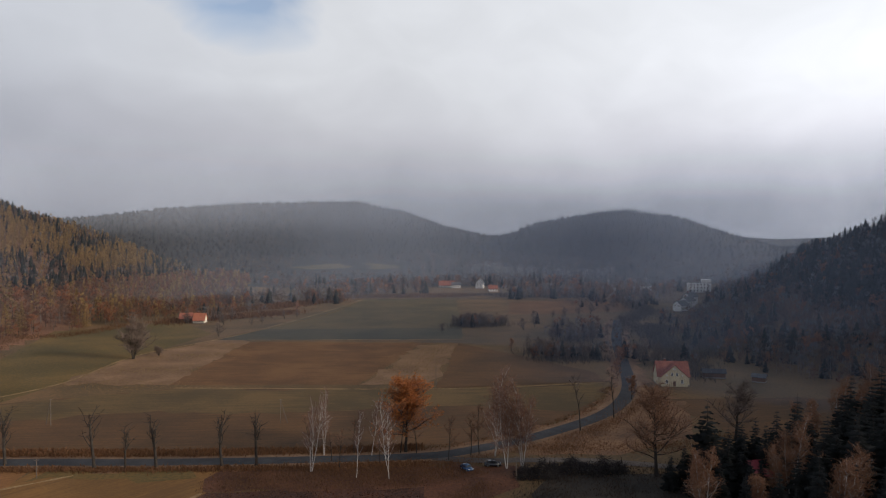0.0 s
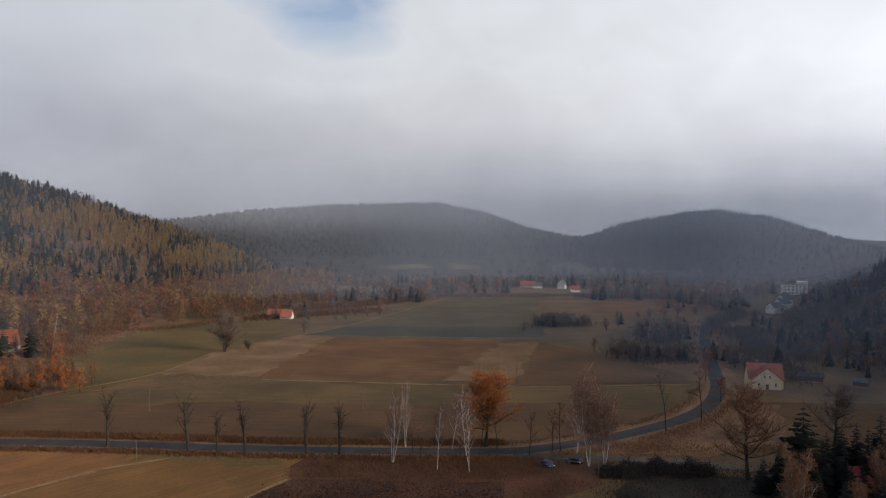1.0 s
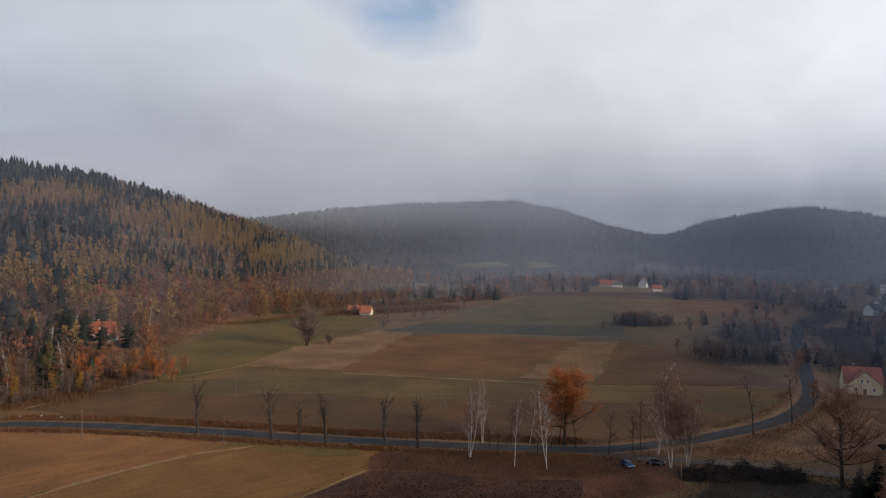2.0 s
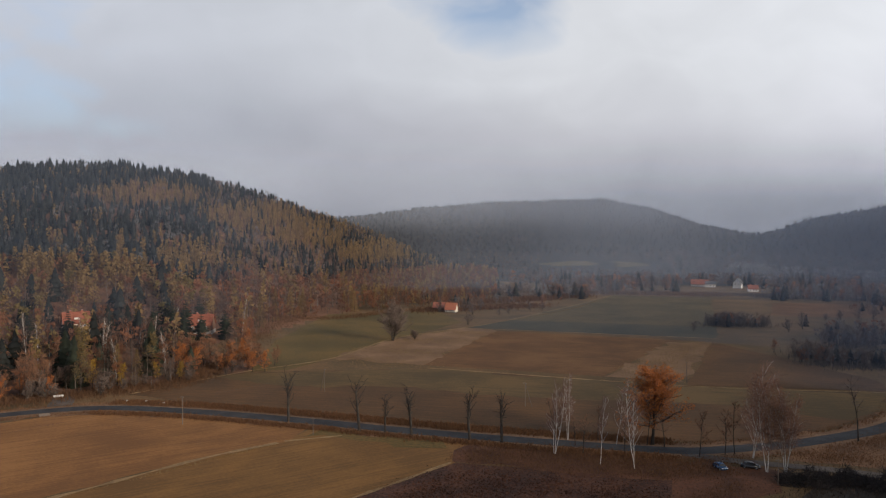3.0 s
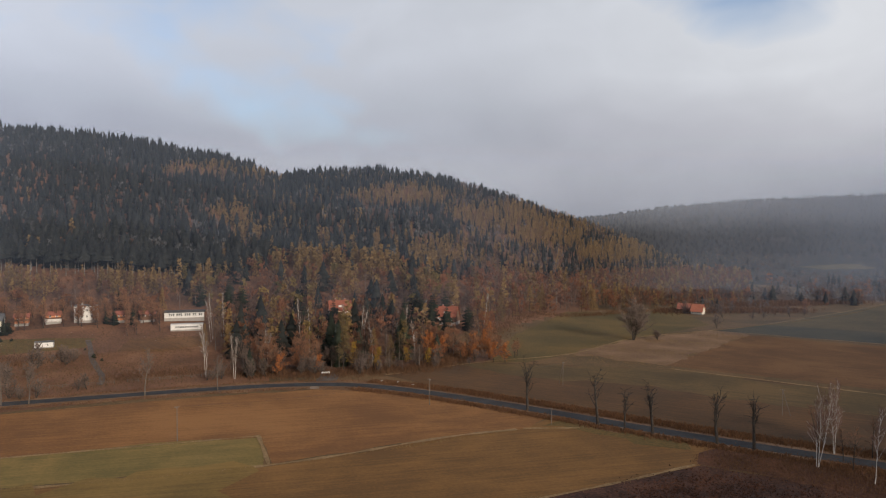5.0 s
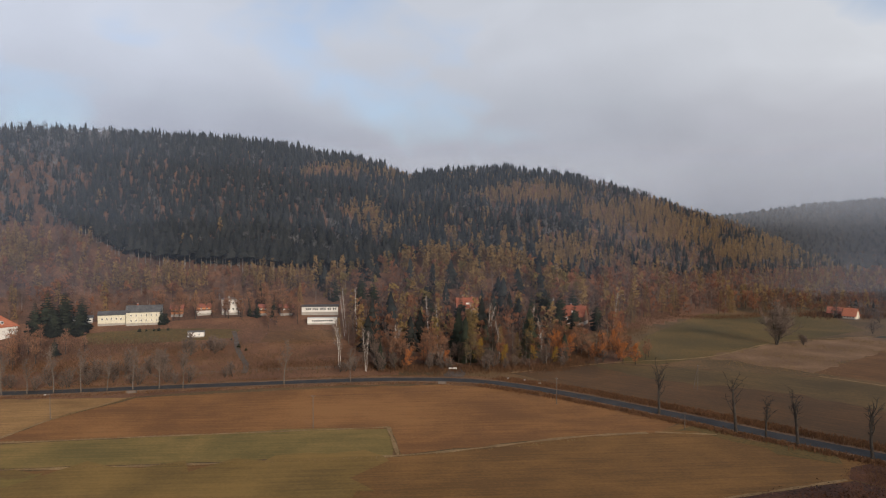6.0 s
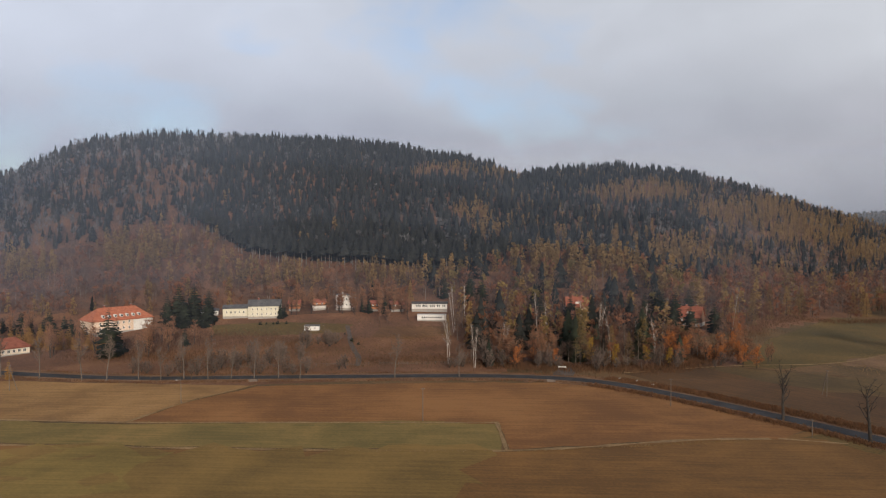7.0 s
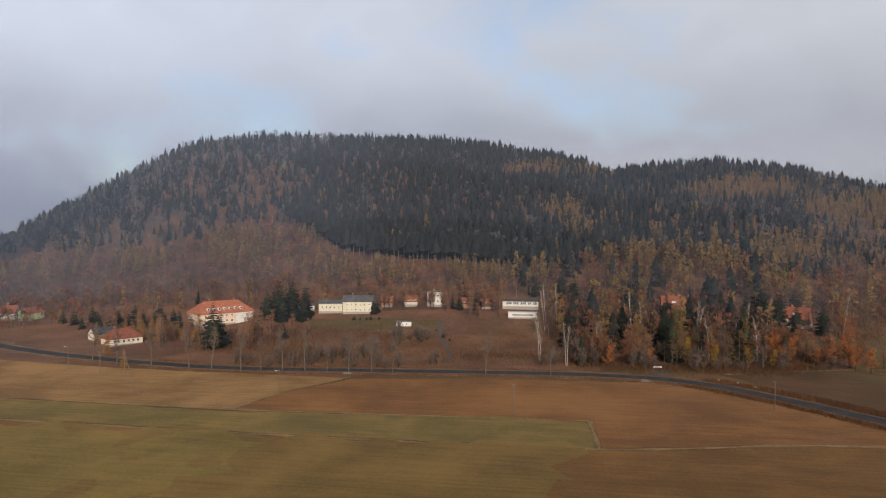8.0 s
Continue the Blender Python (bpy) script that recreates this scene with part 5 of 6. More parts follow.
h = house("garden_shed", *S, 2.4, 0.2, WHITE, GREY_ROOF, roof="flat", over=0.2, chimneys=0)
windows(h, "f", 2, 1.4, 0.8, 0.9, S)
tagged(set_down(h, -334, 163, facing(-334, 163, -8)), "small white shed alone on the meadow", "shed")

# Houses at the meadow's far end.
S = (8.0, 7.0)
h = house("white_house", *S, 3.8, 3.8, WHITE, RED_TILE, chimneys=1)
windows(h, "f", 3, 2.3, 0.9, 1.2, S)
windows(h, "l", 2, 2.3, 0.9, 1.2, S)
tagged(set_down(h, -470, -15, facing(-470, -15, -28)), "white house with a steep red tiled roof", "house")
S = (10.0, 8.0)
h = house("green_house", *S, 3.8, 2.6, LIME, OLD_TILE, chimneys=0)
windows(h, "f", 3, 2.3, 0.9, 1.2, S)
windows(h, "r", 2, 2.3, 1.0, 1.2, S)
tagged(set_down(h, -462, -5, facing(-462, -5, 30)), "lime green house with a dark red roof", "house")
S = (15.0, 10.0)
h = house("bungalow", *S, 3.4, 3.6, CREAM, RED_TILE, roof="hip", over=0.7, chimneys=1)
windows(h, "f", 6, 1.8, 1.2, 1.3, S)
windows(h, "r", 3, 1.8, 1.2, 1.3, S)
tagged(set_down(h, -364, 32, facing(-364, 32, 22)), "cream bungalow with a red hipped roof by the road", "bungalow")
S = (10.0, 8.0)
h = house("garage", *S, 3.2, 2.6, CREAM, DARK_ROOF, chimneys=0)
windows(h, "f", 2, 1.7, 1.2, 1.3, S)
tagged(set_down(h, -381, 25, facing(-381, 25, 22)), "cream annex with a dark roof beside the bungalow", "house")

# The village at the valley's end.
for name, x, y, tn, L, D, wh, rh, wm, rm, n, lab in [
    ("farm_building", 48, 812, 4, 17, 10, 2.6, 4.6, CREAM, RED_TILE, 5, "long farm building with a red roof at the valley's end"),
    ("farmhouse", 58, 800, 0, 10, 8, 3.6, 2.6, WHITE, GREY_ROOF, 3, "white farmhouse at the field's far end"),
    ("gabled_house", 84, 795, 80, 10, 8, 5.4, 5.2, WHITE, GREY_ROOF, 3, "tall white house with a pointed gable"),
    ("cottage", 93, 752, 10, 9, 7, 3.0, 3.5, WHITE, RED_TILE, 3, "small cottage with an orange roof at the field's end"),
    ("white_house", 255, 750, 6, 11, 8, 5.6, 1.0, WHITE, GREY_ROOF, 3, "white house among bare trees"),
    ("white_house", 214, 548, 50, 9, 8, 5.0, 3.2, WHITE, GREY_ROOF, 3, "white terraced house stepping up the slope"),
    ("white_house", 224, 560, 50, 9, 8, 6.0, 3.2, WHITE, GREY_ROOF, 3, "white terraced house stepping up the slope"),
    ("white_house", 232, 575, 50, 9, 8, 7.0, 3.2, WHITE, GREY_ROOF, 3, "white terraced house stepping up the slope"),
]:
    h = house(name, L, D, wh, rh, wm, rm, chimneys=1)
    windows(h, "f", n, 2.0, 1.1, 1.3, (L, D))
    if wh > 4.8:
        windows(h, "f", n, 4.4, 1.1, 1.2, (L, D))
        windows(h, "l", 2, 4.4, 1.1, 1.2, (L, D))
    tagged(set_down(h, x, y, facing(x, y, tn)), lab, "house")
S = (21.0, 10.0)
h = house("white_block", *S, 9.5, 0.4, WHITE, GREY_ROOF, roof="flat", over=0.2, chimneys=0)
for z in (2.0, 4.9, 7.8):
    windows(h, "f", 6, z, 1.5, 1.4, S)
part("balcony_band", box(bmesh.new(), -10.4, 4.0, -6.2, -5.05, 3.2, 3.9), WHITE, h, "white balcony band")
part("upper_storey", box(bmesh.new(), 2.0, 10.4, -4.9, 4.9, 9.86, 12.4), WHITE, h, "set-back upper storey")
tagged(set_down(h, 278, 668, facing(278, 668, 6)), "white three-storey block with rows of windows", "apartment block")

# Roofs among the foreground trees.
S = (7.0, 6.0)
RED_SHEET = material("red_sheet_roof", [(0.20, 0.03, 0.04), (0.27, 0.045, 0.055), (0.33, 0.07, 0.075)], 0.6, 4.0, rough=0.55)
h = house("cabin", *S, 2.6, 2.8, BROWN_WOOD, RED_SHEET, chimneys=0)
windows(h, "f", 2, 1.5, 0.9, 1.0, S)
tagged(set_down(h, 88.5, 174, facing(88, 174, 35)), "cabin with a dull red sheet roof under the trees", "cabin")
h = house("lean_to", 5, 4, 2.2, 0.9, BROWN_WOOD, GREY_ROOF, chimneys=0)
tagged(set_down(h, 81, 170.5, facing(81, 170, -20)), "small shed with a grey roof under the trees", "shed")

# ---------------------------------------------------------------- poles, cars and small things
def pole_thing(name, h, mat, arms=1, brace=False, lamp=False):
    root = new(name)
    w = Wood()
    w.tube([Vector((0, 0, -0.3)), Vector((0, 0, h * 0.5)), Vector((0, 0, h))], [0.13, 0.115, 0.09], 8)
    mesh_object("mast", w.v, w.f, mat, root, smooth=True)
    if brace:
        w = Wood()
        w.tube([Vector((h * 0.30, 0, -0.3)), Vector((h * 0.15, 0, h * 0.46)), Vector((0.1, 0, h * 0.93))], [0.12, 0.11, 0.09], 8)
        mesh_object("brace", w.v, w.f, mat, root, smooth=True)
    for k in range(arms):
        z = h - 0.35 - 0.5 * k
        arm = part("crossarm", box(bmesh.new(), -0.6, 0.6, -0.2, -0.12, z - 0.04, z + 0.04), POLE_WOOD, root)
        for x in (-0.5, 0.0, 0.5):
            bm = bmesh.new()
            bmesh.ops.create_cone(bm, cap_ends=True, segments=8, radius1=0.06, radius2=0.04, depth=0.16, matrix=pose(x, -0.155, z + 0.13))
            part("insulator", bm, STONE, arm)
    if lamp:
        part("lamp_arm", box(bmesh.new(), -1.1, 0.05, -0.04, 0.04, h - 0.12, h - 0.04), STONE, root)
        part("lamp_head", box(bmesh.new(), -1.6, -1.05, -0.12, 0.12, h - 0.16, h - 0.02), FRAME, root, "white lamp head")
    return root


POLE_WOOD = plaster("pole_wood", (0.13, 0.10, 0.08))
CONCRETE = plaster("pole_concrete", (0.125, 0.10, 0.083))
POLES = [(-113, 237, 8.6, True, False, 150), (-280, 25, 8.9, True, False, 60), (-228, 66, 7.4, False, True, 60), (-166, 114.5, 9.4, False, False, 55), (-135, 185.3, 8.6, False, False, 0), (-294, 18, 8.0, False, False, 60), (13, 292, 8.0, False, False, 0), (-92.3, 186, 5.0, False, False, 0), (-40, 236, 8.0, True, False, 0), (28, 178.5, 6.0, False, False, 10), (-308, 8, 8.5, False, True, 50)]
for x, y, h, brace, lamp, tn in POLES:
    p = pole_thing("street_lamp" if lamp else "utility_pole", h, CONCRETE if x < -120 else POLE_WOOD, 0 if lamp else 1, brace, lamp)
    tagged(set_down(p, x, y, tn), "concrete street lamp beside the road" if lamp else "braced utility pole standing in the field" if brace else "plain utility pole standing in the field", "lamp" if lamp else "pole", "poles across the fields")

# Power lines between the poles in the fields.
def wire(a, b, sag):
    w = Wood()
    pts = [a.lerp(b, k / 10) - Vector((0, 0, sag * 4 * (k / 10) * (1 - k / 10))) for k in range(11)]
    w.tube(pts, [0.012] * 11, 3)
    return mesh_object("power_line", w.v, w.f, DARK_ROOF)


for a, b in ((3, 4), (4, 0)):
    pa, pb = POLES[a], POLES[b]
    tagged(wire(Vector((pa[0], pa[1], pa[2] - 0.2)), Vector((pb[0], pb[1], pb[2] - 0.2)), 1.2), "thin black power line strung between poles", "power line")

BLUE_PAINT = material("blue_car_paint", [(0.0120, 0.0413, 0.0950), (0.0180, 0.0550, 0.1250)], 1.0, 3.0, rough=0.25, bump=0.02, spec=0.6)
BLACK_PAINT = material("black_car_paint", [(0.010, 0.010, 0.012), (0.016, 0.016, 0.019)], 1.0, 3.0, rough=0.22, bump=0.02, spec=0.6)
RUBBER = material("rubber", [(0.012, 0.012, 0.012), (0.022, 0.022, 0.022)], 2.0, 6.0)
RIM = material("rim_metal", [(0.4, 0.4, 0.41), (0.5, 0.5, 0.51)], 2.0, 6.0, rough=0.35, metal=0.9)
LIGHT_GLASS = material("headlight_glass", [(0.6, 0.6, 0.62), (0.7, 0.7, 0.72)], 2.0, 6.0, rough=0.15)
TAIL = material("tail_light", [(0.25, 0.01, 0.01), (0.35, 0.015, 0.015)], 2.0, 6.0, rough=0.2)


def car_thing(name, paint, L, Wd, H, profile):
    """A car, nose to +x: a body lofted from a side profile, windows, wheels and lights."""
    root = new(name)
    bm = bmesh.new()
    rows = []
    for side, k in ((-1, 1.0), (1, 1.0)):
        row = []
        for px, pz in profile:
            inset = 0.16 * max(0.0, (pz / H - 0.55) / 0.45)
            row.append(bm.verts.new((px * L, side * Wd / 2 * (1 - inset), pz)))
        rows.append(row)
    n = len(profile)
    for i in range(n):
        j = (i + 1) % n
        bm.faces.new((rows[0][i], rows[0][j], rows[1][j], rows[1][i]))
    bm.faces.new(list(reversed(rows[0])))
    bm.faces.new(rows[1])
    bmesh.ops.recalc_face_normals(bm, faces=bm.faces)
    bmesh.ops.bevel(bm, geom=bm.edges[:], offset=0.05, segments=2, affect="EDGES")
    part("body", bm, paint, root, smooth=True)
    for side in (-1, 1):
        y = side * (Wd / 2 * 0.955)
        for x0, x1 in ((-0.26, -0.02), (0.0, 0.17)):
            b = bmesh.new()
            zb, zt = H * 0.60, H * 0.90
            o = [(x0 * L, zb), (x1 * L + 0.12, zb), (x1 * L - 0.12, zt), (x0 * L + 0.12, zt)]
            vs = [b.verts.new((x, y * (1.0 if z == zb else 0.93), z)) for x, z in o] + [b.verts.new((x, y * (1.02 if z == zb else 0.95), z)) for x, z in o]
            for f in ((0, 1, 2, 3), (7, 6, 5, 4), (0, 4, 5, 1), (1, 5, 6, 2), (2, 6, 7, 3), (3, 7, 4, 0)):
                b.faces.new([vs[i] for i in f])
            part("side_window", b, GLASS, root, "dark car window")
        for wx in (-0.30, 0.31):
            b = bmesh.new()
            bmesh.ops.create_cone(b, cap_ends=True, segments=18, radius1=0.32, radius2=0.32, depth=0.22, matrix=pose(0, 0, 0, 90))
            wh = part("wheel", b, RUBBER, root)
            wh.location = (wx * L, side * (Wd / 2 - 0.09), 0.32)
            b = bmesh.new()
            bmesh.ops.create_cone(b, cap_ends=True, segments=12, radius1=0.2, radius2=0.2, depth=0.24, matrix=pose(0, 0, 0, 90))
            part("rim", b, RIM, wh)
        part("headlight", box(bmesh.new(), L / 2 - 0.12, L / 2 + 0.012, side * Wd * 0.36 - 0.17, side * Wd * 0.36 + 0.17, H * 0.40, H * 0.50), LIGHT_GLASS, root)
        part("tail_light", box(bmesh.new(), -L / 2 - 0.012, -L / 2 + 0.1, side * Wd * 0.38 - 0.12, side * Wd * 0.38 + 0.12, H * 0.45, H * 0.58), TAIL, root)
    for x0, x1, nm in ((0.19, 0.285, "windscreen"), (-0.31, -0.385, "rear_window")):
        b = slab([(x1 * L, -Wd * 0.42, H * 0.62), (x1 * L, Wd * 0.42, H * 0.62), (x0 * L, Wd * 0.37, H * 0.93), (x0 * L, -Wd * 0.37, H * 0.93)], 0.03)
        part(nm, b, GLASS, root)
    return root


CAR_SIDE = [(-0.5, 0.28), (-0.5, 0.80), (-0.47, 0.95), (-0.38, 1.02), (-0.30, 1.43), (-0.05, 1.52), (0.12, 1.46), (0.28, 1.0), (0.46, 0.84), (0.5, 0.62), (0.5, 0.28)]
tagged(set_down(car_thing("car", BLUE_PAINT, 4.0, 1.72, 1.52, CAR_SIDE), 16.3, 186.5, -62, 0.12), "small blue car parked on the grass by the road", "car", "parked cars")
tagged(set_down(car_thing("car", BLACK_PAINT, 4.5, 1.78, 1.52, CAR_SIDE), 23.4, 189.2, -4, 0.12), "black estate car parked by the birches", "car", "parked cars")

# Small things along the road.
PALE_STONE = plaster("pale_stone", (0.42, 0.40, 0.36))


def block_thing(name, x0, y0, z0, mat, seed):
    bm = bmesh.new()
    box(bm, -x0 / 2, x0 / 2, -y0 / 2, y0 / 2, 0, z0)
    bmesh.ops.bevel(bm, geom=bm.edges[:], offset=0.06, segments=2, affect="EDGES")
    me = bpy.data.meshes.new(name)
    bm.to_mesh(me)
    bm.free()
    me.materials.append(mat)
    return new(name, me)


for x, y, s, tn in ((-170.9, 204.5, 0.9, 10), (-164.6, 206.5, 0.8, 30), (-157, 205.5, 0.9, 50)):
    tagged(set_down(block_thing("boulder", s * 1.1, s * 0.8, s * 0.65, PALE_STONE, 1), x, y, tn, 0.05), "pale boulder marking the lay-by's edge", "boulder", "boulders by the road")
for x, y, tn, lab in ((-182.5, 181.5, 40, "pale concrete culvert head by the road"), (-246, 96.5, 55, "pale concrete culvert head by the road")):
    c = new("culvert")
    part("head_wall", box(bmesh.new(), -1.5, 1.5, -0.2, 0.2, -0.3, 0.95), CONCRETE, c)
    part("wing_wall", box(bmesh.new(), -1.5, -1.3, 0.203, 1.2, -0.3, 0.8), CONCRETE, c)
    part("wing_wall", box(bmesh.new(), 1.3, 1.5, 0.203, 1.2, -0.3, 0.8), CONCRETE, c)
    tagged(set_down(c, x, y, tn), lab, "culvert", "culverts")
b = new("bench")
part("seat", box(bmesh.new(), -1.6, 1.6, -0.25, 0.25, 0.45, 0.55), WHITE, b)
part("backrest", box(bmesh.new(), -1.6, 1.6, 0.253, 0.33, 0.55, 1.0), WHITE, b)
for x in (-1.3, 1.3):
    part("leg", box(bmesh.new(), x - 0.08, x + 0.08, -0.2, 0.2, 0.0, 0.447), STONE, b)
tagged(set_down(b, -198, 203, 45), "white bench at the edge of the wood", "bench")

# A pale guard rail where the road leaves the thickets.
g = new("guard_rail")
for i in range(4):
    part("post", box(bmesh.new(), -6 + 4 * i - 0.07, -6 + 4 * i + 0.07, 0.1, 0.22, -0.2, 1.0), CONCRETE, g)
part("rail", box(bmesh.new(), -6.6, 6.6, 0.0, 0.097, 0.65, 1.05), WHITE, g, "white rail")
tagged(set_down(g, 122.5, 448, 68), "white guard rail beside the road", "guard rail")

# The fence below the meadow: posts and rails, some panels leaning.
def fence_run(a, b, n):
    root = new("fence")
    a, b = Vector(a), Vector(b)
    for i in range(n + 1):
        p = a.lerp(b, i / n)
        z = float(height(p.x, p.y))
        part("post", box(bmesh.new(), p.x - 0.07, p.x + 0.07, p.y - 0.07, p.y + 0.07, z - 0.2, z + 1.25), CONCRETE, root)
        if i < n:
            q = a.lerp(b, (i + 1) / n)
            for k in (0.45, 1.0):
                w = Wood()
                w.tube([Vector((p.x, p.y, z + k)), Vector((q.x, q.y, float(height(q.x, q.y)) + k))], [0.05, 0.05], 4)
                mesh_object("rail", w.v, w.f, CONCRETE, root)
    return root


tagged(fence_run((-279, 96), (-249, 146), 14), "weathered post and rail fence below the meadow", "fence")
tagged(fence_run((-247, 150), (-229, 178), 9), "weathered post and rail fence below the meadow", "fence")
strip_object("drive", [(-250, 141), (-264, 150), (-282, 158), (-300, 166), (-319, 176), (-332, 182)], 2.2, 0.16, MAT["dirt"], "grey drive climbing the meadow", "drive", 0.2, 5)
strip_object("layby", [(-188, 193), (-196, 203), (-207, 207), (-216, 205)], 7.0, 0.19, MAT["dirt"], "brown dirt lay-by at the edge of the wood", "lay-by", 0.3, 6)

# ---------------------------------------------------------------- trees round the houses, hedges and thickets
def along(a, b, n, jitter, seed):
    rnd = random.Random(seed)
    return [(a[0] + (b[0] - a[0]) * (i + 0.5) / n + rnd.gauss(0, jitter), a[1] + (b[1] - a[1]) * (i + 0.5) / n + rnd.gauss(0, jitter)) for i in range(n)]


def scatter(x, y, rx, ry, n, seed):
    rnd = random.Random(seed)
    out = []
    while len(out) < n:
        a, b = rnd.uniform(-1, 1), rnd.uniform(-1, 1)
        if a * a + b * b < 1:
            out.append((x + a * rx, y + b * ry))
    return out


# The old avenue along the road below the meadow.
AVENUE_BARK = material("avenue_bark", [(0.06, 0.048, 0.04), (0.10, 0.082, 0.068), (0.16, 0.132, 0.11)], 0.5, 4.0, bump=0.5)
AVENUE = [(-273, 64.5), (-269, 71), (-265, 78), (-259.5, 85), (-255.5, 92), (-251, 99), (-246, 106), (-240.5, 112), (-222, 141), (-208.5, 160.5), (-285, 48), (-297, 36), (-309, 25), (-321, 17), (-279, 55)]
for s in range(3):
    t = tree_thing("avenue_tree", 12.5, 400 + s, AVENUE_BARK, TWIG, radius=0.21, lean=0.05, spread=0.6, limbs=15, twigs=12, reach=0.34, crown_from=0.35, split=True)
    for o in repeat(t, AVENUE[s::3], 50 + s, 0.85, 1.2):
        tagged(o, "pale-trunked leafless tree of the roadside avenue", "tree", "avenue along the road")

# Birches along the wood's edge, and yellow and russet trees among them.
t = tree_thing("birch", 17.0, 420, BIRCH_BARK, TWIG, stems=2, radius=0.075, lean=0.03, spread=0.4, limbs=22, twigs=10, reach=0.2, crown_from=0.3)
for o in repeat(t, [(-220, 177), (-233, 174), (-222, 194), (-196, 229), (-190, 250), (-205, 254), (-227, 258)], 61, 0.85, 1.15):
    tagged(o, "leafless white birch at the edge of the wood", "birch", "birches at the wood's edge")
t = tree_thing("birch", 22.0, 421, BIRCH_BARK, TWIG, radius=0.09, spread=0.35, limbs=20, twigs=10, reach=0.14, crown_from=0.4)
for o in repeat(t, [(-293, 223), (-291, 228), (-289, 219), (-214, 346), (-240, 262), (-250, 240), (-225, 302), (-236, 232), (-212, 270)], 62, 0.8, 1.05):
    tagged(o, "tall thin white birch in front of the wood", "birch", "tall birches before the wood")
t = tree_thing("larch", 10.0, 422, BARK, TWIG, radius=0.15, spread=0.7, limbs=26, twigs=6, reach=0.2, leaves=7, leaf_size=0.26, leaf_mat=YELLOW_LEAF, crown_from=0.1)
for o in repeat(t, [(-188, 222), (-196, 217), (-183, 236), (-176, 240), (-210, 226)], 63, 0.7, 1.1):
    tagged(o, "young golden-yellow larch at the wood's edge", "larch", "golden larches")
t = tree_thing("maple", 7.5, 423, BARK, TWIG, radius=0.13, spread=0.8, limbs=16, twigs=8, reach=0.36, leaves=8, leaf_size=0.26, leaf_mat=OAK_LEAF, crown_from=0.12, split=True)
for o in repeat(t, [(-158, 263), (-153, 264.5), (-172, 262), (-181, 258), (-190, 262), (-176, 285), (-185, 290), (-210, 190), (-204, 205), (-216, 205), (-200, 330), (-163, 268), (-167, 262), (-172, 270), (-180, 250), (-188, 256)], 64, 0.8, 1.4):
    tagged(o, "small tree in bright orange leaf at the wood's edge", "tree", "orange trees at the wood's edge")
t = tree_thing("larch", 19.0, 424, BARK, TWIG, radius=0.22, spread=0.7, limbs=34, twigs=7, reach=0.2, leaves=6, leaf_size=0.34, leaf_mat=LEAF["olive"], crown_from=0.12)
for o in repeat(t, [(-197, 212), (-206, 222), (-225, 240), (-192, 245)], 65, 0.75, 1.1):
    tagged(o, "tall olive and brown larch by the lay-by", "larch", "olive larches")
t = tree_thing("bush", 5.0, 425, BARK, TWIG, stems=4, radius=0.07, lean=0.2, spread=0.7, limbs=8, twigs=8, reach=0.42, crown_from=0.1)
BUSHES = along((-230, 166), (-200, 205), 12, 2.5, 1) + along((-196, 210), (-162, 262), 10, 3, 2) + along((-290, 60), (-240, 135), 18, 3, 3) + scatter(-225, 205, 18, 22, 26, 4) + scatter(-305, 150, 10, 10, 9, 5) + scatter(-285, 110, 12, 30, 14, 6)
for o in repeat(t, BUSHES, 66, 0.6, 1.5):
    tagged(o, "leafless brown bush by the roadside", "bush", "bushes by the road and wood")
t = tree_thing("brown_tree", 11.0, 426, BARK, RUSTY_TWIG, stems=2, radius=0.14, spread=0.6, limbs=13, twigs=10, reach=0.3, leaves=3, leaf_size=0.17, leaf_mat=PINK_LEAF, crown_from=0.2)
BROWN = scatter(-222, 218, 22, 30, 22, 7) + scatter(-190, 268, 22, 16, 16, 8) + scatter(-350, 100, 18, 20, 7, 10) + scatter(-330, 80, 14, 16, 5, 11) + scatter(-400, 40, 26, 12, 10, 12) + scatter(-350, 55, 14, 12, 8, 13) + scatter(-160, 275, 8, 10, 5, 14) + [(-366, 178), (-362, 186), (-358, 192), (-350, 204), (-345, 210), (-341, 217), (-336, 223), (-370, 168), (-354, 198), (-347, 214), (-384, 182), (-377, 193), (-360, 214), (-356, 221), (-350, 228)]
BROWN += along((-392, 168), (-352, 232), 16, 5, 15) + along((-372, 172), (-338, 226), 12, 4, 16) + scatter(-330, 210, 10, 14, 6, 17)
for o in repeat(t, BROWN, 67, 0.65, 1.25):
    tagged(o, "small tree with thin russet leaves", "tree", "russet trees on the meadow's edge")

# Spruces round the houses.
SPOTS = [(-329, 66, 22), (-333, 70, 17), (-372, 122, 17), (-380, 126, 19), (-247, 316, 17), (-240, 322, 19), (-245, 325, 18), (-236, 312, 15), (-385, 112, 22), (-379, 118, 23), (-384, 106, 18), (-388, 120, 19), (-376, 112, 18), (-336, 100, 9), (-366, 160, 9), (-368, 163, 8), (-348, 205, 9), (-343, 212, 10), (-352, 203, 7), (-270, 262, 18), (-262, 275, 19), (-226, 312, 18), (-220, 318, 16), (-232, 322, 20), (-330, 262, 18), (-336, 268, 20), (-328, 270, 17), (-209, 240, 11), (-350, 258, 17), (-240, 345, 18), (-214, 330, 17), (-250, 290, 16), (-244, 300, 18)]
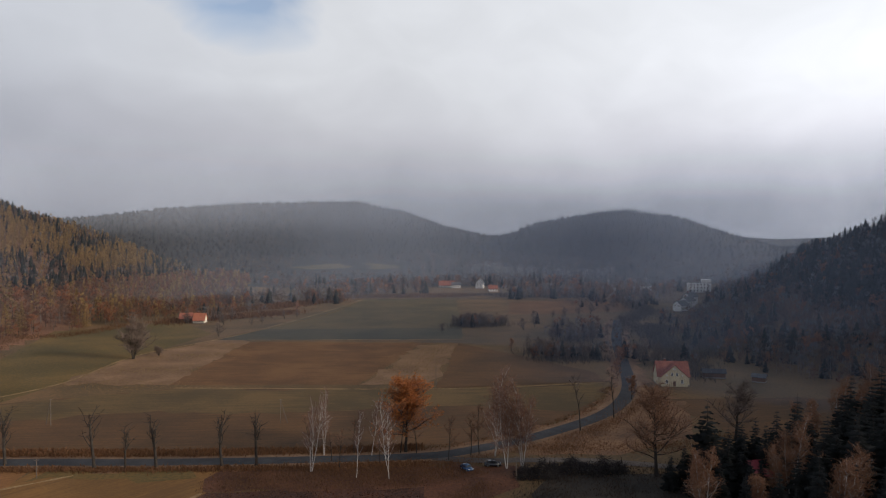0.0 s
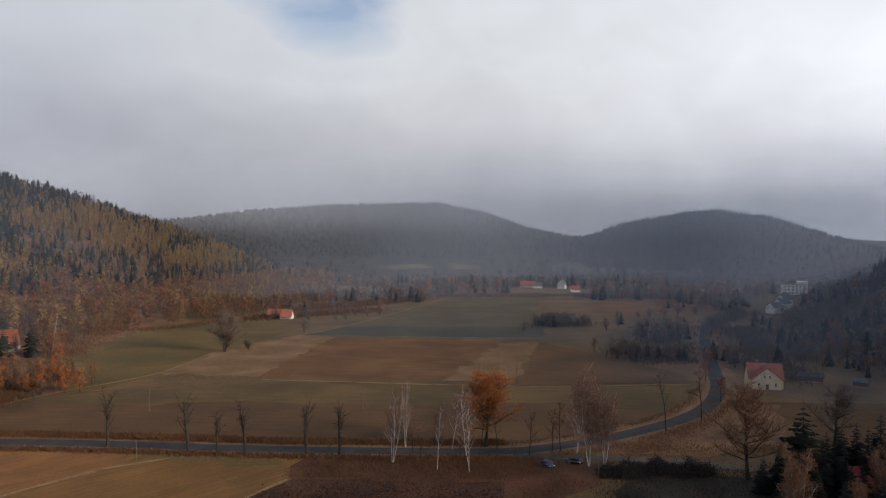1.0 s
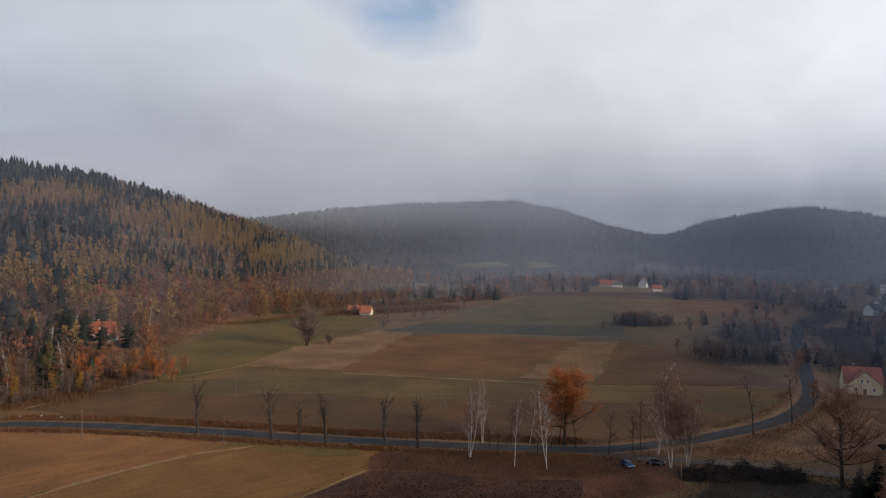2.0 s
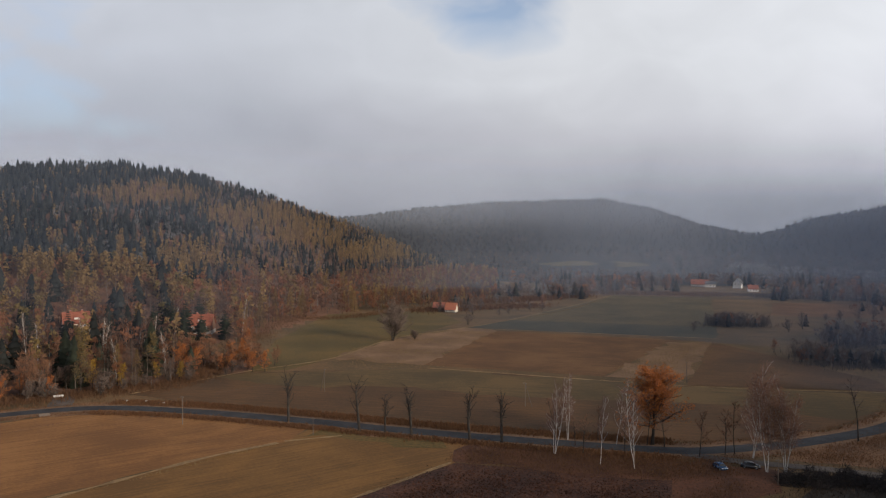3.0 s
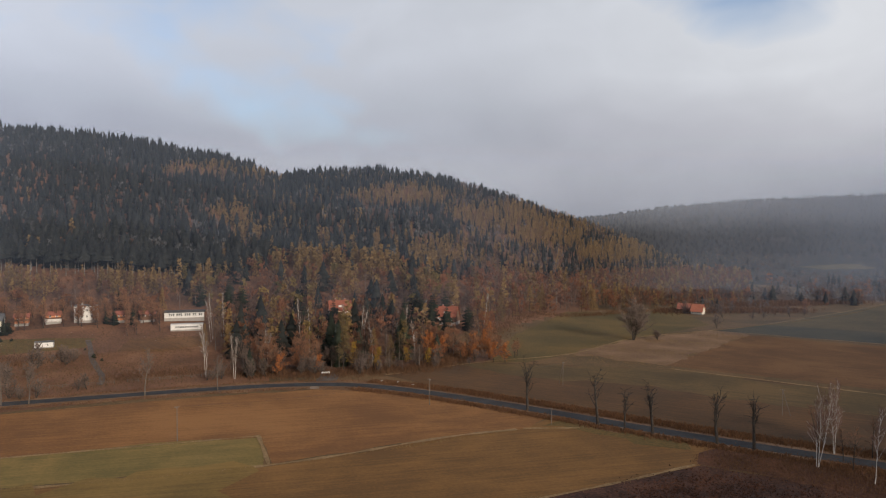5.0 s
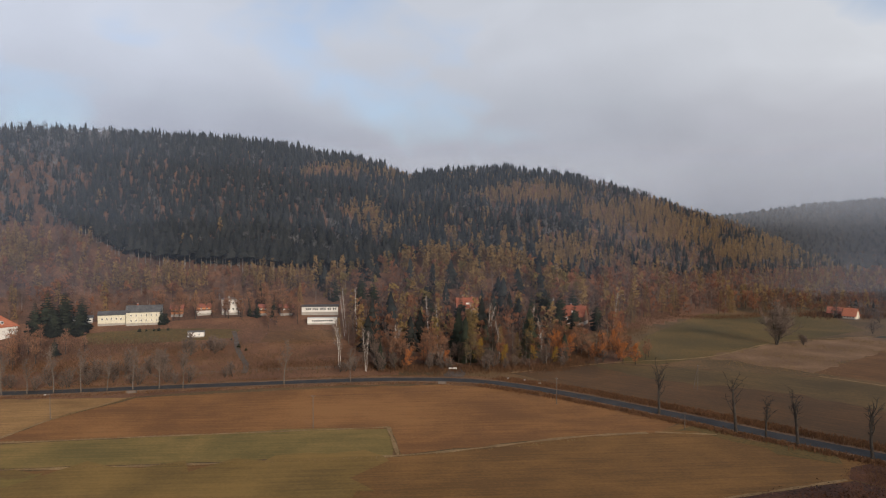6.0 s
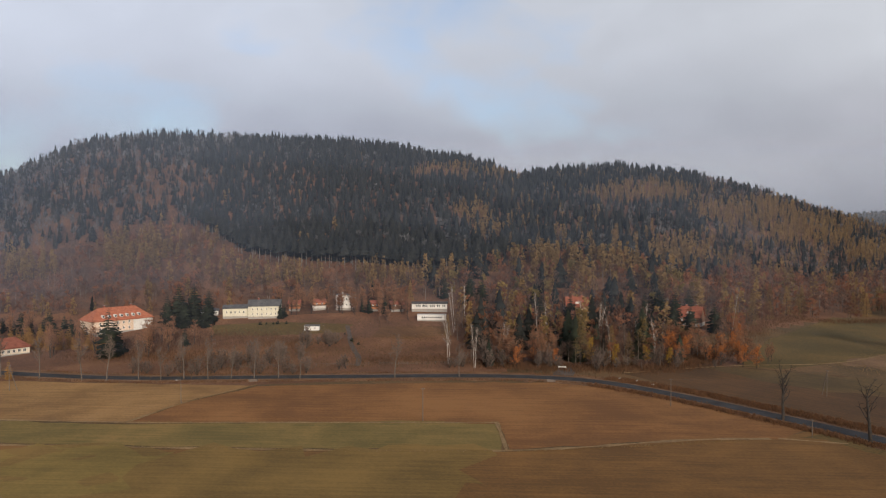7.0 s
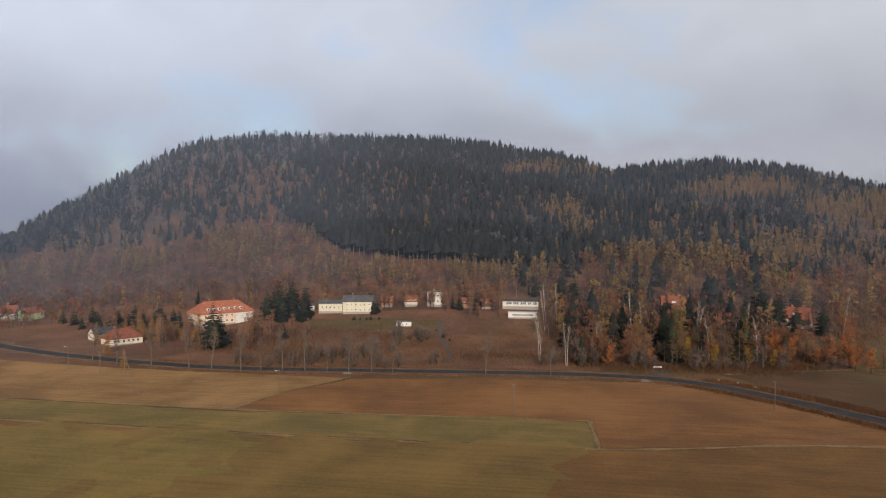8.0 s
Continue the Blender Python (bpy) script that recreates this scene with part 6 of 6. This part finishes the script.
for s in range(2):
    t = spruce_thing("spruce", 16.0, 440 + s, 0.27, 19, LEAF["green_spruce"])
    mine = SPOTS[s::2]
    for o in repeat(t, [p[:2] for p in mine], 70 + s, sizes=[p[2] / 16 for p in mine]):
        tagged(o, "dark green spruce near the houses", "spruce", "spruces round the houses")
ORANGE_NEEDLE = material("orange_needles", [(0.2000, 0.1100, 0.0400), (0.3000, 0.1650, 0.0550), (0.4000, 0.2200, 0.0750)], 0.3, 1.2, tint=0.6, translucent=0.4)
t = spruce_thing("larch", 8.0, 445, 0.2, 12, ORANGE_NEEDLE)
for o in repeat(t, along((-376, 40), (-352, 68), 20, 2.2, 20) + along((-381, 38), (-358, 70), 16, 2.5, 21) + along((-400, 36), (-384, 60), 8, 3, 22) + [(-339, 24), (-303, 27), (-372, 22)], 72, 0.8, 1.3):
    tagged(o, "orange larch in the garden below the large house", "larch", "garden larches")
t = spruce_thing("pine", 7.0, 446, 0.36, 10, LEAF["green_spruce"])
for o in repeat(t, [(-412, 40), (-408, 46), (-404, 52), (-418, 34), (-398, 56), (-392, 62), (-425, 26), (-385, 66), (-415, 56), (-430, 15), (-396, 30), (-390, 22), (-420, 44), (-410, 62), (-402, 44), (-424, 36), (-432, 24), (-438, 10), (-416, 18), (-406, 26)], 73, 0.9, 1.5):
    tagged(o, "bushy dark green pine in the garden", "pine", "garden pines")
t = spruce_thing("shrub", 1.6, 447, 0.4, 7, LEAF["green_spruce"])
for o in repeat(t, [(-360, 146), (-359, 149), (-357, 152), (-356, 154), (-354, 158), (-300, 167), (-292, 166), (-316, 172), (-262, 143)], 74, 0.8, 1.5):
    tagged(o, "small clipped evergreen shrub on the meadow", "shrub", "evergreen shrubs")

# Trees in the valley.
t = tree_thing("round_tree", 17.0, 450, BARK, TWIG, stems=4, radius=0.3, lean=0.14, spread=0.8, limbs=24, twigs=20, reach=0.44, crown_from=0.1, fine=0.075)
for o in repeat(t, [(-132, 360), (-122, 367)], 80, sizes=[1.15, 0.32]):
    tagged(o, "dense leafless round tree on the dry grass", "tree", "field trees")
t = tree_thing("field_tree", 10.0, 451, BARK, TWIG, stems=3, radius=0.14, lean=0.22, spread=0.95, limbs=10, twigs=9, reach=0.52, crown_from=0.1, fine=0.075)
THICKET = scatter(50, 476, 17, 9, 26, 30) + scatter(80, 355, 18, 13, 16, 31) + scatter(98, 414, 15, 20, 14, 32) + [(64, 368), (70, 380), (119, 527), (96, 528), (141, 540), (131, 536), (108, 520), (155, 545), (86, 470), (76, 455), (104, 470)] + [(-110, 436), (-96, 498), (-85, 522), (-78, 530), (-102, 490), (-120, 490), (23, 444)] + scatter(142, 440, 12, 40, 20, 35) + scatter(118, 330, 8, 22, 10, 36) + along((-150, 500), (-120, 520), 7, 3, 37)
for o in repeat(t, THICKET, 81, 0.45, 0.95):
    tagged(o, "leafless grey-brown tree of the valley thicket", "tree", "valley thickets")
t = tree_thing("orange_tree", 9.0, 452, BARK, TWIG, radius=0.16, spread=0.75, limbs=16, twigs=9, reach=0.36, leaves=6, leaf_size=0.26, leaf_mat=PINK_LEAF, crown_from=0.12)
for o in repeat(t, [(56, 374), (90, 300), (98, 322), (84, 262), (-80, 545), (-150, 520), (120, 300), (150, 330), (165, 320)], 82, 0.6, 1.1):
    tagged(o, "small russet tree beside the thicket", "tree", "russet valley trees")


def plant_valley():
    """Far trees: belts along the valley's end and round the village."""
    clouds = {}
    belts = [(-70, 700, 60, 30, 110), (20, 745, 80, 22, 150), (130, 690, 60, 34, 190), (200, 640, 40, 40, 140), (240, 720, 60, 60, 180), (170, 590, 34, 16, 60), (-20, 830, 140, 50, 220), (120, 830, 90, 50, 180), (235, 500, 30, 26, 60), (190, 470, 20, 40, 90), (172, 400, 18, 50, 100), (-110, 640, 60, 40, 150), (-140, 570, 40, 25, 60), (100, 470, 24, 20, 16), (122, 370, 10, 22, 16), (132, 340, 12, 16, 20), (82, 354, 20, 12, 70), (98, 416, 16, 18, 60), (112, 350, 12, 16, 30), (120, 440, 14, 30, 50), (165, 340, 18, 16, 30), (205, 345, 24, 20, 40), (150, 690, 50, 20, 90), (50, 477, 17, 9, 60)]
    for k, (x, y, rx, ry, n) in enumerate(belts):
        for px, py in scatter(x, y, rx, ry, n, 500 + k):
            kind = ("bare", "bare", "bare", "grey", "bare", "grey", "bare", "spruce", "beech")[RNG.integers(9)]
            h = RNG.uniform(4, 9) if py < 620 else RNG.uniform(7, 15)
            if 26 < px < 104 and 676 < py < 815:
                continue
            if math.hypot(px - 215, py - 545) < 26 or math.hypot(px - 262, py - 640) < 24:
                continue
            clouds.setdefault(kind, Cloud()).put(KINDS[kind][RNG.integers(len(KINDS[kind]))], (px, py, float(height(px, py)) - 0.1), (h, h, h), RNG.uniform(0, 6.28), RNG.random())
    # frosted trees at the hill's foot behind the village
    for k, (x, y, rx, ry, n) in enumerate([(119, 985, 28, 30, 70), (215, 890, 46, 20, 60), (150, 930, 30, 20, 30)]):
        for px, py in scatter(x, y, rx, ry, n, 560 + k):
            h = RNG.uniform(11, 19)
            clouds.setdefault("grey", Cloud()).put(KINDS["grey"][RNG.integers(5)], (px, py, float(height(px, py)) - 0.1), (0.8 * h, 0.8 * h, h), RNG.uniform(0, 6.28), RNG.uniform(0.6, 1))
    for kind, cloud in clouds.items():
        tagged(cloud.build("valley_" + WORDS[kind][0], [LEAF[kind], BARKS[kind]]), "belt of " + kind + " trees round the far village", "trees", kind="stuff")


plant_valley()


# Dead weeds along the verges and field edges.
def weeds(name, lines, n, spread, h, mat, seed, label, slim=0.22):
    g = np.random.default_rng(seed)
    pts = []
    for line in lines:
        c = smooth_line(line, 1.0)
        pts += [(p.x, p.y) for p in c]
    pts = np.array(pts)
    p = pts[g.integers(0, len(pts), n)] + g.normal(0, 1, (n, 2)) * spread
    z = height(p[:, 0], p[:, 1])
    hh = g.uniform(0.4, 1.0, n) * h
    a = g.uniform(0, 6.28, n)
    w = slim * hh
    base = np.stack([p[:, 0], p[:, 1], z], 1)
    d = np.stack([np.cos(a) * w, np.sin(a) * w, np.zeros(n)], 1)
    top = base + np.stack([g.normal(0, 0.25, n) * hh, g.normal(0, 0.25, n) * hh, hh], 1)
    v = np.stack([base - d, base + d, top + d * 0.4, top - d * 0.6], 1).reshape(-1, 3)
    f = np.arange(4 * n).reshape(-1, 4)
    ob = mesh_object(name, v, f, mat, tint=np.repeat(g.random(n), 4))
    return tagged(ob, label, "weeds", kind="stuff")


def beside(points, off):
    c = smooth_line(points, 6.0)
    out = []
    for i, q in enumerate(c):
        d = (c[min(i + 1, len(c) - 1)] - c[max(i - 1, 0)]).normalized()
        out.append((q.x + d.y * off, q.y - d.x * off))
    return out


WEED = material("dead_weeds", [(0.0938, 0.0450, 0.0228), (0.1500, 0.0725, 0.0348), (0.2188, 0.1150, 0.0528)], 0.2, 1.5, tint=0.6, translucent=0.4)
PALE_WEED = material("pale_dead_grass", [(0.16, 0.105, 0.05), (0.235, 0.155, 0.075), (0.32, 0.215, 0.11)], 0.2, 1.5, tint=0.6, translucent=0.4)
SLOPE_WEED = material("red_grass", [(0.07, 0.04, 0.022), (0.12, 0.072, 0.038), (0.18, 0.115, 0.06)], 0.05, 1.5, tint=0.6, translucent=0.4)
UNDER = material("undergrowth", [(0.07, 0.037, 0.021), (0.12, 0.062, 0.033), (0.19, 0.10, 0.05)], 0.1, 1.5, tint=0.7, translucent=0.4)
# Weeds coloured dark for the shade under the foreground trees.
DARK_WEED = material("shade_dark_weeds", [(0.022, 0.015, 0.011), (0.04, 0.026, 0.018), (0.07, 0.045, 0.028)], 0.1, 1.5, tint=0.7)
MAIN = ROAD[4:-3]
weeds("verge_weeds", [beside(MAIN, 6.5), beside(MAIN, -7.0)], 16000, 1.2, 0.5, WEED, 1, "rusty dead weeds along the road's verges")
weeds("ditch_weeds", [beside(ROAD[9:15], 6.0), beside(ROAD[9:15], -6.8), beside(ROAD[9:15], -9.5)], 26000, 1.2, 0.8, WEED, 12, "tall rust-brown dead weeds filling the roadside ditch")
weeds("edge_grass", [[(-98, 176), (-131, 114), (-170, 64), (-235, -12), (-290, -70)], [(-152, 130), (-192, 76), (-214, 46)], [(-131, 115), (-152, 130)], [(-48, 173), (-64, 140), (-90, 100)], [(-91, 292), (13, 285), (82, 293)], [(-162, 262), (-140, 303), (-134, 368), (-109, 420), (-60, 540), (-36, 672)], [(-214, 47), (-228, 67), (-240, 95)]], 9000, 0.5, 0.4, PALE_WEED, 2, "pale dry grass along the field edges")
weeds("rough_grass", [[(-139, 303), (-95, 297)], [(-137, 330), (-93, 330)], [(-134, 365), (-90, 370)], [(-112, 400), (-88, 400)], [(-10, 300), (18, 395)], [(2, 294), (26, 398)]], 9000, 6.0, 0.5, PALE_WEED, 3, "tall pale dry grass on the rough ground")
weeds("slope_grass", [[(-280, 80), (-262, 125), (-240, 170)], [(-300, 90), (-290, 140), (-262, 185)], [(-320, 110), (-315, 160), (-285, 205)], [(-345, 130), (-330, 190), (-300, 215)]], 14000, 8.0, 0.6, SLOPE_WEED, 5, "rough reddish-brown grass on the meadow slope")
weeds("bracken_weeds", [[(-46, 177), (-20, 176), (6, 178)], [(-46, 182), (-18, 182), (14, 181)], [(-44, 187), (-10, 187), (20, 185)], [(8, 160), (20, 176)]], 16000, 2.4, 0.5, UNDER, 13, "rust-brown bracken beneath the birches", 0.16)
weeds("bank_weeds", [[(40, 200), (60, 222), (85, 260)], [(35, 203), (80, 205), (100, 215)], [(-22, 188), (14, 188)], [(-30, 192), (20, 192)]], 18000, 3.0, 0.42, WEED, 4, "rusty bracken and weeds on the road's bank")

EDGE = [(d * math.sin(radians(a)), d * math.cos(radians(a))) for a, d in ((-60, 300), (-54, 300), (-50, 290), (-46, 285), (-40, 288), (-36, 296), (-33, 338), (-31, 398), (-28, 475), (-24, 490), (-20, 530))]
weeds("undergrowth", [EDGE[2:7], EDGE[2:7], EDGE], 22000, 5.0, 1.2, UNDER, 6, "brown and rusty undergrowth along the wood's edge", 0.09)
weeds("garden_weeds", [[(-345, 60), (-320, 85), (-290, 110)], [(-400, 30), (-360, 75), (-330, 110)], [(-370, 95), (-340, 125), (-310, 150)]], 16000, 7.0, 1.2, UNDER, 7, "brown scrub between the gardens and the road", 0.1)

weeds("shaded_weeds", [[(24, 132), (34, 168), (40, 180)], [(40, 125), (52, 176)], [(60, 178), (90, 190), (130, 204)], [(60, 110), (66, 170)], [(34, 184), (60, 183)]], 20000, 4.0, 0.6, DARK_WEED, 9, "weeds under the foreground trees, their colour darkened for the shade", 0.14)

BRUSH = material("brush_twigs", [(0.0600, 0.0500, 0.0440), (0.0950, 0.0760, 0.0640), (0.1500, 0.1150, 0.0920)], 0.1, 1.5, tint=0.7, translucent=0.3)
weeds("valley_brush", [[(70, 344), (84, 348), (96, 345)], [(66, 366), (86, 372)], [(92, 400), (106, 425)], [(132, 330), (146, 400), (166, 470)], [(150, 350), (176, 420)], [(126, 300), (134, 330)], [(36, 474), (64, 478)], [(160, 500), (190, 560), (200, 640)], [(90, 690), (190, 680)], [(40, 700), (110, 712)]], 24000, 5.0, 2.4, BRUSH, 10, "dense brown brushwood filling the valley floor", 0.07)
weeds("cottage_scrub", [[(-165, 500), (-120, 535), (-85, 560)], [(-120, 590), (-60, 660)], [(-150, 560), (-90, 620)], [(-60, 690), (60, 700)]], 14000, 7.0, 3.0, UNDER, 11, "rusty scrub round the field's far corner", 0.08)

CLODS = [[(-53, 138), (-42, 169)], [(-45, 128), (-32, 169)], [(-35, 120), (-20, 169)], [(-20, 115), (-8, 169)], [(-8, 118), (0, 166)], [(-70, 104), (-55, 128)]]
weeds("soil_clods", CLODS, 16000, 3.6, 0.30, MAT["plough"], 8, "rough clods of ploughed red-brown soil", 0.7)

# ---------------------------------------------------------------- haze sheets
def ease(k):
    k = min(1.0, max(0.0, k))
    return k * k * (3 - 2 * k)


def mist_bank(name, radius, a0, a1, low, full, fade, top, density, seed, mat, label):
    """A see-through sheet curved round the camera, standing in for haze: it thickens from low to full and thins out
    from fade to top.
    """
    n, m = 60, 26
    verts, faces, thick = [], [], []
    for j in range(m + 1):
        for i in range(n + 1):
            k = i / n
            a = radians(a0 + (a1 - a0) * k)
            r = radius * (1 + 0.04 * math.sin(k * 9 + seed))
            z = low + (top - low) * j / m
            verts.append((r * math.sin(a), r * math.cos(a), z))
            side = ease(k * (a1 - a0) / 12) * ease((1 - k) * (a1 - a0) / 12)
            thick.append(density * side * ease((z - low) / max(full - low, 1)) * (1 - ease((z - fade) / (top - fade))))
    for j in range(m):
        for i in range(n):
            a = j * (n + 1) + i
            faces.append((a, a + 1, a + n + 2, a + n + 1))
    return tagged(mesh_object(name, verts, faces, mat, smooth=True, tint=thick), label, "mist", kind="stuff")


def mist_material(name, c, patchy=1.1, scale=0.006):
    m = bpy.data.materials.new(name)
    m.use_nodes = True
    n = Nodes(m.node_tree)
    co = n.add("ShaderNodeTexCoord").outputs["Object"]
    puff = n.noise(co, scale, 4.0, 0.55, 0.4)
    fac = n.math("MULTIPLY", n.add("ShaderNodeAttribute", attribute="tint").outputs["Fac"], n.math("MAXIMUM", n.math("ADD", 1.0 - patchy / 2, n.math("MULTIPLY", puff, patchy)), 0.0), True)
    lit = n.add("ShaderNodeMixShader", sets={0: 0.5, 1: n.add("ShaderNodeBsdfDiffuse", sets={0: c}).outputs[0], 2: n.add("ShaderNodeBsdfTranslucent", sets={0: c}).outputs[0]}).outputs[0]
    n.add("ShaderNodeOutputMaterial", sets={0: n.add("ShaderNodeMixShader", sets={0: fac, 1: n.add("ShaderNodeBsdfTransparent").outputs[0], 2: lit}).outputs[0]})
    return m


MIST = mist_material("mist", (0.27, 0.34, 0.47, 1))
FAR_MIST = mist_material("far_haze", (0.37, 0.43, 0.54, 1))
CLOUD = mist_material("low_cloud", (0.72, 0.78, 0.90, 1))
# Added sheets, concentric with the camera, paint haze and low cloud over the hills.
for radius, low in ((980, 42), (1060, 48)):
    mist_bank("low_cloud", radius, -80, 82, low, 106, 130, 200, 0.20, radius, CLOUD, "see-through pale sheet standing in for low cloud on the hilltops")
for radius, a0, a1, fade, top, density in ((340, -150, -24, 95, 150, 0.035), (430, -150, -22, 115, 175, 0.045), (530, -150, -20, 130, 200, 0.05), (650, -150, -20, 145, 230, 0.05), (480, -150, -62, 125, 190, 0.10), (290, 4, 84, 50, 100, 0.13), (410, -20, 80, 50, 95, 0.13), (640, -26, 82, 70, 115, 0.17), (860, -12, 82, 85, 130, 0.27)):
    mist_bank("mist_bank", radius, a0, a1, -2, -1, fade, top, density, radius, FAR_MIST if radius in (640, 860) else MIST, "see-through grey sheet standing in for mist and haze across the valley")
